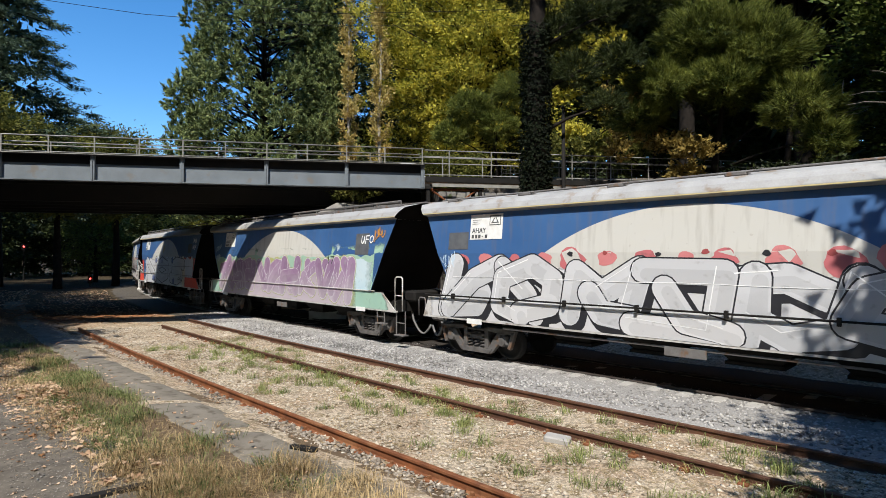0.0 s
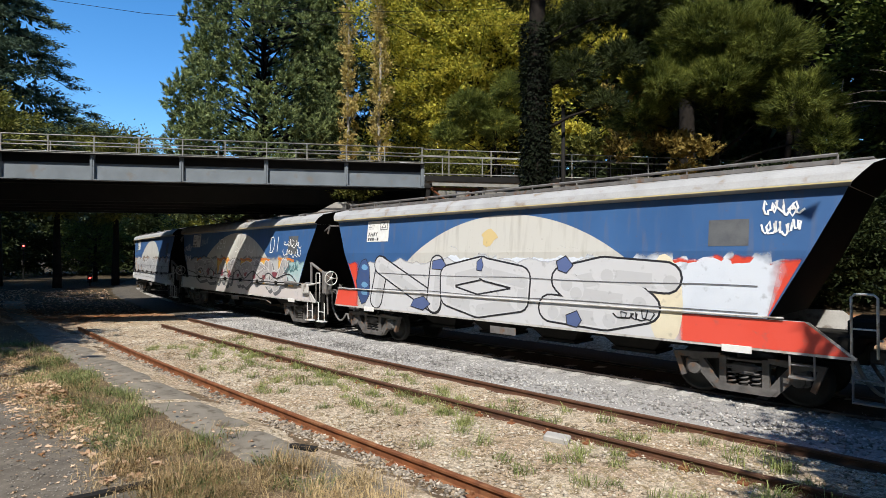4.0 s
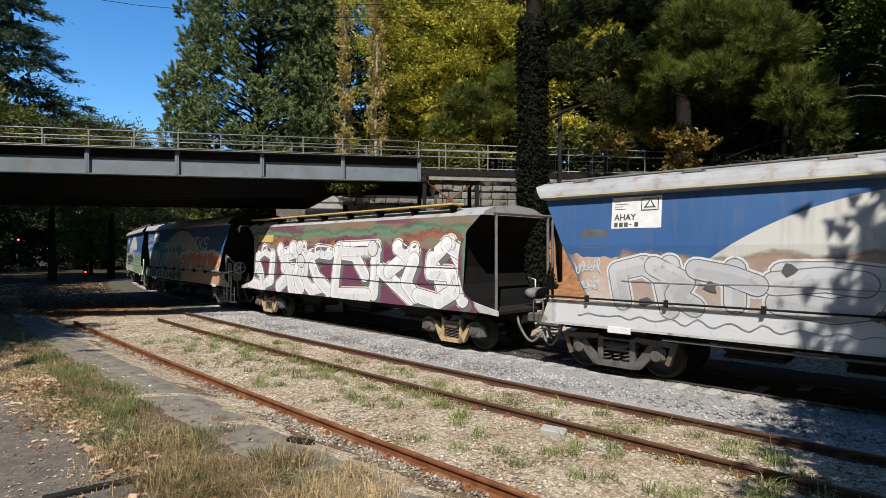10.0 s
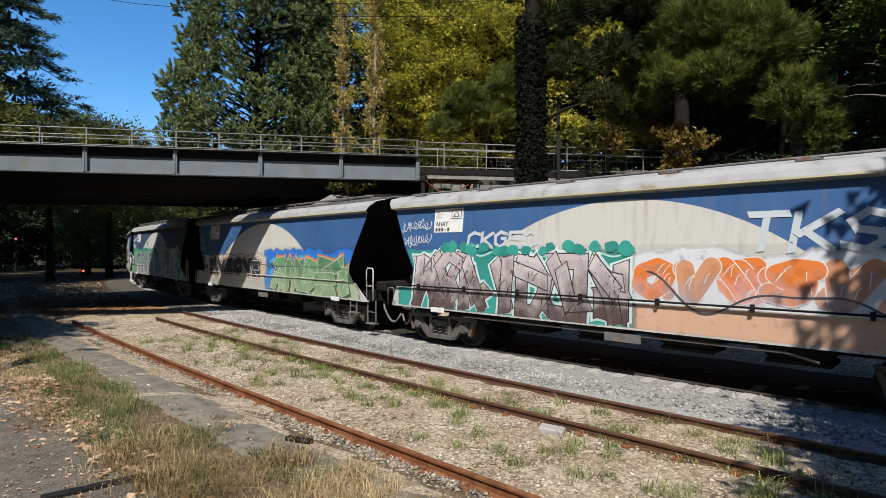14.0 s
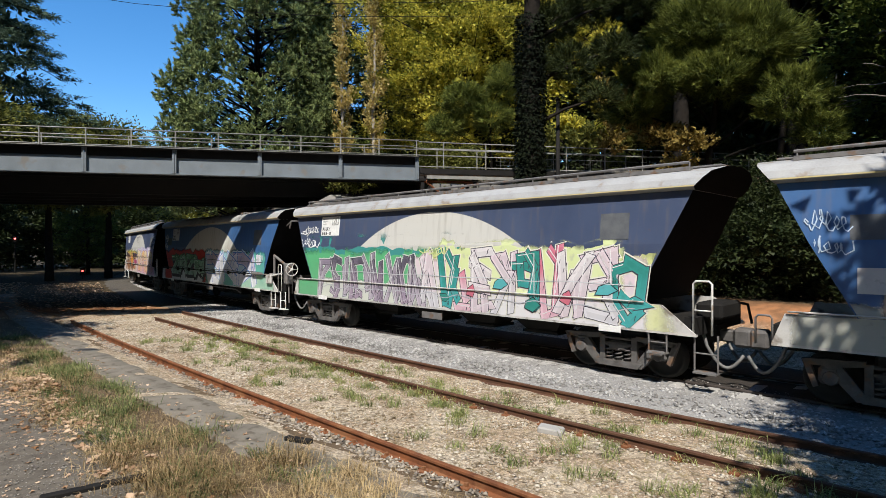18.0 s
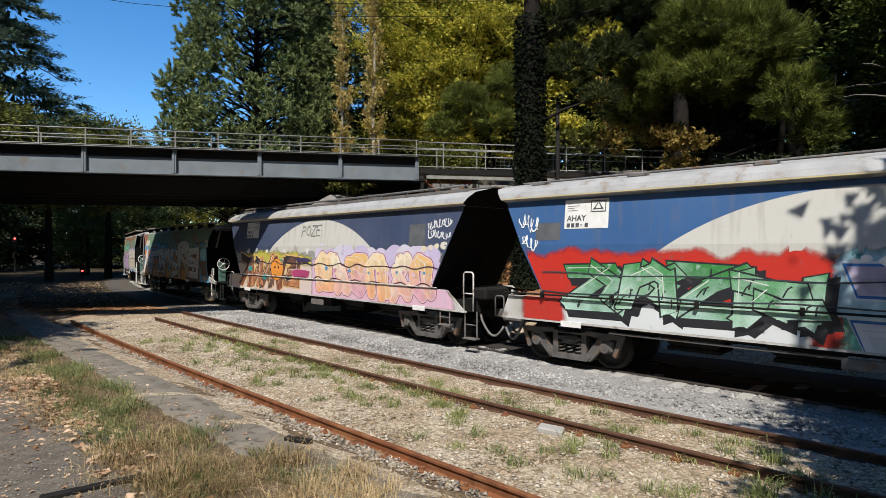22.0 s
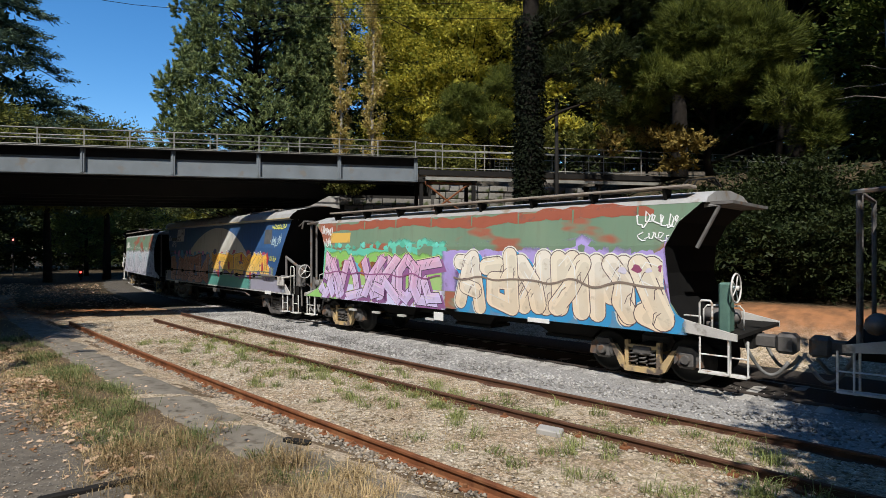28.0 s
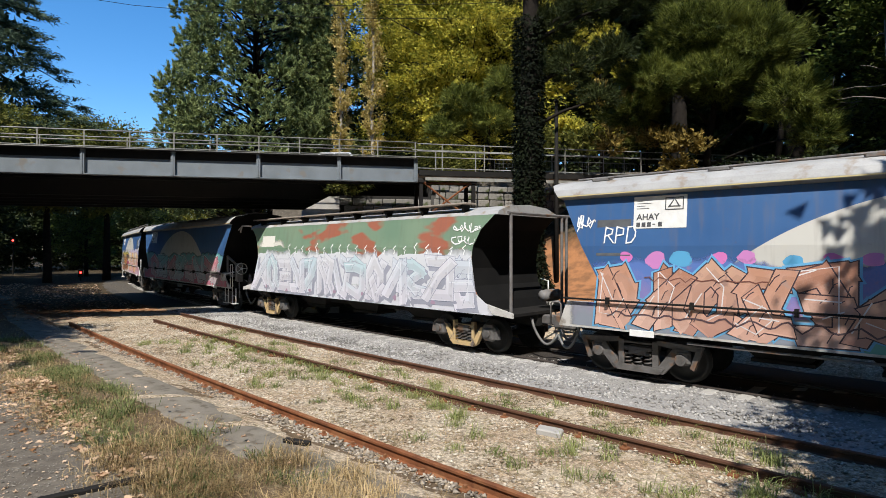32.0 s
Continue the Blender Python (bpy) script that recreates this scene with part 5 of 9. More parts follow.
def spray(c1, c2=None, mist=False):
    """Spray paint that drifts between two tones; as a mist it thins out where the sheet's fade falls."""
    c2 = c2 or tuple(x * 0.8 for x in c1)
    if (c1, c2, mist) not in PAINTS:
        m = PAINTS[c1, c2, mist] = mat("spray_mist" if mist else "spray_paint", c1, 0.5, 0, c2, 2.6, 0.9, 0.03, 40, tuple(0.7 * x + 0.04 for x in c2), 0.12, 5)
        # the second can was sprayed over the foot of the letters
        n, l = m.node_tree.nodes, m.node_tree.links
        ramp = next(x for x in n if x.type == "MAP_RANGE")
        big = ramp.inputs["Value"].links[0].from_socket
        xyz = n.new("ShaderNodeSeparateXYZ")
        tc = next(x for x in n if x.type == "TEX_COORD").outputs["Object"]
        l.new(tc, xyz.inputs[0])
        fade = n.new("ShaderNodeMapRange")
        fade.inputs["From Min"].default_value, fade.inputs["From Max"].default_value = 2.45, 1.1
        fade.inputs["To Min"].default_value, fade.inputs["To Max"].default_value = -0.34, 0.34
        l.new(xyz.outputs[2], fade.inputs["Value"])
        both = n.new("ShaderNodeMath")
        l.new(big, both.inputs[0])
        l.new(fade.outputs[0], both.inputs[1])
        l.new(both.outputs[0], ramp.inputs["Value"])
        if mist:
            at = n.new("ShaderNodeAttribute")
            at.attribute_name = "fade"
            cloudy = n.new("ShaderNodeTexNoise")
            cloudy.inputs["Scale"].default_value, cloudy.inputs["Detail"].default_value = 5.0, 6
            l.new(tc, cloudy.inputs["Vector"])
            amount = n.new("ShaderNodeMath")
            amount.operation = "MULTIPLY_ADD"
            amount.inputs[1].default_value, amount.inputs[2].default_value = 1.2, -0.6
            l.new(cloudy.outputs[0], amount.inputs[0])
            thin = n.new("ShaderNodeMath")
            thin.operation = "MULTIPLY_ADD"
            thin.inputs[1].default_value = 1.5
            l.new(at.outputs["Fac"], thin.inputs[0])
            l.new(amount.outputs[0], thin.inputs[2])
            body = n.new("ShaderNodeMath")
            body.operation, body.use_clamp = "MULTIPLY", True
            l.new(thin.outputs[0], body.inputs[0])
            edge = n.new("ShaderNodeMapRange")
            edge.inputs["From Max"].default_value = 0.2
            l.new(at.outputs["Fac"], edge.inputs["Value"])
            l.new(edge.outputs[0], body.inputs[1])
            mix = n.new("ShaderNodeMixShader")
            clear = n.new("ShaderNodeBsdfTransparent")
            l.new(body.outputs[0], mix.inputs[0])
            l.new(clear.outputs[0], mix.inputs[1])
            l.new(n["Principled BSDF"].outputs[0], mix.inputs[2])
            l.new(mix.outputs[0], n["Material Output"].inputs[0])
    return PAINTS[c1, c2, mist]


BLACK, WHITE = (0.02, 0.02, 0.025), (0.84, 0.84, 0.83)
# plain block letters, drawn stroke by stroke on a ten by ten board
STROKES = {"A": "00 39 59 90/23 73", "B": "00 09 68 75 05/05 85 82 60 00", "C": "98 49 07 02 40 91", "D": "00 09 59 86 83 50 00", "E": "99 09 00 90/05 75", "F": "00 09 99/05 75",
           "G": "98 49 07 02 40 82 85 55", "H": "00 09/90 99/05 95", "I": "40 49", "K": "00 09/99 14/34 90", "L": "09 00 90", "M": "00 09 44 99 90", "N": "00 09/09 90/90 99",
           "O": "49 07 02 40 82 87 49", "P": "00 09 78 75 04", "R": "00 09 78 75 04/34 90", "S": "98 49 17 25 74 82 50 01", "T": "09 99/49 40", "U": "09 02 30 62 79 70", "V": "09 40 99",
           "1": "27 49 40", "7": "09 99 30", "W": "09 20 46 70 99", "X": "09 90/00 99", "Y": "09 45 99/45 40", "Z": "09 99 00 90", "J": "69 62 30 02", "Q": "49 07 02 40 82 87 49/53 90"}


def strokes(ch, rnd, wild):
    """The lines of one letter in a unit box, bent a little by the hand that sprayed it."""
    j = lambda: rnd.uniform(-wild, wild)
    return [[(int(q[0]) / 9 - 0.5 + j(), int(q[1]) / 9 - 0.5 + j()) for q in s.split()] for s in STROKES[ch].split("/")]


def tangle(ch, rnd, wild):
    """A form that only looks like a letter: mirrored, with hooks, slashes and arms that reach into its neighbours."""
    mx, mz = rnd.choice((-1, -1, 1)), rnd.choice((-1, -1, 1))
    out = [[(mx * x, mz * z) for x, z in q] for q in strokes(ch, rnd, wild)]
    if rnd.random() < 0.5 and len(out) > 1:
        out = out[:-1]
    j = lambda a, b: rnd.uniform(a, b)
    arms = ([(-0.62, j(0.15, 0.5)), (-0.05, j(0.2, 0.5)), (0.35, j(-0.1, 0.3))], [(0.62, j(-0.5, -0.1)), (0.1, j(-0.5, -0.2)), (-0.2, j(-0.1, 0.3))],
            [(-0.5, -0.5), (j(-0.2, 0.2), j(-0.1, 0.2)), (0.6, 0.5)], [(-0.55, 0.46), (j(-0.1, 0.1), j(-0.3, 0.0)), (0.2, -0.5)], [(0.05, 0.52), (0.5, j(0.1, 0.4)), (0.35, -0.2), (0.62, -0.45)])
    for _ in range(rnd.choice((1, 1, 2))):
        out.insert(rnd.randrange(len(out) + 1), list(rnd.choice(arms)))
    return out


def bar(v, f, path, width, e, soft):
    """A fat stroke: slabs from point to point, with round or slanted joints; each lies a hair above the last."""
    n = 0
    for i in range(len(path) - 1):
        (ax, az), (bx, bz) = path[i], path[i + 1]
        d = math.hypot(bx - ax, bz - az) or 1
        ux, uz = (bx - ax) / d, (bz - az) / d
        h = width / 2
        c = 0 if soft else h * 0.75
        s = 0 if soft else h * 0.35
        k = len(v)
        q = [(ax - ux * (c + s) - uz * h, az - uz * (c + s) + ux * h), (ax - ux * (c - s) + uz * h, az - uz * (c - s) - ux * h),
             (bx + ux * (c + s) + uz * h, bz + uz * (c + s) - ux * h), (bx + ux * (c - s) - uz * h, bz + uz * (c - s) + ux * h)]
        v += [on_sheet(x, z, e + 0.00006 * n) for x, z in q]
        f.append((k, k + 1, k + 2, k + 3))
        n += 1
    if soft:
        for x, z in path:
            k = len(v)
            v += [on_sheet(x + width / 2 * math.cos(a * math.pi / 7), z + width / 2 * math.sin(a * math.pi / 7), e + 0.00006 * n) for a in range(14)]
            f.append(tuple(range(k, k + 14)))
            n += 1


def piece(w, text, seed, x0, x1, z0, z1, fills, line_c, fat=0.30, thick=0.03, halo=None, halo_w=0.07, drop=None, shine=None, soft=False, wild=0.06, lean=0.08, over=1.0, base=0.0030, ink=None, plain=False):
    """One painted piece: the letters of text side by side, each stroke with its edge, over an outer edge and a drop shadow."""
    rnd = random.Random(seed)
    n = len(text)
    step = (x1 - x0) / n
    laid = []
    for i, ch in enumerate(text):
        hgt = (z1 - z0) * rnd.uniform(0.88, 1.04)
        cz = (z0 + z1) / 2 + rnd.uniform(-0.04, 0.04) * (z1 - z0)
        cx = x0 + step * (i + 0.5) + rnd.uniform(-0.06, 0.06) * step
        wd = step * rnd.uniform(0.92, 1.12) * over
        ft = fat * min(1.0, step / 0.9) * rnd.uniform(0.9, 1.1)
        a = rnd.uniform(-0.12, 0.12)
        put = lambda x, z: (cx + x * max(wd - ft, 0.2) + lean * z * hgt + a * z * wd * 0.5, cz + z * max(hgt - ft, 0.2) + a * x * 0.25)
        laid.append((ft, [[put(x, z) for x, z in s] for s in (strokes if plain else tangle)(ch, rnd, wild)]))
    for colour, grow, e, dx, dz, name, lab in ((halo, halo_w, base, 0, 0, "paint_edge", "outer edge of the sprayed letters"), (drop, thick, base + 0.0007, 0.10, -0.10, "paint_shadow", "painted drop shadow of the letters")):
        if colour:
            v, f = [], []
            for ft, ss in laid:
                for k, s in enumerate(ss):
                    bar(v, f, [(x + dx, z + dz) for x, z in s], ft + 2 * (thick + grow), e + 0.0001 * k, soft)
            part(name, mesh(name, v, f, spray(colour)), w, lab)
    for i, (ft, ss) in enumerate(laid):
        e = base + 0.0016 + 0.0036 * (i % 2)
        vo, fo, vi, fi, vs, fs, vd, fd = [], [], [], [], [], [], [], []
        for k, s in enumerate(ss):
            bar(vo, fo, s, ft + 2 * thick, e + 0.0012 * k, soft)
            bar(vi, fi, s, ft, e + 0.0012 * k + 0.0005, soft)
            bar(vd, fd, [(x + 0.15 * ft, z - 0.17 * ft) for x, z in s], ft * 0.52, e + 0.0012 * k + 0.0009, soft)
            if shine:
                o = 0.26 * ft
                ribbon(vs, fs, [(x - o, z + o) for x, z in s[: max(2, len(s) // 2 + 1)]], 0.022, e + 0.0046)
            if ink:
                for _ in range(2):
                    m = rnd.randrange(len(s) - 1)
                    (ax, az), (bx, bz) = s[m], s[m + 1]
                    t, o = rnd.uniform(0.2, 0.8), rnd.uniform(-0.3, 0.3) * ft
                    px, pz = ax + (bx - ax) * t, az + (bz - az) * t
                    ribbon(vs if not shine else vo, fs if not shine else fo, [(px + o, pz - 0.3 * ft), (px + o * 0.4 + 0.05, pz + 0.05), (px + 0.3 * ft, pz + 0.25 * ft - o * 0.3)], thick * 0.8, e + 0.0044)
        under = part("paint_outline", mesh("paint_outline", vo, fo, spray(line_c)), w, "outline of a sprayed letter")
        part("paint_letter", mesh("paint_letter", vi, fi, spray(*fills[i % len(fills)])), under, "sprayed letter")
        c1, c2 = fills[i % len(fills)]
        part("paint_shade", mesh("paint_shade", vd, fd, spray(tuple(0.87 * x for x in c1), tuple(0.87 * x for x in c2))), under, "darker second coat in a letter")
        if vs:
            part("paint_stroke", mesh("paint_stroke", vs, fs, spray(shine or ink)), under, "thin sprayed highlight")


def blot(w, seed, cx, cz, rx, rz, colour, e=0.0026, n=18, rough=0.12, edge=None):
    """A filled uneven round."""
    rnd = random.Random(seed)
    ph = [rnd.uniform(0, 6.28) for _ in range(3)]
    ring = lambda g: [(cx + (rx + g) * math.cos(a) * (1 + rough * math.sin(3 * a + ph[0]) + 0.6 * rough * math.sin(5 * a + ph[1])),
                       cz + (rz + g) * math.sin(a) * (1 + rough * math.sin(2 * a + ph[2]))) for a in (2 * math.pi * i / n for i in range(n))]
    for colour_, g, d in ((edge, 0.025, 0.0), (colour, 0.0, 0.0005)):
        if colour_:
            part("paint_accent", mesh("paint_accent", [on_sheet(x, z, e + d) for x, z in ring(g)], [tuple(range(n))], spray(colour_)), w, "small sprayed patch of colour")


def row_of_blots(w, seed, x0, x1, z, r, colours, n, e=0.0022, rough=0.15, edge=None):
    rnd = random.Random(seed)
    for i in range(n):
        s = rnd.uniform(0.7, 1.25)
        blot(w, seed + i, x0 + (x1 - x0) * (i + 0.5) / n + rnd.uniform(-0.1, 0.1), z + rnd.uniform(-0.06, 0.06), r * s * 1.25, r * s, colours[i % len(colours)], e + 0.00012 * (i % 5), 16, rough, edge)


def wave(w, seed, x0, x1, z, amp, length, colour, thick=0.03, e=0.0144):
    """One long uneven wavy stroke."""
    rnd = random.Random(seed)
    ph = rnd.uniform(0, 6.28)
    k = max(8, int((x1 - x0) / 0.1))
    pts = []
    for i in range(k + 1):
        x = x0 + (x1 - x0) * i / k
        pts.append((x, z + amp * math.sin(x * 6.283 / length + ph) * (0.75 + 0.4 * math.sin(x * 1.3 + ph)) + 0.25 * amp * math.sin(x * 9.1 / length)))
    v, f = [], []
    ribbon(v, f, pts, thick, e)
    part("paint_tag", mesh("paint_tag", v, f, spray(colour)), w, "long wavy sprayed line")


def scrawl(w, seed, x0, x1, z0, z1, colour, n=5, thick=0.03):
    """A thin, quick, illegible tag: loops written in one go, once or twice, and an underline."""
    rnd = random.Random(seed)
    lines = 2 if z1 - z0 > 0.55 else 1
    h = (z1 - z0) / lines
    for k in range(lines):
        pts, ph, g = [], rnd.uniform(0, 6.28), (x1 - x0) / n
        m = 10 * n
        am, ta = 1.0, 1.0
        for i in range(m + 1):
            if i % 5 == 0:
                am, ta = rnd.uniform(0.35, 1.0), rnd.uniform(0.3, 1.0)
            u = i / m
            a = ph + i * 0.95 + 1.3 * math.sin(i * 0.61 + ph) + rnd.uniform(-0.5, 0.5)
            pts.append((x0 + (x1 - x0) * (0.06 + 0.88 * u) + 0.42 * g * ta * math.cos(a), z0 + h * (k + 0.5) + 0.46 * h * am * math.sin(a) + 0.10 * h * math.sin(u * 5 + ph)))
        v, f = [], []
        ribbon(v, f, pts, thick, 0.0138 + 0.0003 * k)
        part("paint_tag", mesh("paint_tag", v, f, spray(colour)), w, "thin sprayed scrawl")


def words(w, text, x0, z0, height, colour, thick=0.05, width=0.75, slant=0.08):
    """A word that can be read, in thin brushed block letters."""
    rnd = random.Random(len(text))
    v, f = [], []
    for i, ch in enumerate(text):
        cx = x0 + height * width * (i * 1.25 + 0.5)
        for k, q in enumerate(strokes(ch, rnd, 0.03)):
            bar(v, f, [(cx + x * height * width + slant * z * height, z0 + height * (0.5 + z)) for x, z in q], thick, 0.0138 + 0.0003 * k, False)
    part("paint_word", mesh("paint_word", v, f, spray(colour)), w, "brushed block word")


def patch(w, x0, x1, z0, z1, colour, e=0.0025):
    v = [(x0, -side(z0) - e, z0), (x1, -side(z0) - e, z0), (x1, -side(z1) - e, z1), (x0, -side(z1) - e, z1)]
    part("paint_patch", mesh("paint_patch", v, [(0, 1, 2, 3)], colour), w, "painted-over patch")


def wash(w, seed, x0, x1, z0, z1, colours, e=0.0012, soft=0.10, ends=0.25, uneven=1.0):
    """A broad coat over sill and sheet, with an uneven upper edge that thins out into mist."""
    rnd = random.Random(seed)
    m = 56
    v, f, fade = [], [], []
    ph = [rnd.uniform(0, 6) for _ in range(3)]
    for lo, hi in ((z0, 1.555), (1.565, z1)):
        if hi <= lo:
            continue
        k = len(v)
        upper = hi > 1.56
        for j in range(m + 1):
            x = x0 + (x1 - x0) * j / m
            t = hi + (uneven * (0.20 * noise.noise(Vector((x * 0.9, ph[0], seed))) + 0.12 * noise.noise(Vector((x * 2.6, ph[1], seed))) + 0.07 * noise.noise(Vector((x * 6.0, ph[2], seed)))) if upper else 0)
            side_fade = min(1.0, (x - x0) / ends + 0.02, (x1 - x) / ends + 0.02) if ends else 1.0
            zs = (lo, max(lo + 0.02, t - soft), max(lo + 0.04, t + soft)) if upper else (lo, (lo + hi) / 2, hi)
            for z, q in zip(zs, (1.0, 1.0, 0.0 if upper else 1.0)):
                v.append(on_sheet(x, z, e))
                fade.append(q * side_fade)
        for j in range(m):
            for r in (0, 1):
                a = k + 3 * j + r
                f.append((a, a + 3, a + 4, a + 1))
    me = bpy.data.meshes.new("paint_wash")
    me.from_pydata(v, [], f)
    me.materials.append(spray(*colours, mist=True))
    me.attributes.new("fade", "FLOAT", "POINT").data.foreach_set("value", fade)
    part("paint_wash", me, w, "broad sprayed coat")


# ---- the wagons, from the head of the train ----
GREYS, LILAC, TEAL, MINT = (0.58, 0.58, 0.59), (0.38, 0.27, 0.42), (0.03, 0.25, 0.21), (0.33, 0.50, 0.38)
ORANGE, RED, PINK, CREAMY = (0.74, 0.20, 0.04), (0.66, 0.06, 0.03), (0.66, 0.36, 0.48), (0.72, 0.62, 0.40)
MUSTARD, SKYBLUE, DEEPBLUE, BROWN = (0.72, 0.42, 0.08), (0.16, 0.50, 0.68), (0.03, 0.14, 0.50), (0.20, 0.10, 0.07)
GREEN, PURPLE, ROSE = (0.13, 0.30, 0.14), (0.17, 0.05, 0.10), (0.50, 0.14, 0.15)
PALE = (0.62, 0.60, 0.58)
TYPE_B, FLIPPED, SECOND, NAVIES = (5, 11, 12, 14, 18), (5, 14), (1, 2, 7, 8, 10, 16), (8, 10)


def paint_0(w):
    wash(w, 1, -6.9, 6.9, 1.04, 2.30, (GREYS, (0.54, 0.53, 0.53)), soft=0.05)
    row_of_blots(w, 3, -6.1, 6.2, 2.58, 0.22, (ROSE, (0.58, 0.20, 0.20)), 15)
    piece(w, "BOMEUCE", 2, -6.15, 6.2, 1.00, 2.62, ((GREYS, (0.50, 0.50, 0.51)), ((0.54, 0.54, 0.55), (0.58, 0.57, 0.57))), BLACK, 0.50, 0.030, None, 0, BLACK, WHITE, True, 0.07, 0.16, 1.12)
    for k, z in ((4, 2.14), (5, 1.62)):
        wave(w, k, -6.0, 6.0, z, 0.012, 4.0, WHITE, 0.014)
    row_of_blots(w, 6, -3.0, 4.0, 2.72, 0.05, (BLACK, (0.3, 0.06, 0.06)), 7, 0.0035)
    scrawl(w, 7, -6.6, -5.9, 2.35, 2.8, (0.55, 0.68, 0.78), 4, 0.018)
    patch(w, -6.2, -5.5, 2.85, 3.3, GREYPATCH, 0.0055)


def paint_1(w):
    wash(w, 4, -6.9, 6.9, 1.04, 2.80, (MINT, (0.30, 0.47, 0.38)), soft=0.16)
    wash(w, 41, 2.4, 6.2, 1.6, 2.78, ((0.55, 0.66, 0.70), (0.45, 0.60, 0.66)), 0.0014, 0.2, 0.8)
    wash(w, 42, 2.9, 5.2, 1.04, 2.62, ((0.42, 0.42, 0.16), (0.40, 0.42, 0.22)), 0.0016, 0.15, 0.6)
    wash(w, 43, -1.2, 0.4, 1.6, 2.7, ((0.42, 0.42, 0.16), MINT), 0.0016, 0.15, 0.5)
    wash(w, 5, -5.8, 4.7, 1.04, 2.15, ((0.36, 0.28, 0.36), (0.46, 0.40, 0.44)), 0.0018, 0.08, 0.4)
    piece(w, "VARNDHYAN", 5, -5.8, 5.0, 1.20, 2.66, (((0.32, 0.20, 0.32), (0.44, 0.37, 0.43)), ((0.28, 0.17, 0.28), (0.40, 0.33, 0.39))), (0.72, 0.70, 0.72), 0.46, 0.016, (0.40, 0.40, 0.20), 0.03, soft=True, wild=0.10, lean=0.14, over=1.1, ink=(0.72, 0.70, 0.72))
    words(w, "17", 3.42, 2.42, 0.24, (0.02, 0.03, 0.02), 0.035)
    words(w, "UFO", 5.42, 3.08, 0.24, WHITE, 0.035)
    scrawl(w, 6, 6.05, 6.6, 3.1, 3.6, (0.55, 0.25, 0.06), 3, 0.04)
    scrawl(w, 7, -6.5, -5.9, 2.4, 3.3, (0.5, 0.62, 0.68), 3)


def paint_2(w):
    wash(w, 8, 4.0, 7.2, 1.04, 2.52, (RED, (0.70, 0.08, 0.05)), soft=0.06)
    wash(w, 9, -7.2, -5.8, 1.04, 2.5, (RED, (0.70, 0.08, 0.05)), soft=0.06)
    wash(w, 81, -2.5, 6.3, 2.42, 2.66, ((0.66, 0.70, 0.76), (0.58, 0.62, 0.68)), 0.0016, 0.14, 0.5)
    wash(w, 10, -5.6, 4.5, 1.04, 2.48, (GREYS, (0.55, 0.55, 0.56)), 0.0019, 0.05)
    blot(w, 82, 4.15, 1.75, 0.34, 0.95, (0.78, 0.70, 0.52), 0.0022, 20, 0.03)
    piece(w, "NOS", 83, -4.9, 4.3, 1.00, 2.64, ((GREYS, (0.55, 0.55, 0.56)),), BLACK, 0.56, 0.045, soft=True, wild=0.03, lean=0.10, over=0.98, plain=True)
    for x, z, a in ((-2.15, 2.42, 0.30), (-2.9, 1.32, 0.42), (-0.65, 2.42, 0.14), (1.85, 2.45, 0.22), (2.1, 1.25, 0.20)):
        blot(w, int(x * 10) + 90, x, z, a, 0.17, (0.10, 0.14, 0.30), 0.0132, 5, 0.2, BLACK)
    blot(w, 84, -5.55, 1.85, 0.34, 0.72, (0.05, 0.09, 0.22), 0.0030, 10, 0.08, BLACK)
    for z in (1.5, 1.75, 2.3):
        blot(w, int(z * 100), -5.5, z, 0.17, 0.09, (0.16, 0.34, 0.55), 0.0042, 8, 0.1)
    for k, z in ((85, 2.12), (86, 1.66)):
        wave(w, k, -5.0, 5.8, z, 0.015, 5.0, (0.12, 0.12, 0.13), 0.018)
    scrawl(w, 11, 3.1, 3.9, 1.32, 1.6, BLACK, 3, 0.03)
    scrawl(w, 12, 5.85, 6.5, 3.0, 3.65, WHITE, 4, 0.035)
    blot(w, 87, -0.4, 3.12, 0.24, 0.2, (0.60, 0.46, 0.22), 0.003, 14, 0.2)
    patch(w, 4.96, 5.65, 2.84, 3.32, GREYPATCH, 0.0055)


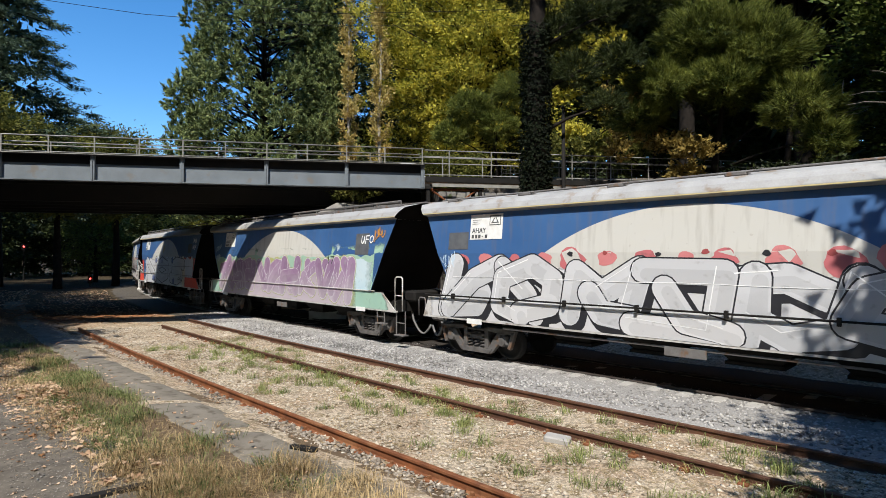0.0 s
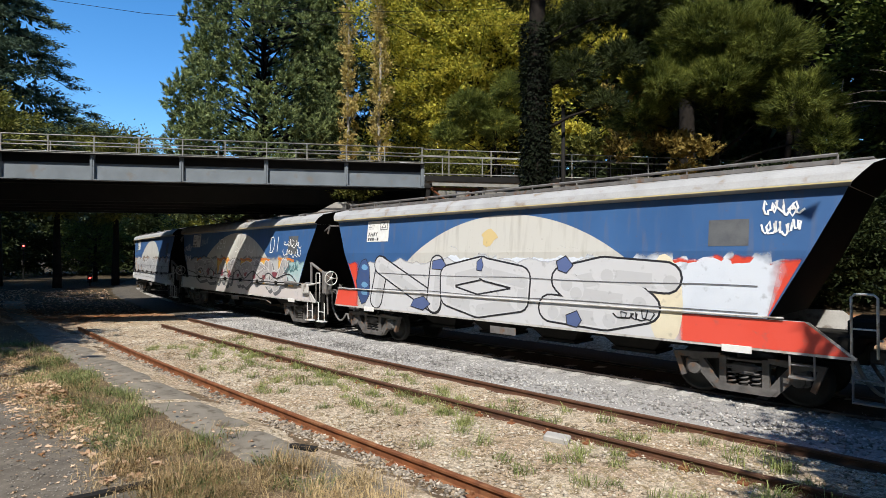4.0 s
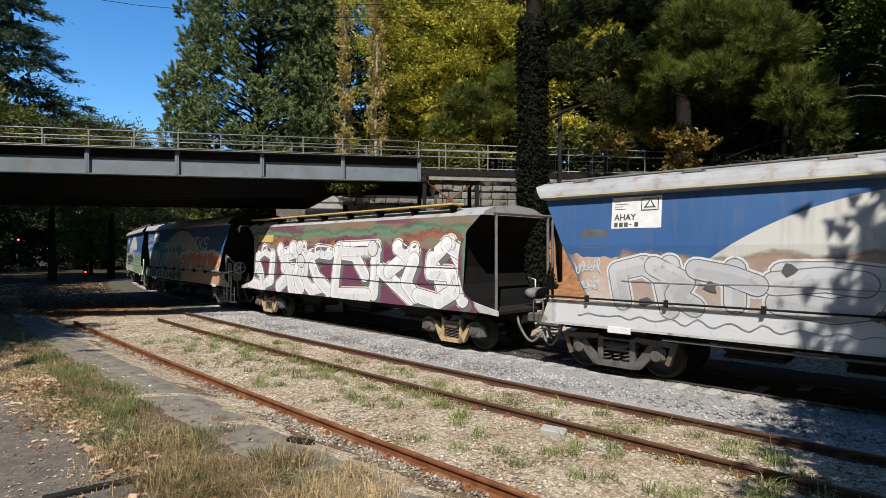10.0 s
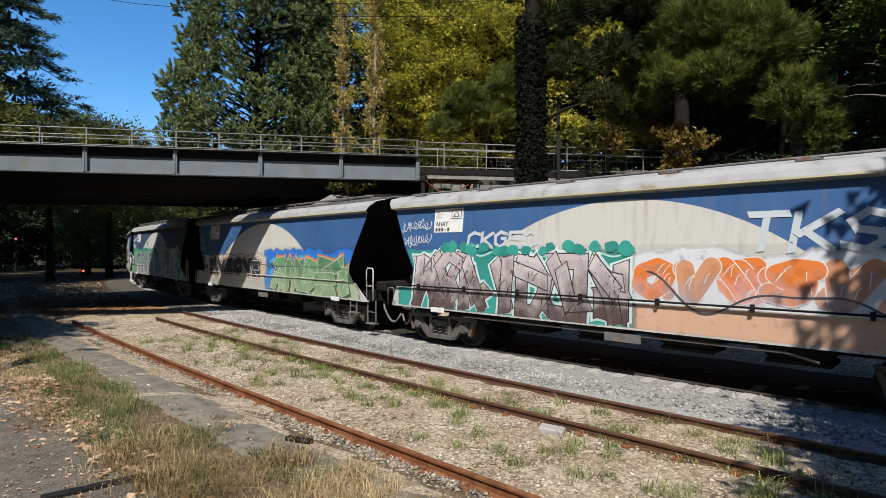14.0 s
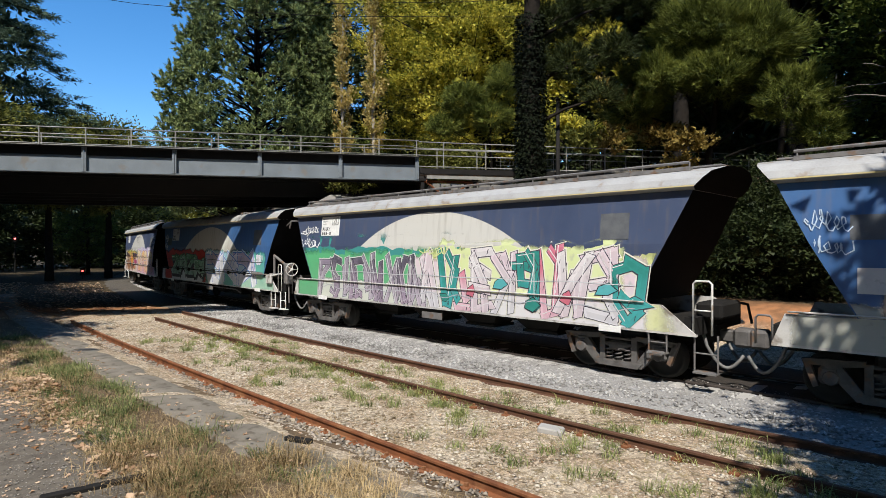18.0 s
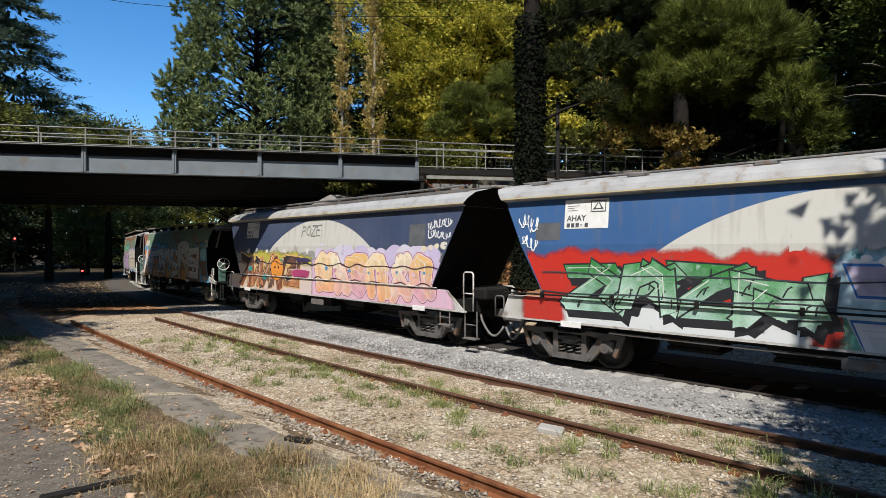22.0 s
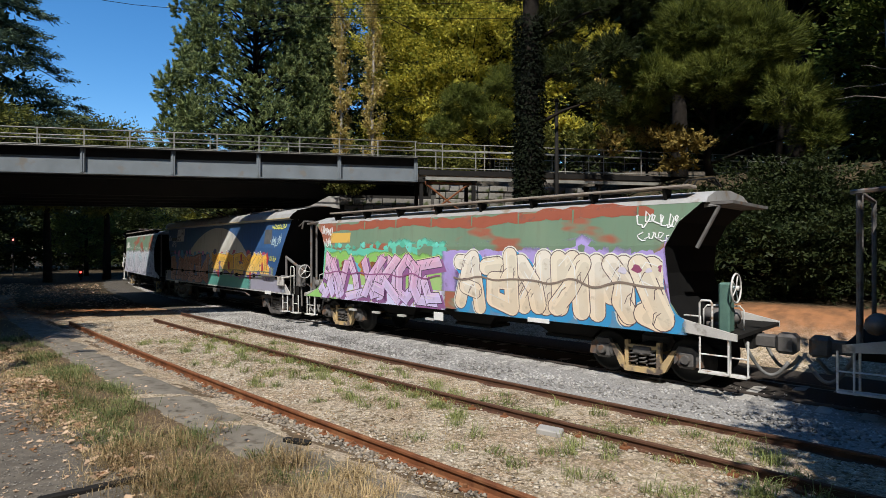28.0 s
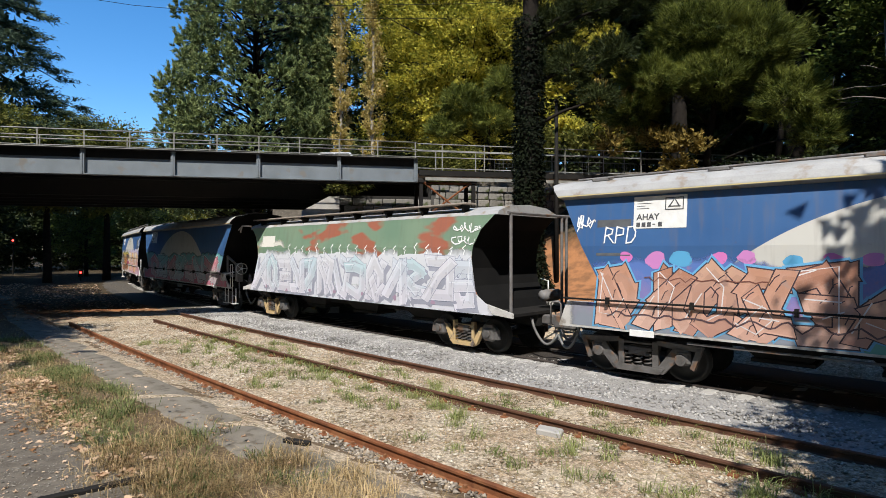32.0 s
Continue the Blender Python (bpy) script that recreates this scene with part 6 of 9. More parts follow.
def paint_3(w):
    wash(w, 13, -6.9, 6.9, 1.04, 2.05, ((0.56, 0.54, 0.53), (0.55, 0.50, 0.48)), soft=0.1)
    wash(w, 131, -6.4, 5.2, 1.6, 2.50, ((0.46, 0.46, 0.46), GREYS), 0.0014, 0.16)
    for k, (a, b) in enumerate(((-4.7, -4.1), (-2.0, -0.5), (0.7, 1.9), (2.7, 3.6), (4.3, 5.6))):
        wash(w, 132 + k, a, b, 1.5, 2.50, (MUSTARD, (0.66, 0.36, 0.10)), 0.0018, 0.05, 0.12, 0.6)
        wave(w, 140 + k, a, b, 2.50, 0.05, 0.9, (0.62, 0.20, 0.05), 0.10, 0.0026)
    piece(w, "CSVAOKA", 14, -4.9, 4.9, 1.35, 2.50, (((0.40, 0.38, 0.38), (0.52, 0.49, 0.48)), ((0.36, 0.34, 0.35), (0.54, 0.50, 0.49))), (0.66, 0.65, 0.64), 0.34, 0.03, None, 0, (0.14, 0.14, 0.15), (0.16, 0.15, 0.15), True, 0.08, 0.05, 1.02, ink=(0.20, 0.05, 0.06))
    row_of_blots(w, 145, -3.6, 4.4, 1.85, 0.13, ((0.22, 0.05, 0.07), (0.30, 0.08, 0.09)), 9, 0.0132, 0.3)
    wash(w, 16, 4.8, 6.6, 1.6, 2.4, ((0.34, 0.50, 0.50), GREYS), 0.0022)
    scrawl(w, 17, 4.9, 6.0, 2.0, 2.4, (0.08, 0.20, 0.22), 4, 0.04)
    wave(w, 15, -6.4, 5.8, 1.86, 0.17, 1.55, BLACK, 0.045)
    words(w, "JEH", -2.05, 3.0, 0.42, WHITE, 0.04, 0.62, 0.2)
    words(w, "DI", 3.6, 2.8, 0.60, WHITE, 0.035, 0.6, 0.0)
    scrawl(w, 18, -6.7, -5.5, 2.35, 3.3, WHITE, 5, 0.028)
    scrawl(w, 19, -4.3, -3.2, 3.1, 3.6, (0.30, 0.36, 0.46), 4, 0.03)
    scrawl(w, 20, 0.0, 2.2, 2.75, 3.2, WHITE, 3, 0.018)
    scrawl(w, 21, 4.7, 6.2, 2.6, 3.3, WHITE, 4, 0.03)


def paint_4(w):
    wash(w, 21, -6.9, 6.9, 1.04, 1.95, ((0.60, 0.58, 0.56), GREYS), soft=0.08)
    wash(w, 210, -5.4, 6.3, 1.6, 2.50, ((0.34, 0.24, 0.18), (0.46, 0.38, 0.34)), 0.0014, 0.12)
    wash(w, 211, -6.6, -4.6, 1.5, 2.7, ((0.50, 0.34, 0.24), (0.56, 0.50, 0.46)), 0.0013, 0.2, 0.7)
    piece(w, "UICUSOOM", 22, -5.2, 6.0, 1.42, 2.52, (((0.56, 0.56, 0.56), (0.40, 0.39, 0.39)), ((0.48, 0.48, 0.49), (0.54, 0.53, 0.52))), (0.16, 0.15, 0.16), 0.40, 0.020, (0.66, 0.66, 0.66), 0.04, soft=True, wild=0.07, lean=0.05, over=1.08, ink=(0.45, 0.45, 0.48))
    wave(w, 23, -6.2, 6.2, 1.28, 0.06, 0.55, (0.30, 0.30, 0.32), 0.018)
    for k in range(9):
        blot(w, 232 + k, -4.7 + 1.25 * k, 1.62 + 0.35 * (k % 3), 0.13, 0.10, (0.10, 0.09, 0.09), 0.0132, 7, 0.35)
    wave(w, 231, -5.2, 6.0, 2.02, 0.015, 4.0, (0.22, 0.22, 0.24), 0.020)
    scrawl(w, 24, -6.4, -5.6, 1.7, 2.5, (0.55, 0.62, 0.66), 4)
    scrawl(w, 241, 5.7, 6.4, 2.3, 2.85, WHITE, 3, 0.04)
    patch(w, -6.15, -5.55, 2.7, 3.1, GREYPATCH)


def paint_5(w):
    wash(w, 250, -6.6, 6.6, 1.6, 3.28, ((0.12, 0.24, 0.15), (0.20, 0.22, 0.14)), 0.0008, 0.12, 0.2, 1.0)
    wash(w, 25, -6.6, 6.6, 1.04, 2.84, (PURPLE, (0.15, 0.05, 0.09)), 0.0014, 0.14)
    for k, (a, b) in enumerate(((-4.6, -2.0), (-0.6, 1.0), (3.4, 6.0))):
        wash(w, 251 + k, a, b, 2.4, 3.02, ((0.33, 0.12, 0.07), PURPLE), 0.0012, 0.14, 0.5)
    piece(w, "GRCEKS", 26, -6.25, 6.25, 1.0, 2.98, ((WHITE, (0.76, 0.74, 0.74)), ((0.84, 0.82, 0.80), (0.74, 0.72, 0.72))), (0.12, 0.12, 0.12), 0.46, 0.018, (0.72, 0.66, 0.54), 0.04, (0.17, 0.17, 0.17), None, True, 0.06, 0.16, 1.0, ink=(0.16, 0.16, 0.16))
    for k, (x, z) in enumerate(((-2.3, 2.75), (-2.2, 2.25), (2.1, 2.7))):
        blot(w, 255 + k, x, z, 0.24, 0.24, (0.70, 0.68, 0.66), 0.0132, 16, 0.05, (0.06, 0.05, 0.05))
    for k, z in ((258, 2.18), (259, 1.70)):
        wave(w, k, -6.0, 6.0, z, 0.02, 4.5, (0.05, 0.05, 0.055), 0.03)
    patch(w, -5.6, -4.4, 2.97, 3.24, spray((0.62, 0.42, 0.12)), 0.0020)


def paint_6(w):
    wash(w, 29, 0.2, 7.0, 1.04, 2.25, ((0.62, 0.44, 0.36), (0.60, 0.36, 0.24)), 0.0012, 0.08)
    wash(w, 291, 0.2, 6.2, 1.6, 2.58, ((0.66, 0.68, 0.70), (0.60, 0.60, 0.62)), 0.0015, 0.10)
    wash(w, 30, -6.9, 0.4, 1.04, 2.68, (TEAL, (0.04, 0.30, 0.26)), 0.0012, 0.12)
    words(w, "CKGEO", -4.15, 2.70, 0.36, (0.50, 0.53, 0.55), 0.085, 0.98)
    words(w, "TKS", 2.45, 2.64, 0.62, (0.50, 0.54, 0.56), 0.12, 0.92, 0.12)
    row_of_blots(w, 35, -5.2, 0.3, 2.66, 0.13, (TEAL, (0.04, 0.32, 0.26)), 16, 0.0150, 0.15)
    wave(w, 351, -5.9, 0.2, 2.54, 0.07, 0.9, (0.45, 0.66, 0.64), 0.04, 0.0022)
    piece(w, "MSNIDER", 27, -6.2, 0.2, 1.0, 2.55, (((0.62, 0.55, 0.55), (0.10, 0.065, 0.06)), ((0.56, 0.48, 0.48), (0.12, 0.08, 0.08))), (0.03, 0.025, 0.025), 0.33, 0.026, (0.62, 0.74, 0.74), 0.06, None, None, False, 0.06, 0.04, 1.06, ink=(0.05, 0.04, 0.04))
    piece(w, "OADSAEA", 28, 0.3, 6.0, 1.62, 2.52, ((ORANGE, (0.42, 0.36, 0.38)), ((0.62, 0.28, 0.14), (0.40, 0.34, 0.36)), (ORANGE, (0.62, 0.44, 0.46))), (0.70, 0.66, 0.66), 0.36, 0.020, None, 0, None, None, True, 0.08, 0.12, 1.1, ink=(0.70, 0.66, 0.66))
    wave(w, 31, 0.6, 5.9, 1.78, 0.34, 2.6, (0.07, 0.07, 0.08), 0.032)
    scrawl(w, 34, -6.8, -5.5, 2.7, 3.5, (0.55, 0.57, 0.62), 5, 0.03)
    scrawl(w, 36, 6.1, 6.9, 1.1, 1.5, (0.50, 0.62, 0.58), 3, 0.03)
    patch(w, 5.05, 5.7, 2.84, 3.38, GREYPATCH, 0.0055)
    scrawl(w, 37, 5.1, 5.65, 2.9, 3.35, (0.30, 0.30, 0.29), 3, 0.03)


def paint_7(w):
    wash(w, 35, -6.9, 0.5, 1.04, 1.75, ((0.50, 0.49, 0.44), (0.42, 0.42, 0.36)), soft=0.08)
    wash(w, 351, -5.7, 0.5, 1.6, 2.36, ((0.56, 0.52, 0.46), (0.50, 0.30, 0.20)), 0.0014, 0.10)
    wash(w, 36, 0.2, 6.9, 1.04, 2.58, ((0.03, 0.17, 0.60), (0.05, 0.30, 0.66)), 0.0012, 0.10)
    wash(w, 361, 0.5, 6.6, 1.04, 2.3, ((0.08, 0.38, 0.72), (0.05, 0.26, 0.66)), 0.0015, 0.12, 0.5)
    wash(w, 362, 1.0, 6.9, 1.04, 1.55, ((0.34, 0.42, 0.28), (0.38, 0.44, 0.30)), 0.0018, 0.04)
    piece(w, "DVEONA", 37, -5.3, -0.1, 1.5, 2.30, ((BLACK, (0.035, 0.035, 0.035)),), (0.72, 0.71, 0.70), 0.36, 0.026, (0.45, 0.20, 0.10), 0.04, None, None, False, 0.06, 0.04, 1.05)
    piece(w, "ANSEA", 38, 1.0, 6.6, 1.06, 2.36, ((GREEN, (0.30, 0.40, 0.24)), ((0.08, 0.20, 0.11), (0.26, 0.36, 0.20))), (0.56, 0.62, 0.50), 0.36, 0.022, (0.68, 0.20, 0.05), 0.06, (0.07, 0.13, 0.08), None, False, 0.07, 0.20, 1.1, ink=(0.60, 0.66, 0.54))
    wave(w, 39, -5.3, 5.9, 2.0, 0.02, 3.6, (0.10, 0.12, 0.10), 0.02)
    for k in range(5):
        wave(w, 391 + k, -5.0 + 1.05 * k, -4.2 + 1.05 * k, 1.28 + 0.04 * (k % 2), 0.10, 0.5, (0.34, 0.34, 0.33), 0.02)
    scrawl(w, 396, 0.6, 1.4, 1.75, 2.2, (0.02, 0.08, 0.20), 3, 0.03)
    patch(w, -5.95, -5.45, 1.95, 2.36, spray(PALE), 0.004)
    patch(w, -6.05, -5.6, 2.8, 3.2, GREYPATCH)
    scrawl(w, 397, -6.7, -6.0, 2.5, 3.3, (0.45, 0.55, 0.66), 4, 0.02)


def paint_8(w):
    wash(w, 390, -6.6, 1.4, 1.6, 2.86, ((0.05, 0.26, 0.24), (0.04, 0.24, 0.20)), 0.0009, 0.22, 0.6)
    wash(w, 39, -6.9, 0.8, 1.04, 2.52, ((0.10, 0.40, 0.18), (0.12, 0.36, 0.18)), 0.0012, 0.18)
    wash(w, 40, -0.6, 6.9, 1.04, 2.62, ((0.56, 0.60, 0.24), (0.60, 0.60, 0.36)), 0.0015, 0.2, 0.8)
    wash(w, 401, -0.8, 6.3, 1.04, 2.35, ((0.64, 0.52, 0.56), (0.62, 0.60, 0.60)), 0.0018, 0.1)
    wash(w, 402, -5.6, 0.0, 1.04, 1.6, ((0.60, 0.60, 0.58), (0.56, 0.58, 0.50)), 0.0018, 0.08)
    piece(w, "LSIEKUNDM", 41, -5.4, -0.2, 1.04, 2.42, (((0.26, 0.22, 0.28), (0.46, 0.40, 0.46)), ((0.10, 0.09, 0.12), (0.36, 0.28, 0.36))), (0.04, 0.04, 0.05), 0.26, 0.022, (0.62, 0.64, 0.60), 0.03, None, (0.66, 0.66, 0.66), False, 0.08, 0.05, 1.15, ink=(0.66, 0.60, 0.66))
    piece(w, "VATEKRAWEO", 42, -0.3, 6.15, 1.05, 2.62, (((0.68, 0.56, 0.60), (0.60, 0.58, 0.60)), (TEAL, (0.06, 0.36, 0.36)), ((0.62, 0.18, 0.26), (0.66, 0.44, 0.50)), ((0.70, 0.66, 0.66), (0.60, 0.50, 0.54))), (0.05, 0.04, 0.06), 0.28, 0.020, (0.72, 0.70, 0.60), 0.03, None, (0.74, 0.72, 0.72), False, 0.10, 0.02, 1.25, ink=(0.08, 0.06, 0.08))
    for k in range(6):
        blot(w, 420 + k, 0.6 + 0.95 * k, 1.35 + 0.22 * (k % 3), 0.20, 0.14, (TEAL, (0.60, 0.16, 0.22), (0.10, 0.42, 0.44))[k % 3], 0.0132, 5, 0.3, BLACK)
    wave(w, 44, -5.2, 6.0, 1.92, 0.02, 2.5, (0.60, 0.60, 0.62), 0.018)
    wave(w, 45, -5.2, 6.0, 1.40, 0.05, 1.2, (0.50, 0.50, 0.54), 0.02)
    wash(w, 46, 0.3, 5.8, 2.4, 2.74, ((0.62, 0.68, 0.34), (0.66, 0.70, 0.44)), 0.0020, 0.10)
    scrawl(w, 43, -6.7, -5.5, 2.65, 3.5, WHITE, 4, 0.035)
    scrawl(w, 47, -0.4, 0.7, 2.45, 2.75, (0.62, 0.68, 0.30), 4, 0.03)
    patch(w, 5.2, 5.85, 2.85, 3.4, GREYPATCH, 0.0055)


def paint_9(w):
    wash(w, 44, -6.6, -0.2, 1.04, 2.52, ((0.52, 0.028, 0.016), (0.44, 0.03, 0.02)), soft=0.12)
    wash(w, 441, -5.5, -0.7, 1.04, 1.52, ((0.66, 0.68, 0.66), (0.62, 0.64, 0.64)), 0.0024, 0.03)
    wash(w, 45, -0.5, 6.2, 1.04, 2.42, ((0.10, 0.36, 0.32), (0.14, 0.42, 0.34)), soft=0.14)
    wash(w, 451, -0.5, 4.4, 1.6, 2.50, ((0.34, 0.56, 0.66), (0.50, 0.62, 0.66)), 0.0015, 0.14)
    wash(w, 452, 3.6, 6.9, 1.04, 1.55, ((0.14, 0.42, 0.32), MINT), 0.0015, 0.04)
    piece(w, "ZUEM", 46, -5.4, -0.6, 1.30, 2.36, (((0.04, 0.22, 0.05), (0.44, 0.64, 0.55)), ((0.07, 0.28, 0.09), (0.50, 0.68, 0.58))), BLACK, 0.30, 0.034, None, 0, BLACK, (0.62, 0.68, 0.60), False, 0.08, 0.05, 1.1, ink=BLACK)
    piece(w, "ENK", 47, -0.2, 5.2, 1.02, 2.46, (((0.46, 0.38, 0.52), (0.72, 0.72, 0.74)), ((0.66, 0.66, 0.72), (0.70, 0.70, 0.72))), (0.03, 0.17, 0.50), 0.46, 0.045, (0.66, 0.72, 0.74), 0.04, None, (0.74, 0.74, 0.76), False, 0.05, -0.12, 1.05, ink=(0.40, 0.34, 0.46))
    for k, z in ((49, 2.12), (50, 1.70)):
        wave(w, k, -6.0, 5.9, z, 0.025, 3.0, (0.04, 0.05, 0.06), 0.028)
    for k in range(4):
        blot(w, 480 + k, 5.45 + 0.16 * (k % 2), 2.12 + 0.18 * (k // 2), 0.13, 0.13, (0.66, 0.66, 0.74), 0.0132, 12, 0.1)
    scrawl(w, 48, 5.2, 5.9, 2.0, 2.5, WHITE, 3, 0.022)
    scrawl(w, 49, -6.7, -6.1, 2.6, 3.5, WHITE, 3, 0.03)
    row_of_blots(w, 485, -0.3, 0.3, 2.45, 0.07, (WHITE,), 3, 0.004)
    patch(w, -6.2, -5.55, 2.85, 3.25, GREYPATCH)
    patch(w, 4.96, 5.68, 2.82, 3.42, GREYPATCH, 0.0055)


def paint_10(w):
    wash(w, 500, -6.6, 6.6, 1.6, 2.66, ((0.30, 0.30, 0.28), (0.40, 0.38, 0.36)), 0.0008, 0.2, 0.5)
    wash(w, 50, -6.9, 0.2, 1.04, 2.02, ((0.62, 0.52, 0.40), (0.62, 0.50, 0.46)), 0.0012, 0.12)
    wash(w, 501, -5.6, -0.2, 1.6, 2.48, ((0.46, 0.42, 0.07), (0.52, 0.44, 0.14)), 0.0011, 0.16)
    wash(w, 51, -0.3, 6.9, 1.04, 2.35, ((0.56, 0.44, 0.60), (0.66, 0.42, 0.52)), 0.0014, 0.06)
    row_of_blots(w, 510, 0.1, 6.2, 2.45, 0.30, ((0.60, 0.54, 0.68), (0.54, 0.46, 0.64), (0.62, 0.58, 0.66)), 11, 0.0018, 0.06)
    piece(w, "LWNAE", 52, -5.9, -1.2, 1.16, 2.36, (((0.035, 0.03, 0.035), (0.30, 0.10, 0.05)), ((0.05, 0.035, 0.04), (0.60, 0.24, 0.10)), ((0.64, 0.30, 0.12), (0.10, 0.06, 0.06))), (0.03, 0.025, 0.03), 0.24, 0.022, (0.70, 0.42, 0.16), 0.05, None, (0.70, 0.62, 0.46), False, 0.10, 0.05, 1.1)
    for k in range(7):
        blot(w, 526 + k, -5.6 + 0.62 * k, 1.55 + 0.30 * (k % 3), 0.20, 0.11, ((0.03, 0.03, 0.04), (0.05, 0.28, 0.28))[k % 2], 0.0131, 6, 0.35)
    blot(w, 520, -2.75, 1.86, 0.48, 0.40, (0.78, 0.30, 0.05), 0.0132, 20, 0.04, (0.22, 0.06, 0.02))
    for k, x in enumerate((-2.9, -2.62)):
        blot(w, 521 + k, x, 1.95, 0.07, 0.06, (0.10, 0.04, 0.02), 0.0142, 5, 0.1)
    blot(w, 523, -1.0, 1.74, 0.66, 0.20, (0.42, 0.06, 0.16), 0.0132, 9, 0.16, (0.70, 0.56, 0.62))
    blot(w, 524, -0.85, 2.25, 0.5, 0.10, (0.05, 0.04, 0.10), 0.0132, 9, 0.2)
    piece(w, "GYSUYO", 53, 0.1, 6.0, 1.10, 2.52, (((0.80, 0.62, 0.36), (0.78, 0.38, 0.20)), ((0.80, 0.70, 0.50), (0.76, 0.42, 0.34)), ((0.76, 0.48, 0.18), (0.68, 0.36, 0.44))), (0.74, 0.70, 0.72), 0.40, 0.020, (0.34, 0.06, 0.12), 0.025, None, (0.80, 0.74, 0.66), True, 0.08, -0.08, 1.12, ink=(0.74, 0.60, 0.66))
    row_of_blots(w, 530, 0.6, 5.8, 1.95, 0.06, ((0.10, 0.30, 0.52), (0.60, 0.30, 0.36), (0.74, 0.50, 0.56)), 13, 0.0132, 0.1)
    for k, (z, a) in enumerate(((2.12, 0.05), (1.62, 0.06))):
        wave(w, 54 + k, -6.2 + 3.2 * k, 6.6, z, a, 1.1, (0.05, 0.03, 0.04), 0.034)
    row_of_blots(w, 540, -5.6, -0.2, 2.62, 0.10, ((0.66, 0.62, 0.58), (0.40, 0.38, 0.36)), 7, 0.003, 0.3)
    row_of_blots(w, 541, 5.5, 6.7, 2.7, 0.10, ((0.70, 0.62, 0.44), (0.66, 0.60, 0.50)), 4, 0.003, 0.08)
    scrawl(w, 55, 5.75, 6.75, 2.9, 3.5, (0.72, 0.72, 0.72), 5, 0.032)
    words(w, "POZE", -0.95, 3.12, 0.36, (0.22, 0.21, 0.21), 0.028, 0.7, 0.15)
    patch(w, 4.98, 5.65, 2.74, 3.35, GREYPATCH, 0.0055)


def paint_11(w):
    wash(w, 570, -6.2, 6.2, 1.6, 2.86, ((0.12, 0.34, 0.60), (0.18, 0.44, 0.62)), 0.0010, 0.12, 0.2)
    wash(w, 571, 4.4, 6.3, 1.04, 2.5, ((0.12, 0.44, 0.56), (0.10, 0.34, 0.60)), 0.0013, 0.1)
    wash(w, 57, -5.9, 4.9, 1.04, 2.58, ((0.76, 0.24, 0.04), (0.30, 0.13, 0.07)), 0.0016, 0.05)
    wash(w, 572, -6.2, 4.9, 1.04, 1.36, ((0.76, 0.38, 0.08), (0.72, 0.32, 0.06)), 0.0020, 0.04)
    row_of_blots(w, 573, -5.6, 4.6, 2.72, 0.17, ((0.14, 0.40, 0.62), (0.40, 0.62, 0.68), (0.10, 0.28, 0.56)), 12, 0.0024, 0.2)
    row_of_blots(w, 574, -5.0, 4.4, 2.42, 0.20, ((0.78, 0.24, 0.04), (0.30, 0.60, 0.64), (0.74, 0.28, 0.06)), 10, 0.0028, 0.25)
    piece(w, "WLUNRME", 58, -5.8, 4.6, 1.12, 2.62, (((0.78, 0.76, 0.73), (0.74, 0.66, 0.58)), ((0.76, 0.74, 0.72), (0.60, 0.40, 0.26))), (0.10, 0.06, 0.05), 0.34, 0.022, None, 0, (0.22, 0.09, 0.05), None, False, 0.09, 0.14, 1.1, 0.0034, (0.32, 0.14, 0.08))
    row_of_blots(w, 575, -5.2, 1.6, 1.62, 0.15, ((0.78, 0.26, 0.05), (0.14, 0.42, 0.62), (0.28, 0.12, 0.07)), 11, 0.0132, 0.35, (0.12, 0.06, 0.04))
    row_of_blots(w, 576, -4.9, 1.2, 2.16, 0.11, ((0.20, 0.50, 0.62), (0.72, 0.30, 0.10)), 8, 0.0134, 0.3)
    blot(w, 59, 2.2, 2.72, 1.0, 0.34, (0.74, 0.73, 0.71), 0.0132, 20, 0.06, (0.12, 0.07, 0.05))
    blot(w, 591, 3.6, 1.98, 0.85, 0.26, (0.74, 0.72, 0.70), 0.0132, 18, 0.05, (0.12, 0.07, 0.05))
    scrawl(w, 592, 3.0, 4.3, 1.85, 2.12, (0.10, 0.08, 0.08), 5, 0.03)
    blot(w, 593, 5.5, 2.38, 0.52, 0.30, (0.34, 0.66, 0.72), 0.0132, 18, 0.04, (0.05, 0.12, 0.25))
    for k in range(3):
        blot(w, 594 + k, 5.35 + 0.1 * k, 1.95 - 0.22 * k, 0.48, 0.13, (0.24, 0.12, 0.06), 0.0132 + 0.0003 * k, 10, 0.12, (0.06, 0.03, 0.02))
    blot(w, 598, 5.7, 1.22, 0.30, 0.12, (0.66, 0.46, 0.30), 0.0132, 12, 0.1)
    patch(w, -5.6, -4.8, 2.85, 3.18, spray((0.62, 0.58, 0.46)), 0.003)
    patch(w, 5.55, 6.0, 2.72, 3.06, spray((0.60, 0.60, 0.50)), 0.003)
    scrawl(w, 599, 5.6, 5.95, 2.78, 3.0, (0.12, 0.20, 0.16), 2, 0.03)


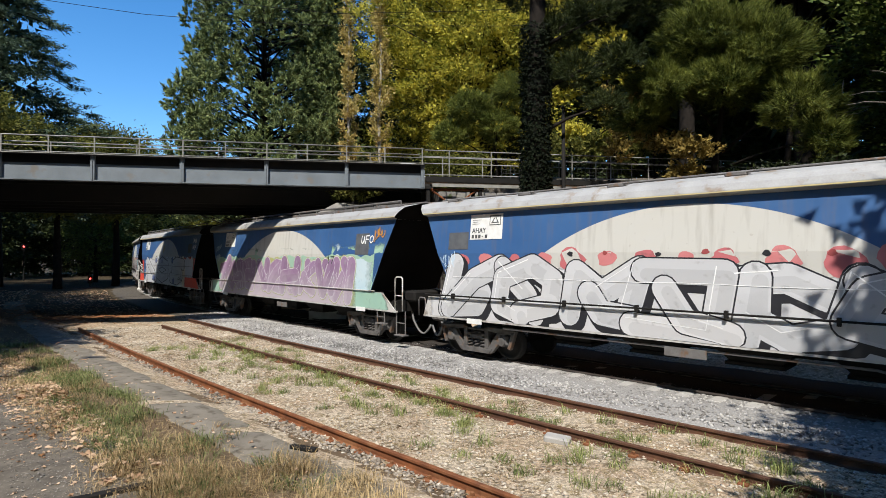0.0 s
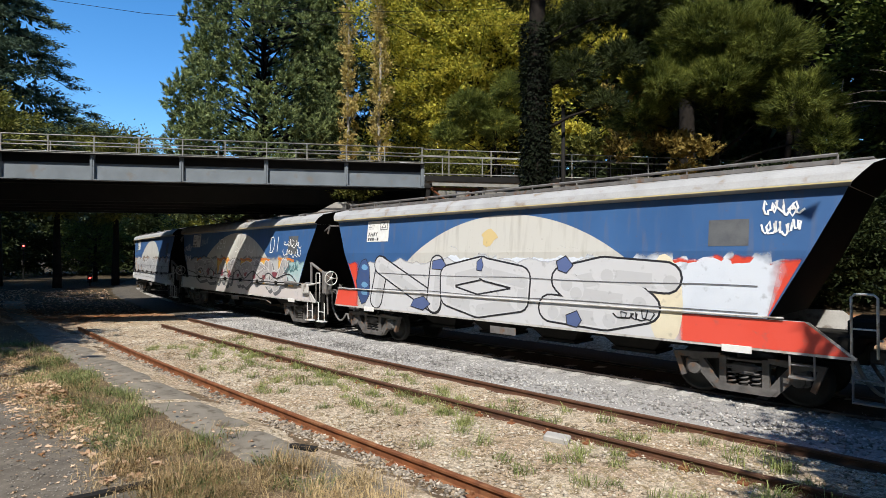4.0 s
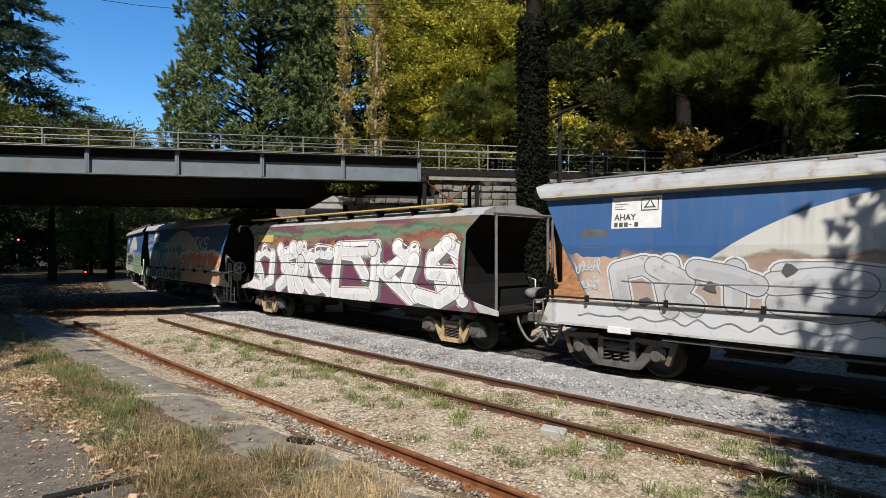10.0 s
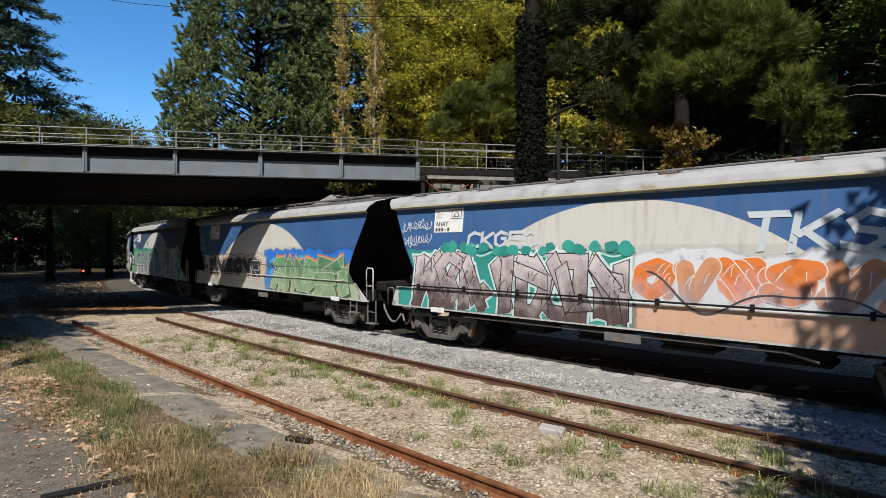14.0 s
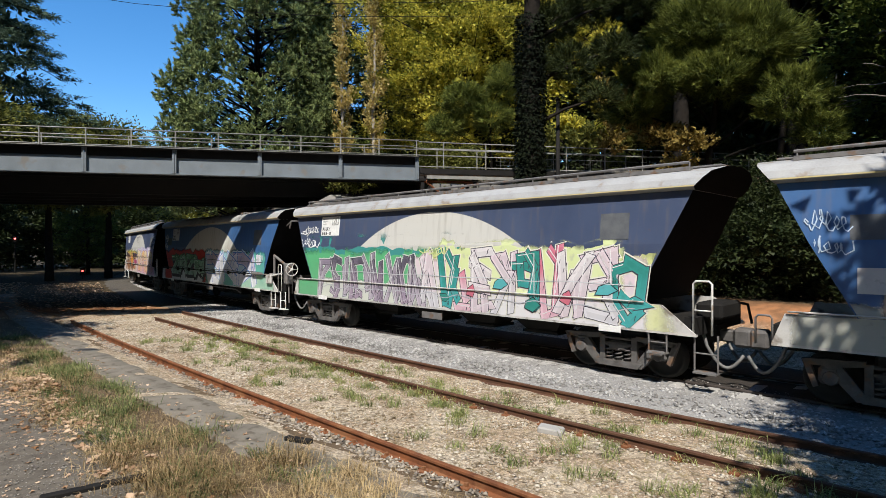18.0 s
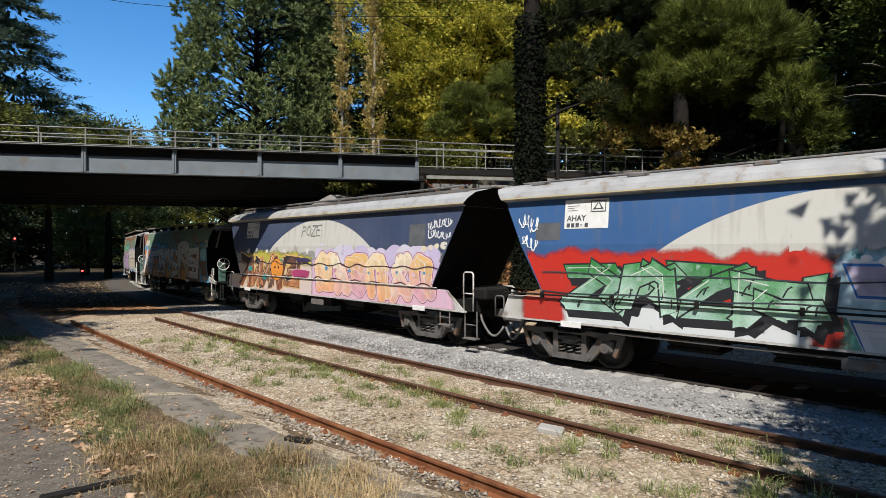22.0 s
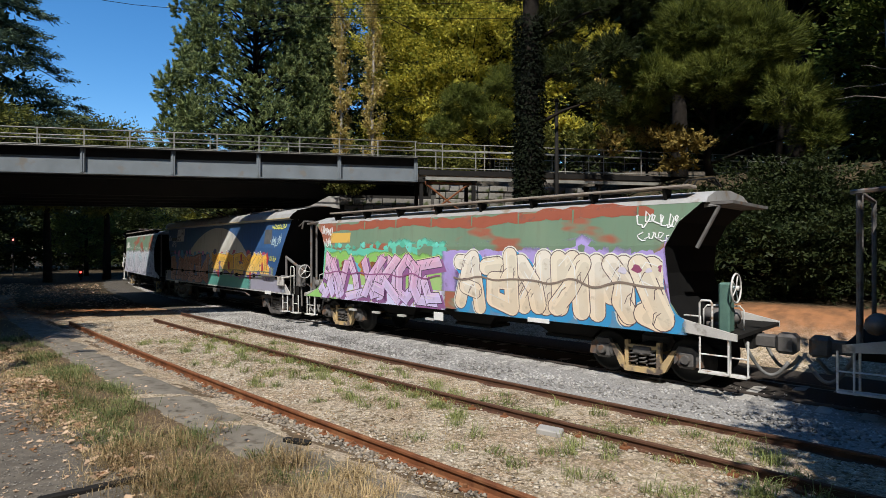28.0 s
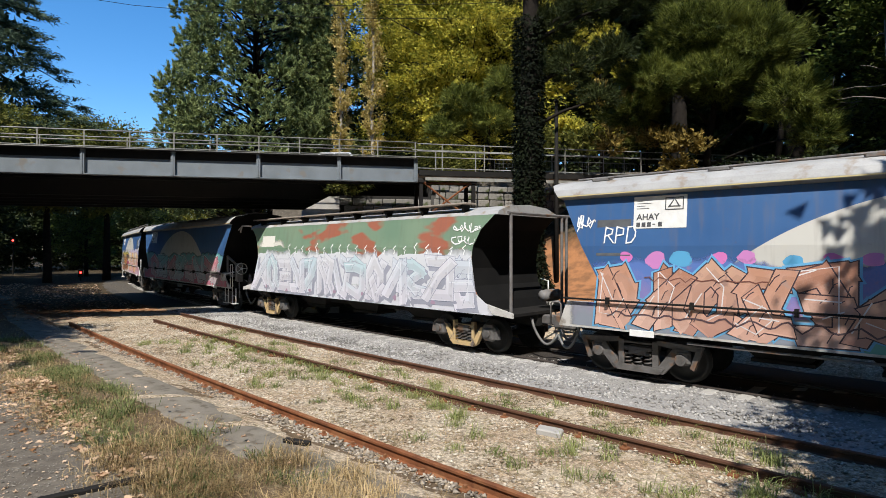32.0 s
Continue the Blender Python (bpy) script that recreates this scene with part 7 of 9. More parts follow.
def paint_12(w):
    rnd = random.Random(160)
    for i in range(22):
        x = -5.3 + i * 0.5
        blot(w, 160 + i, x, rnd.uniform(3.36, 3.50), 0.42, 0.13, (0.34, 0.10, 0.06), 0.0020 + 0.0001 * (i % 4), 12, 0.25)
    wash(w, 57, -6.4, 0.0, 1.6, 2.80, ((0.14, 0.56, 0.42), (0.12, 0.52, 0.46)), 0.0010, 0.10)
    wash(w, 58, -6.4, -0.1, 1.04, 2.52, ((0.27, 0.54, 0.13), (0.40, 0.50, 0.24)), 0.0014, 0.08)
    row_of_blots(w, 601, -5.6, -0.7, 2.12, 0.20, ((0.50, 0.19, 0.05), (0.24, 0.10, 0.04), (0.12, 0.48, 0.62)), 9, 0.0028, 0.3)
    row_of_blots(w, 600, -6.2, -0.2, 2.78, 0.09, ((0.16, 0.60, 0.50), (0.14, 0.54, 0.40), (0.10, 0.42, 0.30)), 16, 0.0026, 0.3)
    wash(w, 61, -0.3, 6.6, 1.6, 2.72, ((0.42, 0.33, 0.68), (0.30, 0.20, 0.42)), 0.0016, 0.12)
    wash(w, 611, 0.2, 6.3, 1.04, 2.3, ((0.26, 0.06, 0.16), (0.10, 0.26, 0.42)), 0.0018, 0.06)
    wash(w, 612, -5.2, -0.1, 1.04, 1.40, ((0.58, 0.54, 0.80), (0.62, 0.60, 0.80)), 0.0018, 0.04)
    wash(w, 613, -7.1, -4.9, 1.04, 1.36, ((0.08, 0.50, 0.42), (0.28, 0.54, 0.16)), 0.0020, 0.04, 0.4)
    piece(w, "SATAKOE", 62, -6.2, -0.35, 1.10, 2.48, (((0.74, 0.46, 0.62), (0.64, 0.54, 0.80)), ((0.70, 0.40, 0.58), (0.62, 0.50, 0.76))), (0.05, 0.03, 0.06), 0.32, 0.022, (0.70, 0.72, 0.34), 0.02, (0.30, 0.12, 0.30), (0.80, 0.70, 0.80), False, 0.10, 0.04, 1.15, ink=(0.08, 0.05, 0.10))
    piece(w, "ARNUMS", 63, 0.25, 6.15, 1.08, 2.66, (((0.82, 0.76, 0.66), (0.74, 0.60, 0.44)), ((0.80, 0.72, 0.58), (0.76, 0.62, 0.46))), (0.13, 0.08, 0.09), 0.42, 0.020, (0.78, 0.77, 0.70), 0.03, (0.05, 0.34, 0.66), (0.84, 0.83, 0.80), True, 0.07, -0.02, 1.0, ink=(0.84, 0.84, 0.82))
    wave(w, 64, -6.0, -0.3, 1.92, 0.05, 1.2, (0.30, 0.10, 0.24), 0.04)
    wave(w, 641, 0.2, 6.0, 1.94, 0.06, 1.3, (0.26, 0.20, 0.16), 0.05)
    row_of_blots(w, 642, 4.9, 6.2, 2.25, 0.07, ((0.66, 0.62, 0.74), (0.30, 0.08, 0.16)), 5, 0.0132, 0.2)
    patch(w, -5.55, -4.45, 2.90, 3.22, spray((0.68, 0.42, 0.10)), 0.004)
    scrawl(w, 65, -6.15, -5.45, 2.72, 3.5, WHITE, 6, 0.026)
    scrawl(w, 66, 5.2, 6.3, 3.05, 3.45, WHITE, 4, 0.03)
    scrawl(w, 67, 5.3, 6.2, 2.80, 3.05, WHITE, 4, 0.025)


def paint_13(w):
    wash(w, 65, -6.9, 6.9, 1.04, 1.6, ((0.26, 0.22, 0.30), (0.22, 0.24, 0.28)), soft=0.06)
    wash(w, 650, -6.5, -1.0, 1.5, 2.40, ((0.10, 0.18, 0.46), (0.30, 0.20, 0.40)), 0.0014, 0.12)
    wash(w, 651, -1.4, 5.9, 1.5, 1.98, ((0.26, 0.30, 0.23), (0.20, 0.26, 0.20)), 0.0016, 0.08)
    wash(w, 654, -2.0, 3.9, 1.04, 1.56, ((0.05, 0.26, 0.20), (0.10, 0.30, 0.26)), 0.0018, 0.04, 0.6)
    wash(w, 655, 3.6, 6.6, 1.04, 1.56, ((0.36, 0.35, 0.42), (0.30, 0.29, 0.36)), 0.0017, 0.04, 0.4)
    row_of_blots(w, 652, -5.9, -0.6, 2.52, 0.14, ((0.62, 0.18, 0.46), (0.56, 0.22, 0.50), (0.10, 0.36, 0.60)), 9, 0.0022, 0.12)
    piece(w, "DIOSER", 66, -6.15, -0.9, 1.04, 2.42, (((0.50, 0.26, 0.17), (0.60, 0.36, 0.28)), ((0.42, 0.20, 0.13), (0.62, 0.40, 0.32)), ((0.56, 0.34, 0.24), (0.48, 0.26, 0.20))), (0.05, 0.03, 0.04), 0.36, 0.022, (0.14, 0.40, 0.66), 0.04, None, (0.74, 0.70, 0.70), False, 0.08, 0.02, 1.1, ink=(0.10, 0.05, 0.05))
    row_of_blots(w, 653, -0.4, 5.4, 2.48, 0.16, ((0.10, 0.12, 0.30), (0.40, 0.08, 0.16)), 8, 0.0020, 0.1)
    piece(w, "YTOEKOY", 67, -0.4, 5.5, 1.62, 2.52, (((0.88, 0.46, 0.06), (0.80, 0.56, 0.22)), ((0.88, 0.54, 0.10), (0.82, 0.58, 0.26))), (0.16, 0.10, 0.12), 0.36, 0.016, (0.70, 0.70, 0.76), 0.026, (0.22, 0.17, 0.36), None, False, 0.07, -0.04, 1.1, ink=(0.10, 0.12, 0.12))
    for k, x in enumerate((0.4, 1.6, 2.9, 3.8, 4.9, 5.35)):
        blot(w, 670 + k, x, 1.62 + 0.35 * (k % 3), 0.09, 0.22, (0.48, 0.05, 0.06), 0.0132, 8, 0.25)
    wave(w, 68, -6.0, -0.8, 1.36, 0.07, 0.5, (0.10, 0.06, 0.07), 0.03)
    wave(w, 681, -5.2, -3.0, 2.1, 0.05, 0.3, (0.20, 0.08, 0.06), 0.02)
    wave(w, 682, -0.4, 5.6, 1.78, 0.02, 3.0, (0.10, 0.20, 0.16), 0.03)
    scrawl(w, 683, 5.6, 6.75, 3.45, 3.68, (0.66, 0.66, 0.16), 3, 0.05)
    scrawl(w, 684, 5.6, 6.5, 2.75, 3.3, (0.50, 0.66, 0.74), 4, 0.03)
    scrawl(w, 685, 5.5, 6.1, 2.2, 2.5, (0.62, 0.62, 0.16), 3, 0.03)
    scrawl(w, 69, -6.95, -6.3, 2.95, 3.5, WHITE, 3, 0.035)
    words(w, "RPD", -6.05, 2.82, 0.32, WHITE, 0.028, 0.6)
    patch(w, -6.25, -5.5, 2.55, 3.3, GREYPATCH, 0.0045)
    patch(w, 5.0, 5.62, 2.9, 3.46, GREYPATCH, 0.0055)


def paint_14(w):
    wash(w, 70, -6.6, 6.6, 1.04, 2.60, ((0.64, 0.65, 0.68), (0.58, 0.58, 0.62)), soft=0.16)
    wash(w, 700, -5.9, -3.6, 2.5, 3.0, ((0.62, 0.60, 0.54), (0.60, 0.58, 0.54)), 0.0016, 0.12, 0.5)
    rnd = random.Random(70)
    for k in range(20):
        x = -3.4 + 0.47 * k
        v, f = [], []
        t = 2.66 + rnd.uniform(0.08, 0.26)
        ribbon(v, f, [(x, 2.55), (x + 0.05, 2.66), (x - 0.03, (t + 2.62) / 2), (x + 0.09, t)], 0.035, 0.0030)
        part("paint_stroke", mesh("paint_stroke", v, f, spray(WHITE)), w, "curling white spray flame")
    piece(w, "MOELTBACONSEB", 71, -6.0, 5.9, 1.12, 2.48, (((0.58, 0.62, 0.68), (0.66, 0.64, 0.70)), ((0.50, 0.62, 0.66), (0.62, 0.60, 0.66)), ((0.66, 0.66, 0.70), (0.60, 0.58, 0.64))), (0.26, 0.28, 0.36), 0.32, 0.016, None, 0, (0.36, 0.37, 0.44), (0.74, 0.76, 0.80), False, 0.10, 0.02, 1.15, ink=(0.30, 0.30, 0.40))
    row_of_blots(w, 710, -5.5, 5.6, 1.24, 0.06, ((0.44, 0.30, 0.40), (0.36, 0.36, 0.44)), 14, 0.0132, 0.3)
    scrawl(w, 72, 5.1, 6.3, 2.75, 3.4, WHITE, 4, 0.035)
    patch(w, -5.5, -4.5, 2.80, 3.22, spray((0.70, 0.68, 0.62)), 0.003)


def paint_15(w):
    wash(w, 80, -6.9, 6.9, 1.04, 2.4, ((0.16, 0.40, 0.42), (0.50, 0.14, 0.20)), soft=0.12)
    piece(w, "OEMSRAK", 81, -5.4, 5.6, 1.1, 2.4, (((0.56, 0.18, 0.22), (0.60, 0.50, 0.52)), ((0.22, 0.50, 0.52), (0.60, 0.56, 0.60))), (0.06, 0.05, 0.08), 0.36, 0.024, (0.66, 0.70, 0.72), 0.03, None, WHITE, False, 0.08, 0.05, 1.1)


PAINTERS = {0: paint_0, 1: paint_1, 2: paint_2, 3: paint_3, 4: paint_4, 5: paint_5, 6: paint_6, 7: paint_7, 8: paint_8, 9: paint_9, 10: paint_10,
            11: paint_11, 12: paint_12, 13: paint_13, 14: paint_14, 15: paint_15, 16: paint_10, 17: paint_3, 18: paint_12, 19: paint_9}
LABELS = ("blue and cream hopper wagon with silver bubble letters", "blue and cream hopper wagon sprayed mint and lilac", "blue hopper wagon with grey letters and red ends",
          "blue hopper wagon with yellow and grey letters, wavy line", "blue and cream hopper wagon with pale outlined letters", "brown older hopper wagon with large white letters",
          "blue hopper wagon with teal, brown and orange letters", "blue hopper wagon with black letters and a green piece", "navy hopper wagon with green, pink and teal letters",
          "blue hopper wagon sprayed red, green and pale blue", "navy hopper wagon with yellow, orange and pink letters", "green older hopper wagon with orange and white letters",
          "green older hopper wagon with pink and cream letters", "blue hopper wagon with brown and yellow letters", "green older hopper wagon with whitish blue letters",
          "blue hopper wagon in the shade of the trees", "blue hopper wagon far down the curve", "blue hopper wagon with yellow letters, far down the curve",
          "green older hopper wagon far down the curve", "blue hopper wagon at the tail, sprayed red and green")


def build_train():
    base = {"A1": wagon_a(1), "A2": wagon_a(2), "B": wagon_b()}
    out = []
    for n in range(20):
        b = n in TYPE_B
        src = base["B" if b else "A2" if n in SECOND else "A1"]
        w = copy_thing(src, wagon_pose(where(n, 0), n in FLIPPED))
        coat = MAROON if n == 5 else NAVY if n in NAVIES else None
        if coat:
            for o in w.children:
                if o.name.split(".")[0] == "body":
                    o.material_slots[0].link = "OBJECT"
                    o.material_slots[0].material = coat
        if n == 5:
            for o in w.children:
                if o.name.split(".")[0] == "walkway_board":
                    o.material_slots[0].link = "OBJECT"
                    o.material_slots[0].material = YELLOWBOARD
                    tagged(o, "yellow-painted roof walkway board")
        tagged(w, LABELS[n])
        # the painted side faces the platform: on a turned wagon the paint is turned with it
        old = set(w.children)
        BODY["old"] = b
        PAINTERS[n](w)
        if n in FLIPPED:
            for o in set(w.children) - old:
                o.matrix_basis = pose(0, 0, 0, 0, 0, 180)
        if not b:
            sign_panel(w, -5.45, -4.4, 3.1, 3.74)
            if n in (0, 1, 3, 4):
                patch(w, 5.08, 5.82, 2.72, 3.40, GREYPATCH, 0.0055)
        out.append(w)
    for w in base.values():
        for o in [*w.children_recursive, w]:
            bpy.data.objects.remove(o)
    return out


WAGONS = build_train()


# ---- trees ----
BARK = mat("dark_bark", (0.026, 0.021, 0.017), 0.95, 0, (0.012, 0.010, 0.008), 5, 0.9, 0.6, 30)
BARK.node_tree.nodes["Principled BSDF"].inputs["Specular IOR Level"].default_value = 0.1
PALEBARK = mat("pale_bark", (0.42, 0.37, 0.29), 0.9, 0, (0.25, 0.21, 0.16), 4, 0.9, 0.4, 30)


def leaves(points, dirs, facing, length, width, rnd, droop=0.0, jitter=0.4):
    """A small pointed leaf or twig tip at each point along dirs, its face turned about to facing."""
    n = len(points)
    d = dirs + rnd.normal(0, jitter, (n, 3))
    d[:, 2] -= droop
    d /= np.linalg.norm(d, axis=1, keepdims=True) + 1e-9
    s = np.cross(d, facing + rnd.normal(0, 0.35, (n, 3)))
    s /= np.linalg.norm(s, axis=1, keepdims=True) + 1e-9
    L = (length * (0.6 + 0.8 * rnd.rand(n)))[:, None]
    W = (width * (0.6 + 0.8 * rnd.rand(n)))[:, None]
    v = np.stack([points + s * W * 0.5, points - s * W * 0.5, points + d * L], 1)
    return v.reshape(-1, 3)


def limb_paths(rnd, kind, h, r, n, base):
    """Branch lines out of a trunk along z: conifers in drooping whorls, broad trees upward and out."""
    out = []
    for i in range(n):
        t = base + (1 - base) * ((i + rnd.rand()) / n) ** (0.9 if kind == "cone" else 0.75)
        a = i * 2.4 + rnd.normal(0, 0.3)
        if kind == "cone":
            ln = r * (1.02 - (t - base) / (1 - base)) ** 0.75 * (0.75 + 0.45 * rnd.rand()) + 0.3
            rise, sag = 0.12 + 0.45 * t, 0.42
        elif kind == "spire":
            ln = r * (0.7 + 0.5 * rnd.rand()) * (1.15 - t)
            rise, sag = 2.2, 0.0
        elif kind == "flat":
            ln = r * (0.55 + 0.55 * rnd.rand())
            rise, sag = 0.35, 0.25
        else:
            q = (t - base) / (1 - base)
            ln = r * (0.45 + 0.75 * math.sin(math.pi * min(q * 0.85 + 0.12, 1))) * (0.7 + 0.5 * rnd.rand())
            rise, sag = 0.25 + 0.9 * q, 0.25
        p0 = np.array((0, 0, t * h * (0.86 if kind == "round" else 0.97)))
        pts = []
        for k in range(6):
            u = k / 5
            b = a + 0.25 * u * rnd.normal()
            pts.append(p0 + np.array((math.cos(b) * ln * u, math.sin(b) * ln * u, ln * (rise * u - sag * u * u * 1.3))))
        out.append(np.array(pts))
    return out


def tree(name, label, kind, h, r, limbs, sprays, per, length, width, leaf, seed, base=0.12, trunk=None, bark=BARK, droop=0.15, size=0.5, flat=0.6, fan=0.35, inner=10, category="tree"):
    """A tree at the origin: tapered trunk, limbs with side twigs, and a crown of leaf sprays set along them."""
    rnd = np.random.RandomState(seed)
    w = thing(name, label, category)
    tr = trunk or h * 0.018 + 0.1
    path = [(0.02 * h * rnd.normal() * (k / 8) * 0.35, 0.02 * h * rnd.normal() * (k / 8) * 0.35, h * 0.97 * k / 8 - 0.3) for k in range(9)]
    part("trunk", Shape().tube(path, tr, 10, r1=tr * 0.12).mesh("trunk", bark, True), w)
    paths = limb_paths(rnd, kind, h, r, limbs, base)
    s = Shape()
    for q in paths[::2] if limbs > 60 else paths:
        s.tube([tuple(p) for p in (q[0], q[2], q[5])], max(0.012, tr * 0.22), 4, r1=0.008)
    part("branchwork", s.mesh("branchwork", bark, True), w)
    C, A, S = [], [], []
    for q in paths:
        ln = np.linalg.norm(q[-1] - q[0]) + 1e-6
        m = max(2, int(sprays / limbs * ln / (0.7 * r)))
        u = (0.18 + 0.82 * rnd.rand(m) ** 0.75).clip(0, 0.999)
        k = np.minimum((u * 5).astype(int), 4)
        f = (u * 5 - k)[:, None]
        p = q[k] * (1 - f) + q[k + 1] * f
        d = (q[-1] - q[0]) / ln
        side = np.array((-d[1], d[0], 0.0))
        w_ = rnd.normal(0, 1, (m, 1))
        p = p + side * w_ * fan * ln * (1.15 - u[:, None]) + rnd.normal(0, 0.12 * size, (m, 3))
        ax = d[None] + side * w_ * 0.6 + rnd.normal(0, 0.2, (m, 3))
        C.append(p)
        A.append(ax / np.linalg.norm(ax, axis=1, keepdims=True))
        S.append(size * (0.55 + 0.9 * rnd.rand(m)) * (0.65 + 0.35 * min(1.0, ln / r)))
    C, A, S = (np.repeat(np.concatenate(z), per, 0) for z in (C, A, S))
    n = len(C)
    o = rnd.normal(0, 0.42, (n, 3)) * np.array((1, 1, flat))
    o = o + A * (rnd.rand(n, 1) - 0.35) * 1.1
    out = o / (np.linalg.norm(o, axis=1, keepdims=True) + 1e-6)
    v = leaves(C + o * S[:, None], A * 0.7 + out * 0.7, out * 0.75 + np.array((0, 0, 0.55)), length, width, rnd, droop)
    # the denser, shaded foliage inside
    k = rnd.randint(0, 5, (len(paths), inner))
    q = np.stack(paths)[np.arange(len(paths))[:, None], k].reshape(-1, 3) * np.array((0.68, 0.68, 1)) + rnd.normal(0, 0.06 * r, (len(paths) * inner, 3))
    d = rnd.normal(0, 1, q.shape)
    v = np.concatenate([v, leaves(q, d, rnd.normal(0, 1, q.shape), min(0.10 * r + 0.1, 0.6), min(0.07 * r + 0.1, 0.45), rnd)])
    part("crown", cloud("crown", v, np.arange(len(v)).reshape(-1, 3), leaf), w)
    return w


DARKFIR = leaf_mat("dark_fir_needles", (0.018, 0.028, 0.010), (0.060, 0.074, 0.024), 0.1)
CYPRESS = leaf_mat("cypress_sprays", (0.048, 0.072, 0.026), (0.30, 0.345, 0.13), 0.15)
CEDARL = leaf_mat("blue_cedar_needles", (0.022, 0.042, 0.028), (0.10, 0.135, 0.075), 0.1)
YELLOWL = leaf_mat("yellow_autumn_leaves", (0.15, 0.165, 0.02), (0.72, 0.62, 0.10), 0.42)
POPLARL = leaf_mat("golden_poplar_leaves", (0.30, 0.23, 0.06), (0.62, 0.48, 0.18), 0.3)
GREENL = leaf_mat("green_leaves", (0.045, 0.070, 0.012), (0.15, 0.18, 0.040), 0.3)
# green leaves with the wood's shade put into their colour
DARKL = leaf_mat("leaves_darkened_for_shade", (0.014, 0.022, 0.008), (0.044, 0.056, 0.018), 0.2)
NEEDLES = leaf_mat("dark_pine_needles", (0.012, 0.019, 0.006), (0.060, 0.074, 0.022), 0.1)
CASUAR = leaf_mat("feathery_pine_needles", (0.030, 0.047, 0.008), (0.225, 0.245, 0.050), 0.25)
RUSTL = leaf_mat("rusty_autumn_leaves", (0.13, 0.09, 0.02), (0.42, 0.31, 0.09), 0.35)
# ivy so dark because the shade on the trunk is in its colour
IVYL = leaf_mat("shade_dark_ivy_leaves", (0.004, 0.006, 0.003), (0.012, 0.017, 0.006), 0.1, 0.8)
LANEL = leaf_mat("sunny_bush_leaves", (0.09, 0.10, 0.02), (0.36, 0.34, 0.07), 0.3)
HEDGEL = leaf_mat("bright_hedge_leaves", (0.06, 0.075, 0.016), (0.26, 0.25, 0.06), 0.3)


def plant(w, spots):
    """Stands a tree at the first place and copies of it at the others: (x, y, turn)."""
    for i, (x, y, a) in enumerate(spots):
        m = pose(x, y, float(height(x, y)), 0, 0, a)
        if i:
            copy_thing(w, m)
        else:
            w.matrix_basis = m


plant(tree("cedar_tree", "tall dark blue-green cedar with level tiers", "cone", 31, 10.0, 90, 2300, 46, 0.28, 0.10, CEDARL, 1, 0.27, size=0.8, flat=0.16, fan=0.24, inner=40), [(-61.2, 8.6, 0)])
plant(tree("cypress_tree", "dark tall cypress behind the bridge", "cone", 36, 8.0, 150, 2000, 18, 0.48, 0.15, DARKFIR, 3, 0.05, size=0.8, inner=60), [(-46.0, 31.8, 0), (-44.5, 41.0, 130)])
plant(tree("poplar_tree", "slender golden poplar with a pale trunk", "spire", 24, 0.75, 50, 230, 18, 0.15, 0.12, POPLARL, 4, 0.12, 0.15, PALEBARK, 0.1, size=0.3, fan=0.2, inner=0), [(-32.6, 24.5, 0), (-29.4, 24.7, 80)])
plant(tree("maple_tree", "broad yellow-green autumn maple beyond the bridge", "round", 19.5, 7.8, 90, 1500, 46, 0.22, 0.17, YELLOWL, 5, 0.24, size=0.75, flat=0.5, fan=0.5, inner=14), [(-29.6, 34.6, 0)])
# canopies mostly above or beside the view, added to shade the wood
plant(tree("pine_tree", "tall pine with leaves darkened for shade and a bare dark trunk", "flat", 29, 4.6, 60, 620, 24, 0.48, 0.115, DARKL, 6, 0.46, 0.55, size=0.9, fan=0.4, inner=50),
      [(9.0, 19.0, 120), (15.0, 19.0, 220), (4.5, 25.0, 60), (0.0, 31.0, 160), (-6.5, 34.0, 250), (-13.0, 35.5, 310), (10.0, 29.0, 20)])
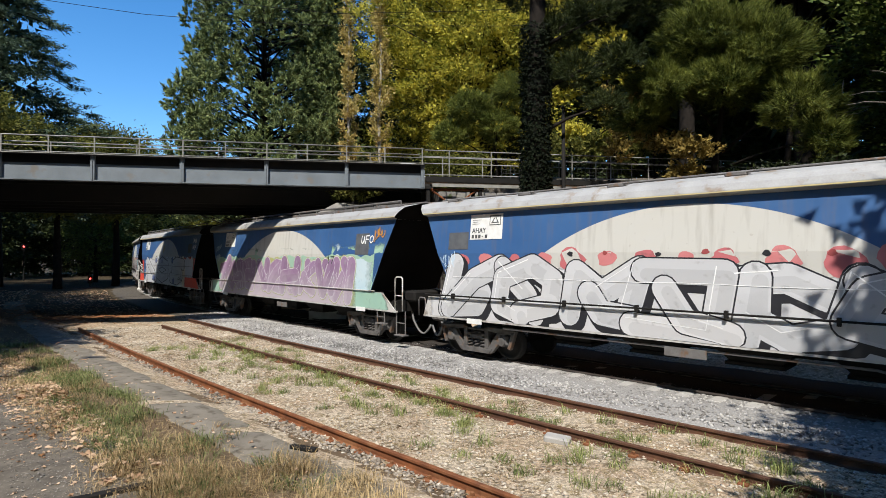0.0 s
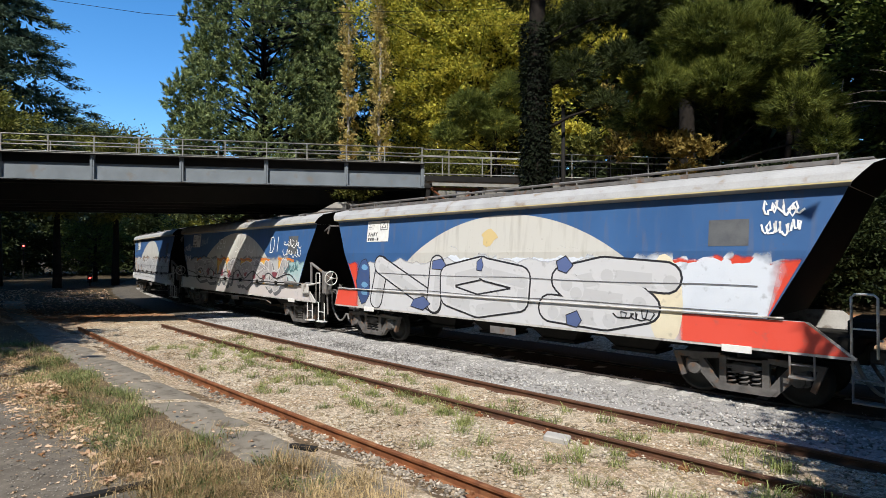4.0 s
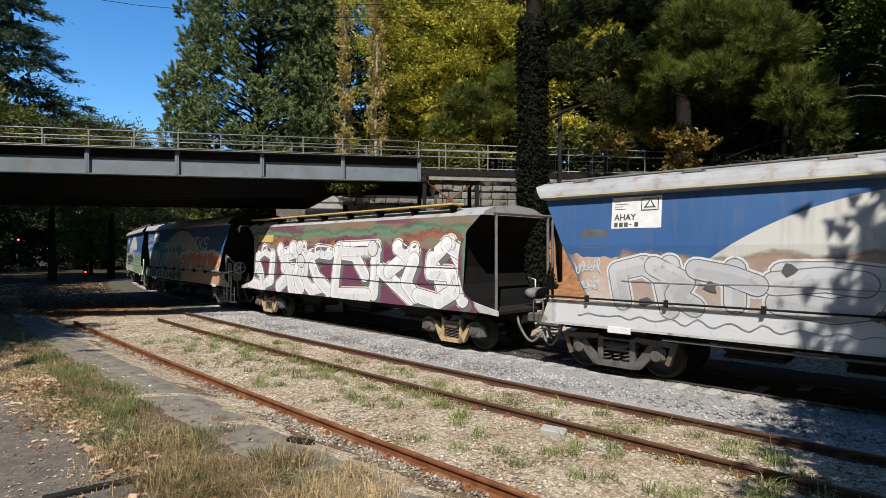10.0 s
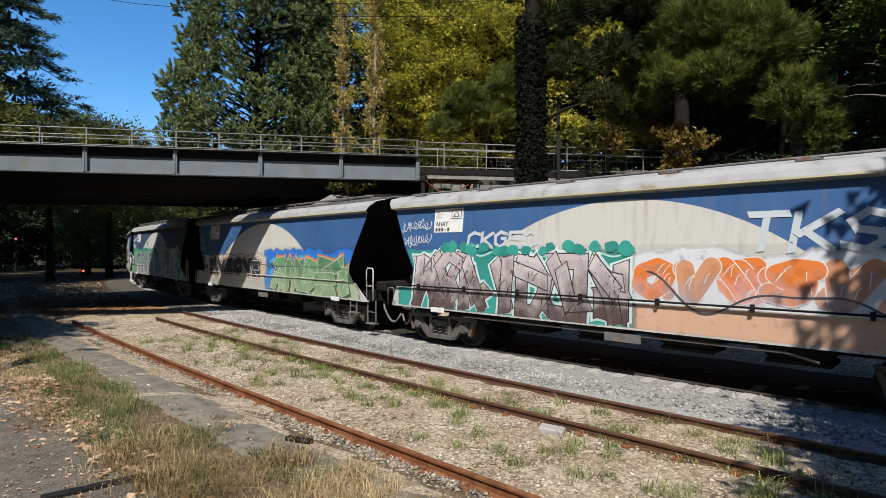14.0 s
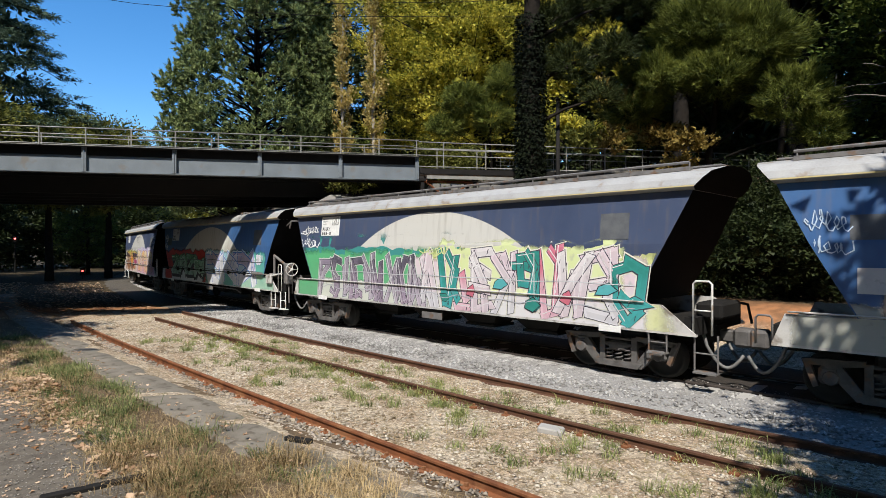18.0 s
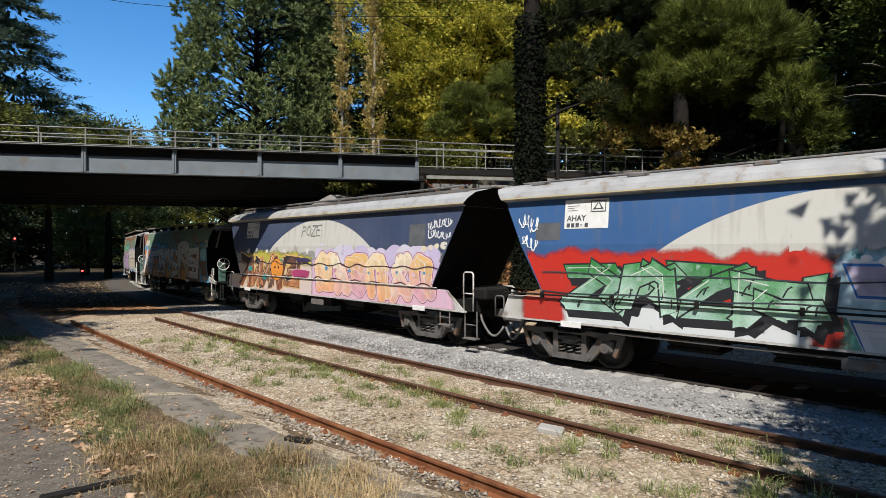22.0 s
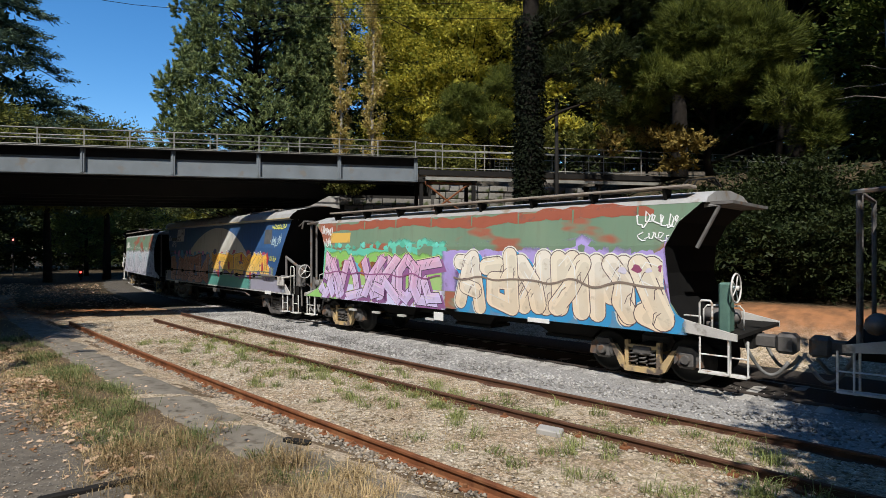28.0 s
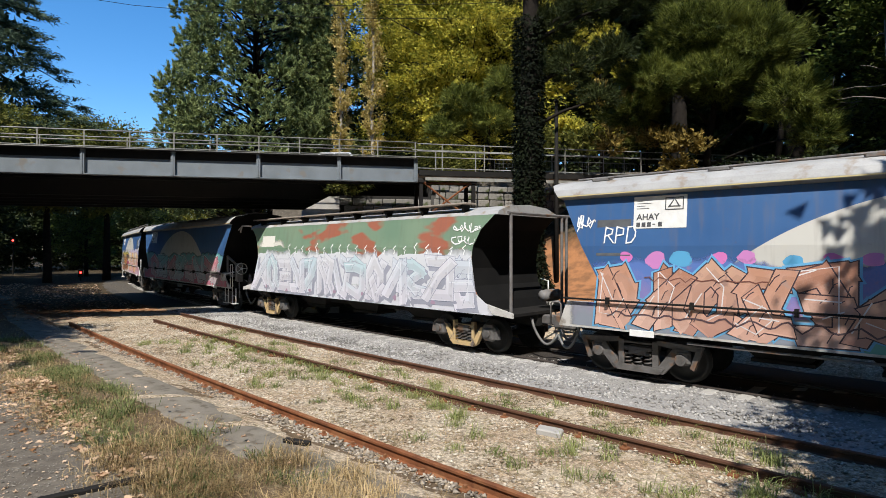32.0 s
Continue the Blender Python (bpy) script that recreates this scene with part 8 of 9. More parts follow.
def clump_tree(name, label, trunk, clumps, leaf, seed, tufts, per, length, width, bark=BARK, tr=0.2, category="tree"):
    """A tree whose foliage hangs in separate feathery clumps: trunk lists (x, y, z); clumps lists (x, y, z, radius, height), all in world metres."""
    rnd = np.random.RandomState(seed)
    bx, by = trunk[0][0], trunk[0][1]
    bz = float(height(bx, by))
    w = thing(name, label, category, pose(bx, by, bz))
    rel = lambda p: np.array((p[0] - bx, p[1] - by, p[2] - bz))
    tp = [rel((x, y, z)) for x, y, z in trunk]
    tp[0][2] = -0.3
    part("trunk", Shape().tube([tuple(p) for p in tp], tr, 10, r1=tr * 0.3).mesh("trunk", bark, True), w)
    V = []
    for cx, cy, cz, cr, ch in clumps:
        c = rel((cx, cy, cz))
        zs = [p[2] for p in tp]
        reach = math.hypot(c[0], c[1])
        zk = min(max(c[2] - 0.6 * cr - 0.25 * reach, 0.5), zs[-1])
        root = np.array([float(np.interp(zk, zs, [p[j] for p in tp])) for j in range(3)])
        mid = (root + c) / 2 + np.array((0, 0, 0.15 * cr))
        part("limb", Shape().tube([tuple(root), tuple(mid), tuple(c)], min(tr * 0.36, 0.09), 6, r1=0.02).mesh("limb", bark, True), w)
        n = int(tufts * cr * cr)
        d = rnd.normal(0, 1, (n, 3))
        d /= np.linalg.norm(d, axis=1, keepdims=True)
        # the clump's skin is lumpy and thins out below
        lump = np.array([0.72 + 0.42 * noise.noise(Vector((float(q[0]) * 1.9 + seed, float(q[1]) * 1.9, float(q[2]) * 1.9 + cx))) for q in d])
        rr = (0.55 + 0.45 * rnd.rand(n) ** 0.5) * lump
        P = c + d * rr[:, None] * np.array((cr, cr, ch))
        keep = (d[:, 2] > -0.55) | (rnd.rand(n) < 0.35)
        P, d = P[keep], d[keep]
        q = np.repeat(P, per, 0)
        ax = np.repeat(d, per, 0) * np.array((0.8, 0.8, 0.5)) + np.array((0, 0, 0.35))
        q = q + ax * (rnd.rand(len(q), 1) - 0.5) * 0.35 + rnd.normal(0, 0.05, q.shape)
        V.append(leaves(q, ax, np.repeat(d, per, 0) + np.array((0, 0, 0.5)), length, width, rnd, 0.0, 0.45))
    v = np.concatenate(V)
    part("crown", cloud("crown", v, np.arange(len(v)).reshape(-1, 3), leaf), w)
    return w


def plumes(x, y, h, r, n, seed):
    """Upswept plumes over the skin of a tall cone."""
    rnd = random.Random(seed)
    out = []
    for i in range(n):
        t = ((i + rnd.random()) / n) ** 1.15
        a, q = i * 2.4 + rnd.uniform(-0.3, 0.3), r * (1 - t) ** 0.62 * rnd.uniform(0.62, 1.0)
        s = rnd.uniform(1.0, 1.6) * (0.65 + 0.5 * (1 - t))
        out.append((x + math.cos(a) * q, y + math.sin(a) * q, 6.0 + t * (h - 6.0), s, s * 1.25))
    return out


clump_tree("cypress_tree", "broad dense grey-green cypress with ragged plumes", [(-42.2, 23.2, 0), (-42.2, 23.2, 15), (-42.2, 23.2, 30), (-42.2, 23.2, 40)],
           plumes(-42.2, 23.2, 42, 8.2, 380, 2), CYPRESS, 2, 36, 30, 0.21, 0.078, tr=0.32)
clump_tree("pine_tree", "tall pine with an ivy-clad dark trunk", [(-12.5, 18.4, 0), (-12.5, 18.4, 8), (-12.4, 18.5, 16), (-12.3, 18.5, 26)],
           [(-12.3, 19.6, 11.6, 1.3, 1.0), (-11.3, 20.6, 12.4, 1.5, 1.1), (-12.6, 18.9, 9.8, 0.9, 0.8), (-11.4, 19.6, 9.8, 1.1, 0.9), (-10.4, 21.2, 10.6, 1.2, 0.9), (-10.6, 20.4, 8.6, 0.9, 0.6), (-13.0, 18.2, 13.4, 1.6, 1.2), (-9.6, 21.4, 12.6, 1.4, 1.0)], NEEDLES, 26, 170, 24, 0.24, 0.03, tr=0.48)
clump_tree("she_oak", "feathery olive-green she-oak on the bank", [(-8.0, 25.6, 0), (-8.1, 25.2, 6.5), (-7.6, 24.8, 9.2), (-7.4, 24.6, 12.5)],
           [(-7.9, 24.4, 11.6, 2.6, 1.6), (-6.4, 25.0, 10.9, 2.3, 1.6), (-9.6, 23.6, 9.8, 2.2, 1.3), (-10.6, 23.4, 8.6, 1.5, 0.8), (-7.4, 24.2, 9.6, 2.0, 1.4), (-5.0, 25.2, 8.6, 1.7, 1.5), (-4.2, 25.4, 7.2, 1.1, 1.2), (-9.0, 24.6, 13.6, 1.8, 1.2)], CASUAR, 7, 210, 28, 0.25, 0.025)
clump_tree("she_oak", "feathery olive she-oak at the edge of the wood", [(-0.6, 25.6, 0), (-0.9, 25.0, 7.0), (-1.2, 24.5, 12.0)],
           [(-2.0, 24.0, 12.4, 2.0, 1.2), (-0.5, 23.6, 11.4, 1.8, 1.0), (-0.6, 24.2, 8.6, 1.1, 0.7)], CASUAR, 8, 200, 30, 0.24, 0.022)
clump_tree("she_oak", "small grey-green she-oak beyond the road", [(-21.2, 27.8, 0), (-21.4, 27.4, 7.0), (-21.5, 26.9, 12.6)],
           [(-21.9, 25.3, 11.5, 1.8, 1.25), (-20.5, 26.2, 10.3, 1.6, 1.2), (-22.9, 24.8, 9.9, 1.5, 1.05), (-19.7, 26.5, 12.3, 1.5, 1.2)], CASUAR, 9, 170, 26, 0.25, 0.025, tr=0.14)
clump_tree("maple_tree", "sunlit green maple leaves high in the shaded wood", [(-7.5, 34.0, 0), (-7.0, 33.6, 10.0), (-6.6, 33.2, 17.0)],
           [(-6.6, 32.0, 16.6, 1.9, 1.3), (-4.8, 32.4, 15.6, 1.3, 1.0), (-9.6, 32.6, 16.9, 1.0, 0.8)], GREENL, 10, 90, 20, 0.2, 0.15)
clump_tree("autumn_tree", "slender tree with sparse rusty yellow leaves", [(-10.9, 25.8, 0), (-10.8, 25.4, 6.5), (-10.6, 25.2, 10.2)],
           [(-11.9, 25.2, 8.4, 1.0, 0.7), (-9.6, 24.2, 7.5, 1.3, 0.6), (-8.4, 23.9, 7.0, 1.1, 0.55), (-13.2, 25.6, 10.2, 0.8, 0.9), (-8.9, 24.2, 6.2, 0.9, 0.5), (-10.8, 23.2, 9.2, 0.9, 0.7), (-11.2, 22.6, 7.2, 0.8, 0.6)], RUSTL, 11, 62, 14, 0.15, 0.11, tr=0.09)
clump_tree("maple_tree", "golden autumn maple between the dark pines", [(-15.6, 30.6, 0), (-15.5, 30.2, 9.0), (-15.4, 29.8, 15.0)],
           [(-16.8, 28.6, 15.2, 1.3, 0.9), (-15.8, 29.0, 13.2, 1.2, 1.0), (-14.9, 29.4, 14.6, 1.1, 0.9), (-15.3, 29.2, 11.2, 1.1, 0.9), (-13.9, 29.9, 12.6, 0.9, 0.8), (-17.2, 28.2, 12.0, 1.1, 0.9), (-16.6, 28.5, 9.6, 1.1, 0.7), (-14.2, 28.4, 9.2, 0.9, 0.6)], YELLOWL, 13, 70, 16, 0.2, 0.15, tr=0.14)
clump_tree("green_tree", "fresh green sapling between the dark trunks", [(-14.6, 26.8, 0), (-14.6, 26.6, 5.0), (-14.6, 26.4, 9.0)],
           [(-14.4, 26.3, 8.2, 1.3, 1.0), (-16.4, 25.2, 8.2, 1.2, 1.0), (-13.2, 26.8, 9.4, 0.9, 0.8), (-12.2, 27.2, 8.0, 0.9, 0.7)], HEDGEL, 12, 90, 18, 0.17, 0.12, tr=0.1)
WOOD_FAR = [(-36.7, 47.8, 0), (-29.6, 44.0, 60), (-22.5, 42.0, 120), (-16.5, 46.5, 180), (-8.5, 45.0, 240), (-1.5, 46.0, 300), (5.5, 44.5, 30), (-42.0, 54.0, 90), (-30.0, 60.0, 15), (-16.0, 59.0, 65), (-2.0, 58.0, 125), (12.0, 52.0, 205), (11.0, 40.0, 10), (-52.0, 50.0, 220), (15.0, 33.0, 200)]
# trees out of view beside and behind the camera, added to block skylight
WOOD_UNSEEN = [(-40.0, -15.0, 15), (-29.0, -17.0, 75), (-18.0, -18.0, 135), (-8.0, -21.0, 195), (-52.0, -12.0, 255), (24.0, 4.0, 300), (26.0, 13.0, 45), (24.0, -6.0, 105), (20.0, 24.0, 60), (21.0, -2.0, 20), (17.0, 8.0, 170), (21.0, -14.0, 280), (-1.0, -29.0, 40), (7.0, -30.0, 95), (15.0, -31.0, 150)]
plant(tree("woodland_tree", "tall broadleaf tree with leaves darkened for the wood's shade", "round", 30, 7.5, 60, 520, 9, 0.70, 0.50, DARKL, 8, 0.08, size=1.3, fan=0.5, inner=60), WOOD_FAR + WOOD_UNSEEN)
plant(tree("fir_tree", "tall dark fir in the wood behind the road", "cone", 31, 5.2, 90, 560, 15, 0.66, 0.24, DARKFIR, 9, 0.06, size=1.0, inner=60),
      [(-24.5, 38.5, 0), (-16.0, 44.5, 50), (-10.5, 44.0, 100), (-3.5, 39.5, 150), (3.5, 38.0, 210), (-33.5, 42.0, 260), (9.5, 26.0, 20), (6.0, 32.0, 140), (1.5, 35.0, 300)])
plant(tree("green_tree", "fresh green tree at the edge of the road", "round", 8.5, 2.6, 40, 240, 28, 0.22, 0.15, GREENL, 11, 0.15, size=0.7, fan=0.5), [(-18.5, 43.0, 0), (-42.0, 36.0, 120), (-1.5, 28.5, 200), (2.0, 26.0, 30), (-70.0, 18.6, 75)])
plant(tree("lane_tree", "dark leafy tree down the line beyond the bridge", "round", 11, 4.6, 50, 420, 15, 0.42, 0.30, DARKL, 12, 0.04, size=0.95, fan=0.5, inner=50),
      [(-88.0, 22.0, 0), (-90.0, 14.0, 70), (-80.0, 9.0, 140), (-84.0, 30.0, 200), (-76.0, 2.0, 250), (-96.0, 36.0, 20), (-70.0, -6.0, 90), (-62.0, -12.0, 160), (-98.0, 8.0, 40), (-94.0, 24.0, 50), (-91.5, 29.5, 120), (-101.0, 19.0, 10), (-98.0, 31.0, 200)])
plant(tree("lane_bush", "sunlit green bush beside the line", "round", 9.2, 3.0, 40, 330, 28, 0.22, 0.15, LANEL, 13, 0.03, size=0.7, fan=0.5, inner=30), [(-60.0, 26.5, 0), (-56.0, 31.0, 120), (-50.0, 27.0, 210)])
plant(tree("hedge_bush", "dark bush with yellowing leaves behind the railing", "round", 15.0, 3.6, 46, 420, 30, 0.22, 0.15, HEDGEL, 14, 0.45, size=0.75, fan=0.5, inner=30), [(-53.5, 6.0, 0), (-58.0, 12.5, 100), (-50.0, 1.0, 300), (-59.5, 17.5, 200)])
plant(tree("bank_bush", "low dark green bush on the red bank", "round", 1.9, 1.5, 26, 170, 26, 0.12, 0.075, DARKL, 15, 0.03, 0.05, size=0.4, fan=0.5, inner=20),
      [(-15.7, 19.2, 0), (-18.6, 19.7, 80), (-0.5, 21.0, 200), (2.5, 20.5, 320), (-19.8, 16.6, 110), (-4.4, 21.6, 90), (-5.6, 19.0, 340), (-2.2, 19.2, 20), (-6.9, 18.9, 140), (-3.8, 18.8, 190), (-7.0, 20.8, 260), (-5.0, 20.5, 50), (0.8, 19.0, 100), (-2.8, 20.8, 330)])
iv = thing("ivy", "ivy climbing the pine's trunk, coloured near black for its shade", "ivy", pose(-12.5, 18.4, float(height(-12.5, 18.4))))
rv = np.random.RandomState(16)
a_, z_ = rv.rand(14000) * 6.283, rv.rand(14000) ** 1.2 * 10.5
rr_ = 0.46 + 0.10 * np.sin(3 * a_ + z_ * 1.7) * rv.rand(14000) + 0.16 * rv.rand(14000) ** 2 + 0.35 * np.exp(-z_ / 0.8)
rad = np.stack([np.cos(a_), np.sin(a_), np.zeros(14000)], 1)
v_ = leaves(rad * rr_[:, None] + np.array((0, 0, 1.0)) * z_[:, None], rad * 0.5, rad + np.array((0, 0, 0.4)), 0.11, 0.09, rv, 0.5)
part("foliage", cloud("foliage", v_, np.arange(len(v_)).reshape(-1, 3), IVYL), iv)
part("stem", Shape().tube([(0.5, -0.1, -0.2), (0.45, -0.25, 2.0), (0.3, -0.4, 4.5), (0.4, -0.2, 7.0)], 0.05, 6, r1=0.02).mesh("stem", BARK, True), iv)
# unseen trees, added to dapple the ground and cut the skylight
plant(tree("lineside_tree", "spreading tree added out of view to shade the ground", "round", 17, 5.6, 60, 480, 17, 0.37, 0.26, DARKL, 18, 0.30, 0.3, size=0.95, fan=0.5, inner=10), [(-29.0, -5.5, 0), (-36.0, -3.5, 80), (-43.0, -4.0, 160), (-50.0, -3.0, 230), (-36.0, -11.0, 20), (-44.0, -12.0, 130), (-57.0, -5.0, 300), (14.5, 6.0, 40), (16.0, 13.0, 110), (14.0, -3.5, 190), (18.0, 20.0, 260)])
# trees added out of view on the platform's side, to shade the line further down and to the right
plant(tree("platform_tree", "leafy platform tree out of view, added to cast shade", "round", 12.5, 3.4, 60, 900, 28, 0.25, 0.18, DARKL, 17, 0.42, 0.18, size=0.85, fan=0.5, inner=0), [(6.8, 2.6, 0), (6.6, 7.2, 120), (6.7, 4.9, 200), (9.4, 5.6, 20), (-19.0, -4.7, 100), (11.5, 3.2, 240), (11.5, -3.5, 60), (13.0, 9.0, 300), (9.5, -9.5, 190)])


wb = tree("wall_bush", "small green bush growing on the stone abutment", "round", 1.25, 1.1, 26, 150, 18, 0.11, 0.08, HEDGEL, 20, 0.05, 0.03, size=0.25, fan=0.5)
wb.matrix_basis = pose(-20.05, 15.45, 5.03)
hb = tree("abutment_bush", "sunlit yellow-green bush behind the railing", "round", 1.65, 0.95, 26, 130, 22, 0.11, 0.08, HEDGEL, 21, 0.05, 0.04, size=0.36, fan=0.5)
for u, a in ((15.95, 0), (17.0, 140)):
    p = B0 + BU * u + BN * 3.5
    if a:
        copy_thing(hb, pose(p.x, p.y, 5.53, 0, 0, a))
    else:
        hb.matrix_basis = pose(p.x, p.y, 5.53)
PALEWOOD = mat("bleached_dead_wood", (0.17, 0.15, 0.125), 0.9, 0, (0.16, 0.14, 0.12), 6, 0.8, 0.3, 40)
for x, y, z, a in ((-4.0, 26.0, 3.6, 0), (-1.8, 24.0, 5.0, 140)):
    dt = thing("dead_branch", "bleached bare dead branch among the trees", "branch", pose(x, y, float(height(x, y)), 0, 0, a))
    rb = random.Random(int(x * 10))
    part("stem", Shape().tube([(0, 0, -0.2), (0.1, 0.05, z * 0.5), (0.3, 0, z)], 0.07, 6, r1=0.02).mesh("stem", PALEWOOD, True), dt)
    for i in range(7):
        q, b, ln = rb.uniform(0.35, 1.0), rb.uniform(0, 6.28), rb.uniform(0.8, 2.0)
        tw = [(0.3 * q + math.cos(b) * ln * u, math.sin(b) * ln * u, z * q + ln * (0.25 * u - 0.2 * u * u) + rb.uniform(-0.06, 0.06)) for u in (0, 0.3, 0.65, 1.0)]
        part("twig", Shape().tube(tw, 0.028, 5, r1=0.006).mesh("twig", PALEWOOD, True), dt)


def wire(name, label, pts, r=0.012):
    tagged(new(name, Shape().tube(pts, r, 5).mesh(name, DARKSTEEL)), label, "cable")


wire("overhead_wire", "thin black overhead wire crossing the sky", [(-35.0, 1.5, 15.1), (-27.0, 9.0, 13.5), (-24.5, 11.3, 13.2), (-20.9, 14.7, 12.95), (-15.3, 19.9, 12.9), (-9.0, 26.0, 13.2)])
wire("overhead_wire", "thin black overhead wire among the trees", [(-27.0, 9.0, 14.4), (-20.8, 14.8, 13.5), (-16.1, 19.2, 13.6), (-9.0, 26.0, 14.2)])
pl = thing("lamp_pole", "slim black metal pole beside the road", "pole", pose(-12.0, 19.6, float(height(-12.0, 19.6))))
part("shaft", Shape().tube([(0, 0, -0.3), (0, 0, 7.2)], 0.10, 8, r1=0.07).mesh("shaft", DARKSTEEL, True), pl)
part("cap", Shape().lathe([(0.08, 7.15), (0.10, 7.2), (0.04, 7.3)], (0, 0, 0), "z", 10).mesh("cap", DARKSTEEL), pl)

REDLAMP = bpy.data.materials.new("red_signal_lamp")
REDLAMP.use_nodes = True
REDLAMP.node_tree.nodes["Principled BSDF"].inputs["Emission Color"].default_value = (1.0, 0.03, 0.02, 1)
REDLAMP.node_tree.nodes["Principled BSDF"].inputs["Emission Strength"].default_value = 6.0
for x, y, z in ((-59.6, 15.4, 0.2), (-74.0, 12.9, 3.3)):
    s = thing("signal", "small black railway signal showing red", "signal", pose(x, y, 0, 0, 0, 75))
    part("post", Shape().tube([(0, 0, -0.3), (0, 0, z + 0.3)], 0.06, 8).mesh("post", DARKSTEEL), s)
    part("head", Shape().box(-0.2, 0.2, -0.12, 0.12, z, z + 0.7, 0.04).mesh("head", DARKSTEEL), s)
    part("lens", Shape().lathe([(0.09, 0.12), (0.09, 0.15), (0.03, 0.17)], (0, -0.28, z + 0.42), "y", 12).mesh("lens", REDLAMP), s, "glowing red lens")


# ---- vehicles on the road over the bridge ----
GLASS = mat("dark_car_glass", (0.03, 0.035, 0.04), 0.08, 0, (0.04, 0.045, 0.05), 3, 0.3, 0)
TYRE = mat("tyre_rubber", (0.03, 0.03, 0.03), 0.85, 0, (0.05, 0.05, 0.05), 8, 0.6, 0.2)
CHROME = mat("wheel_rim", (0.45, 0.45, 0.45), 0.35, 0.8, (0.3, 0.3, 0.3), 8, 0.5, 0)
TAILRED = mat("tail_lamp", (0.45, 0.03, 0.03), 0.3, 0, (0.35, 0.02, 0.02), 8, 0.4, 0)
HEADLAMP = mat("head_lamp", (0.7, 0.7, 0.7), 0.15, 0, (0.6, 0.6, 0.6), 8, 0.4, 0)


def car(name, label, paint, body, cabin, tray=None):
    """A road vehicle heading along x: side outlines of the body and the glazed cabin, wheels, lamps, bumpers."""
    w = thing(name, label, "car")
    part("body", Shape().prism(body, -0.88, 0.88).mesh("body", paint), w)
    part("cabin", Shape().prism(cabin, -0.76, 0.76).mesh("cabin", paint), w)
    lo, hi = min(z for _, z in cabin) + 0.06, max(z for _, z in cabin) - 0.08
    xs = [x for x, z in cabin if z > hi]
    xl = [x for x, z in cabin if z < lo]
    for sgn in (-1, 1):
        a, b, c, d = min(xl) + 0.12, max(xl) - 0.22, max(xs) - 0.08, min(xs) + 0.10
        m = (a + b) / 2
        for q in ([(a, lo), (m - 0.05, lo), (m - 0.05, hi), (d, hi)], [(m + 0.05, lo), (b, lo), (c, hi), (m + 0.05, hi)]):
            part("side_window", Shape().prism(q, min(sgn * 0.765, sgn * 0.775), max(sgn * 0.765, sgn * 0.775)).mesh("side_window", GLASS), w)
        part("mirror", Shape().box(b - 0.2, b - 0.05, min(sgn * 0.88, sgn * 1.02), max(sgn * 0.88, sgn * 1.02), lo, lo + 0.14, 0.03).mesh("mirror", paint), w)
    x0, x1 = min(x for x, _ in body), max(x for x, _ in body)
    for x in (x0 + 0.85, x1 - 0.85):
        for sgn in (-1, 1):
            t = part("wheel", Shape().lathe([(0.20, -0.1), (0.31, -0.1), (0.33, -0.06), (0.33, 0.06), (0.31, 0.1), (0.20, 0.1)], (x, sgn * 0.8, 0.33), "y", 20).mesh("wheel", TYRE), w)
            part("rim", Shape().lathe([(0.19, -0.11), (0.15, -0.09), (0.04, -0.10), (0.04, 0.10), (0.15, 0.09), (0.19, 0.11)], (x, sgn * 0.8, 0.33), "y", 16).mesh("rim", CHROME), t)
    for sgn in (-1, 1):
        part("headlight", Shape().box(x1 - 0.06, x1 + 0.015, sgn * 0.62 - 0.16, sgn * 0.62 + 0.16, 0.62, 0.76, 0.03).mesh("headlight", HEADLAMP), w)
        part("tail_light", Shape().box(x0 - 0.015, x0 + 0.06, sgn * 0.68 - 0.13, sgn * 0.68 + 0.13, 0.66, 0.82, 0.03).mesh("tail_light", TAILRED), w)
    for x in (x0, x1):
        part("bumper", Shape().box(x - 0.06, x + 0.06, -0.86, 0.86, 0.36, 0.54, 0.04).mesh("bumper", DARKSTEEL), w)
    if tray:
        part("tray", Shape().box(tray[0], tray[1], -0.92, 0.92, 0.72, 0.78, 0.02).box(tray[0], tray[1], -0.92, -0.88, 0.78, 1.0).box(tray[0], tray[1], 0.88, 0.92, 0.78, 1.0).mesh("tray", CHROME), w)
    return w


def car_paint(name, c):
    return mat(name, c, 0.25, 0.0, tuple(x * 0.85 for x in c), 2, 0.5, 0.0)


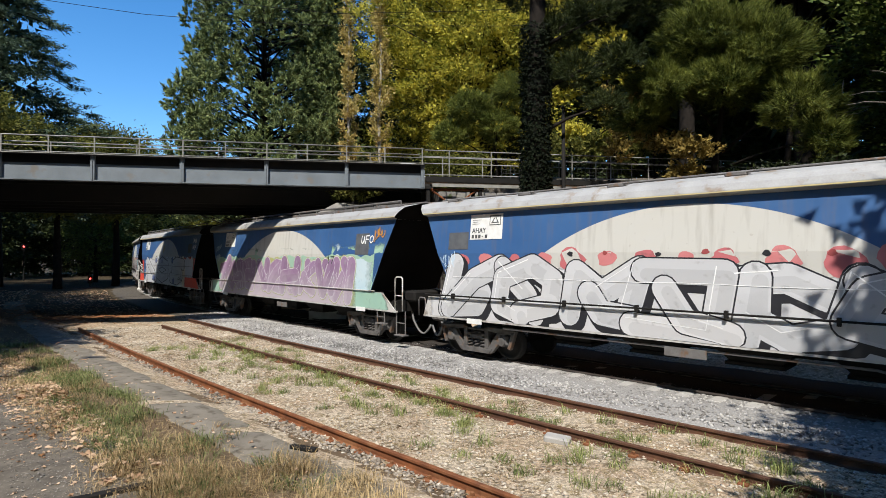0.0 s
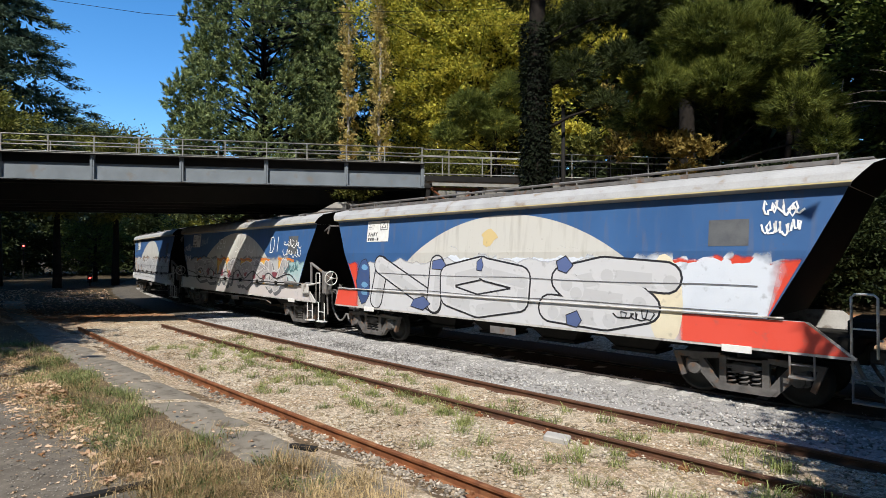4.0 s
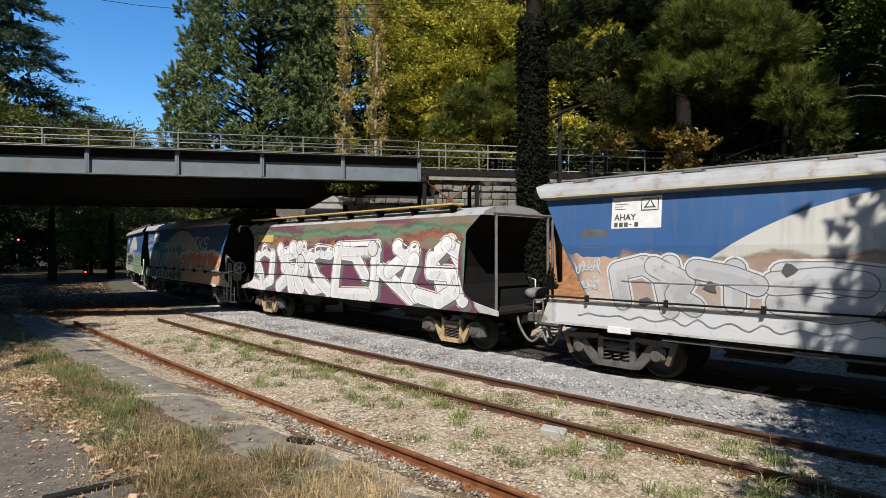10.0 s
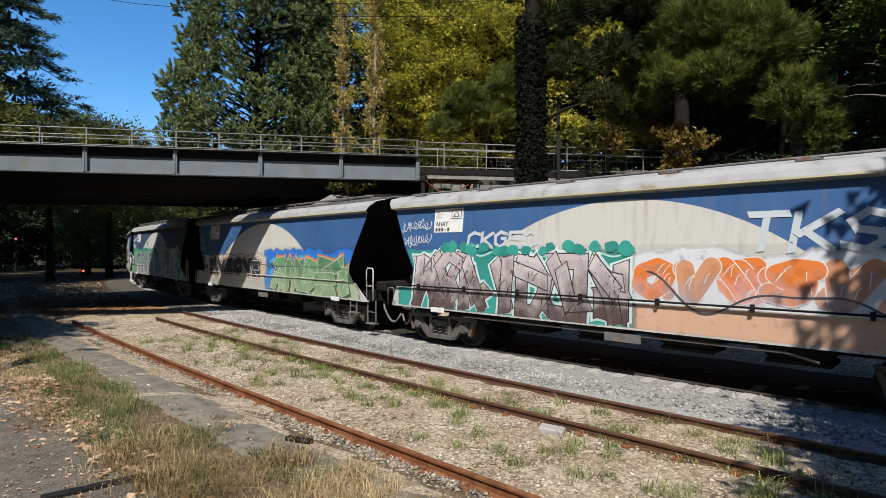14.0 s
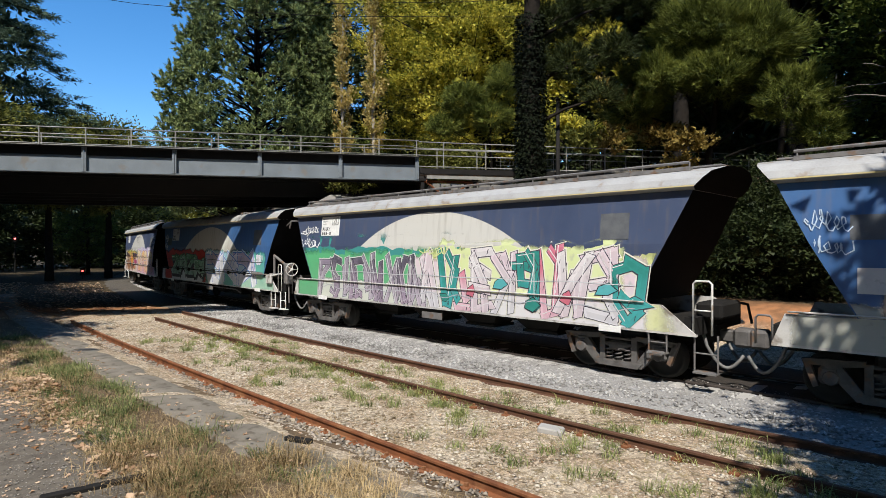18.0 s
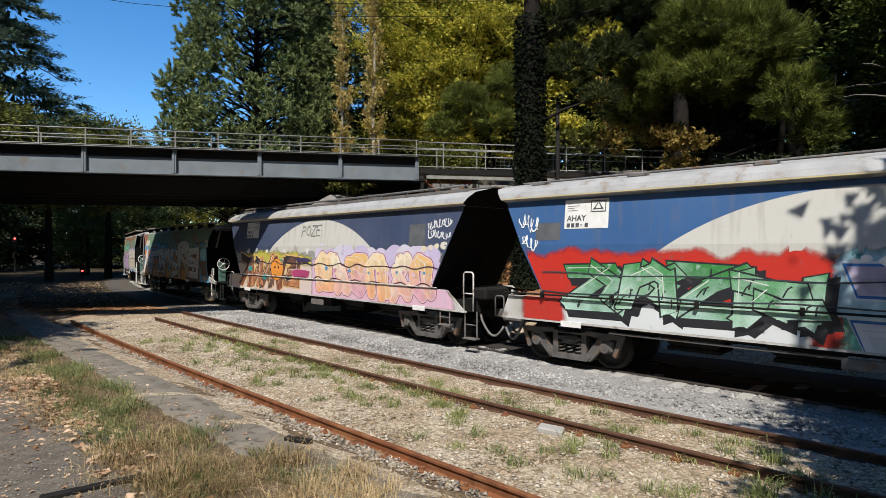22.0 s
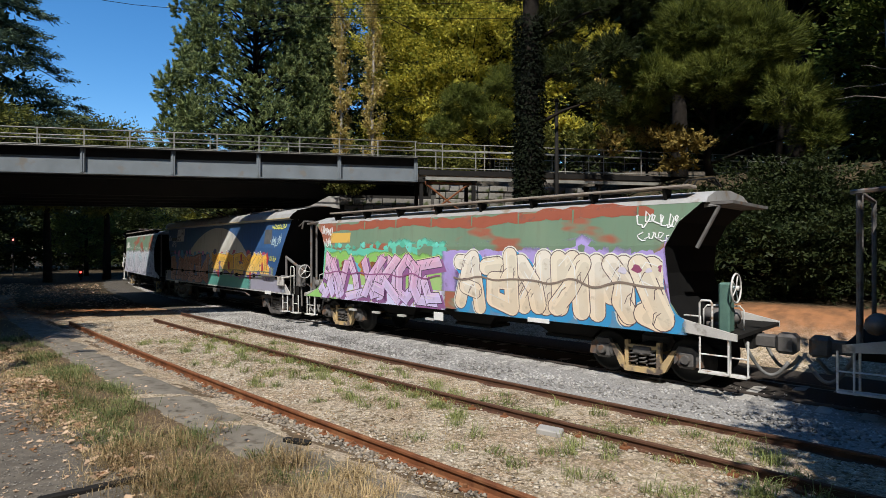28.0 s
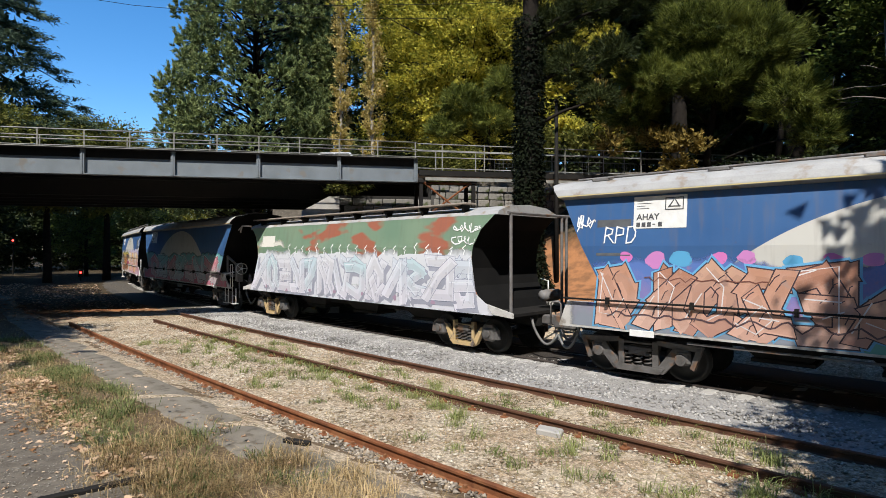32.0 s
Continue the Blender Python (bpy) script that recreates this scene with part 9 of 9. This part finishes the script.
SALOON = [(-2.2, 0.35), (2.2, 0.35), (2.25, 0.62), (2.05, 0.80), (0.9, 0.92), (-1.7, 0.95), (-2.2, 0.88)]
UTE = car("utility_truck", "white flat-tray utility truck on the bridge road", car_paint("white_car_paint", (0.75, 0.75, 0.73)),
          [(-2.5, 0.42), (2.4, 0.42), (2.42, 0.72), (2.2, 0.95), (1.2, 1.02), (-0.5, 1.02), (-0.5, 0.70), (-2.5, 0.70)], [(-0.45, 1.0), (1.35, 1.0), (0.75, 1.62), (-0.35, 1.65)], (-2.5, -0.55))
SEDAN = car("sedan", "orange-brown sedan on the bridge road", car_paint("orange_car_paint", (0.50, 0.17, 0.05)), SALOON, [(-1.55, 0.92), (0.95, 0.90), (0.35, 1.38), (-0.95, 1.40)])
HATCH = car("hatchback", "white hatchback on the bridge road", car_paint("pale_car_paint", (0.70, 0.71, 0.70)), SALOON, [(-2.0, 0.92), (0.95, 0.90), (0.35, 1.44), (-1.6, 1.46)])


HR, HF = Vector((0.7305, 0.683, 0)), Vector((-0.683, 0.7305, 0))     # along the hill road and across it


def road_pose(u, v, back=False):
    p = HR * u + HF * v
    return pose(p.x, p.y, 7.60, 0, 0, math.degrees(math.atan2(HR.y, HR.x)) + (180 if back else 0))


hill = tagged(new("road", Shape().prism([(-4.2, -7.9), (4.2, -7.9), (3.4, 0.0), (-3.4, 0.0)], -10.5, 60, "yz").mesh("road", PATH)), "grey asphalt road on a low bank beyond the bridge", "road", kind="structure")
hill.matrix_basis = pose(HF.x * 39.0, HF.y * 39.0, 7.60, 0, 0, math.degrees(math.atan2(HR.y, HR.x)))


def drive(t_at, u_at, speed, v, lo, hi, back=False):
    """Rows of a drive along the road at one speed, past u_at at t_at; it waits at lo or hi, before and after."""
    rows = []
    for i in range(65):
        t = 0.5 * i
        u = min(max(u_at + speed * (t - t_at), lo), hi)
        rows.append((t, road_pose(u, v, back)))
    return rows


def motions():
    for n, w in enumerate(WAGONS):
        walk(w, [(0.5 * i, wagon_pose(where(n, 0.5 * i), n in FLIPPED)) for i in range(65)])
        turn = -1 if n in FLIPPED else 1
        for b in w.children:
            for o in b.children:
                if o.name.startswith("wheelset"):
                    x = o.location.x
                    walk(o, [(0.1 * i, pose(x, 0, WHEEL, 0, turn * math.degrees((where(n, 0.1 * i) - where(n, 0)) / WHEEL), 0)) for i in range(321)])

    walk(UTE, drive(8.1, 4.2, 13.0, 40.4, -3.0, 54.0))
    walk(SEDAN, drive(9.0, 10.6, 13.0, 40.4, -8.2, 47.0))
    walk(HATCH, drive(29.5, 9.6, -12.3, 37.6, -7.5, 40.0, True))


motions()
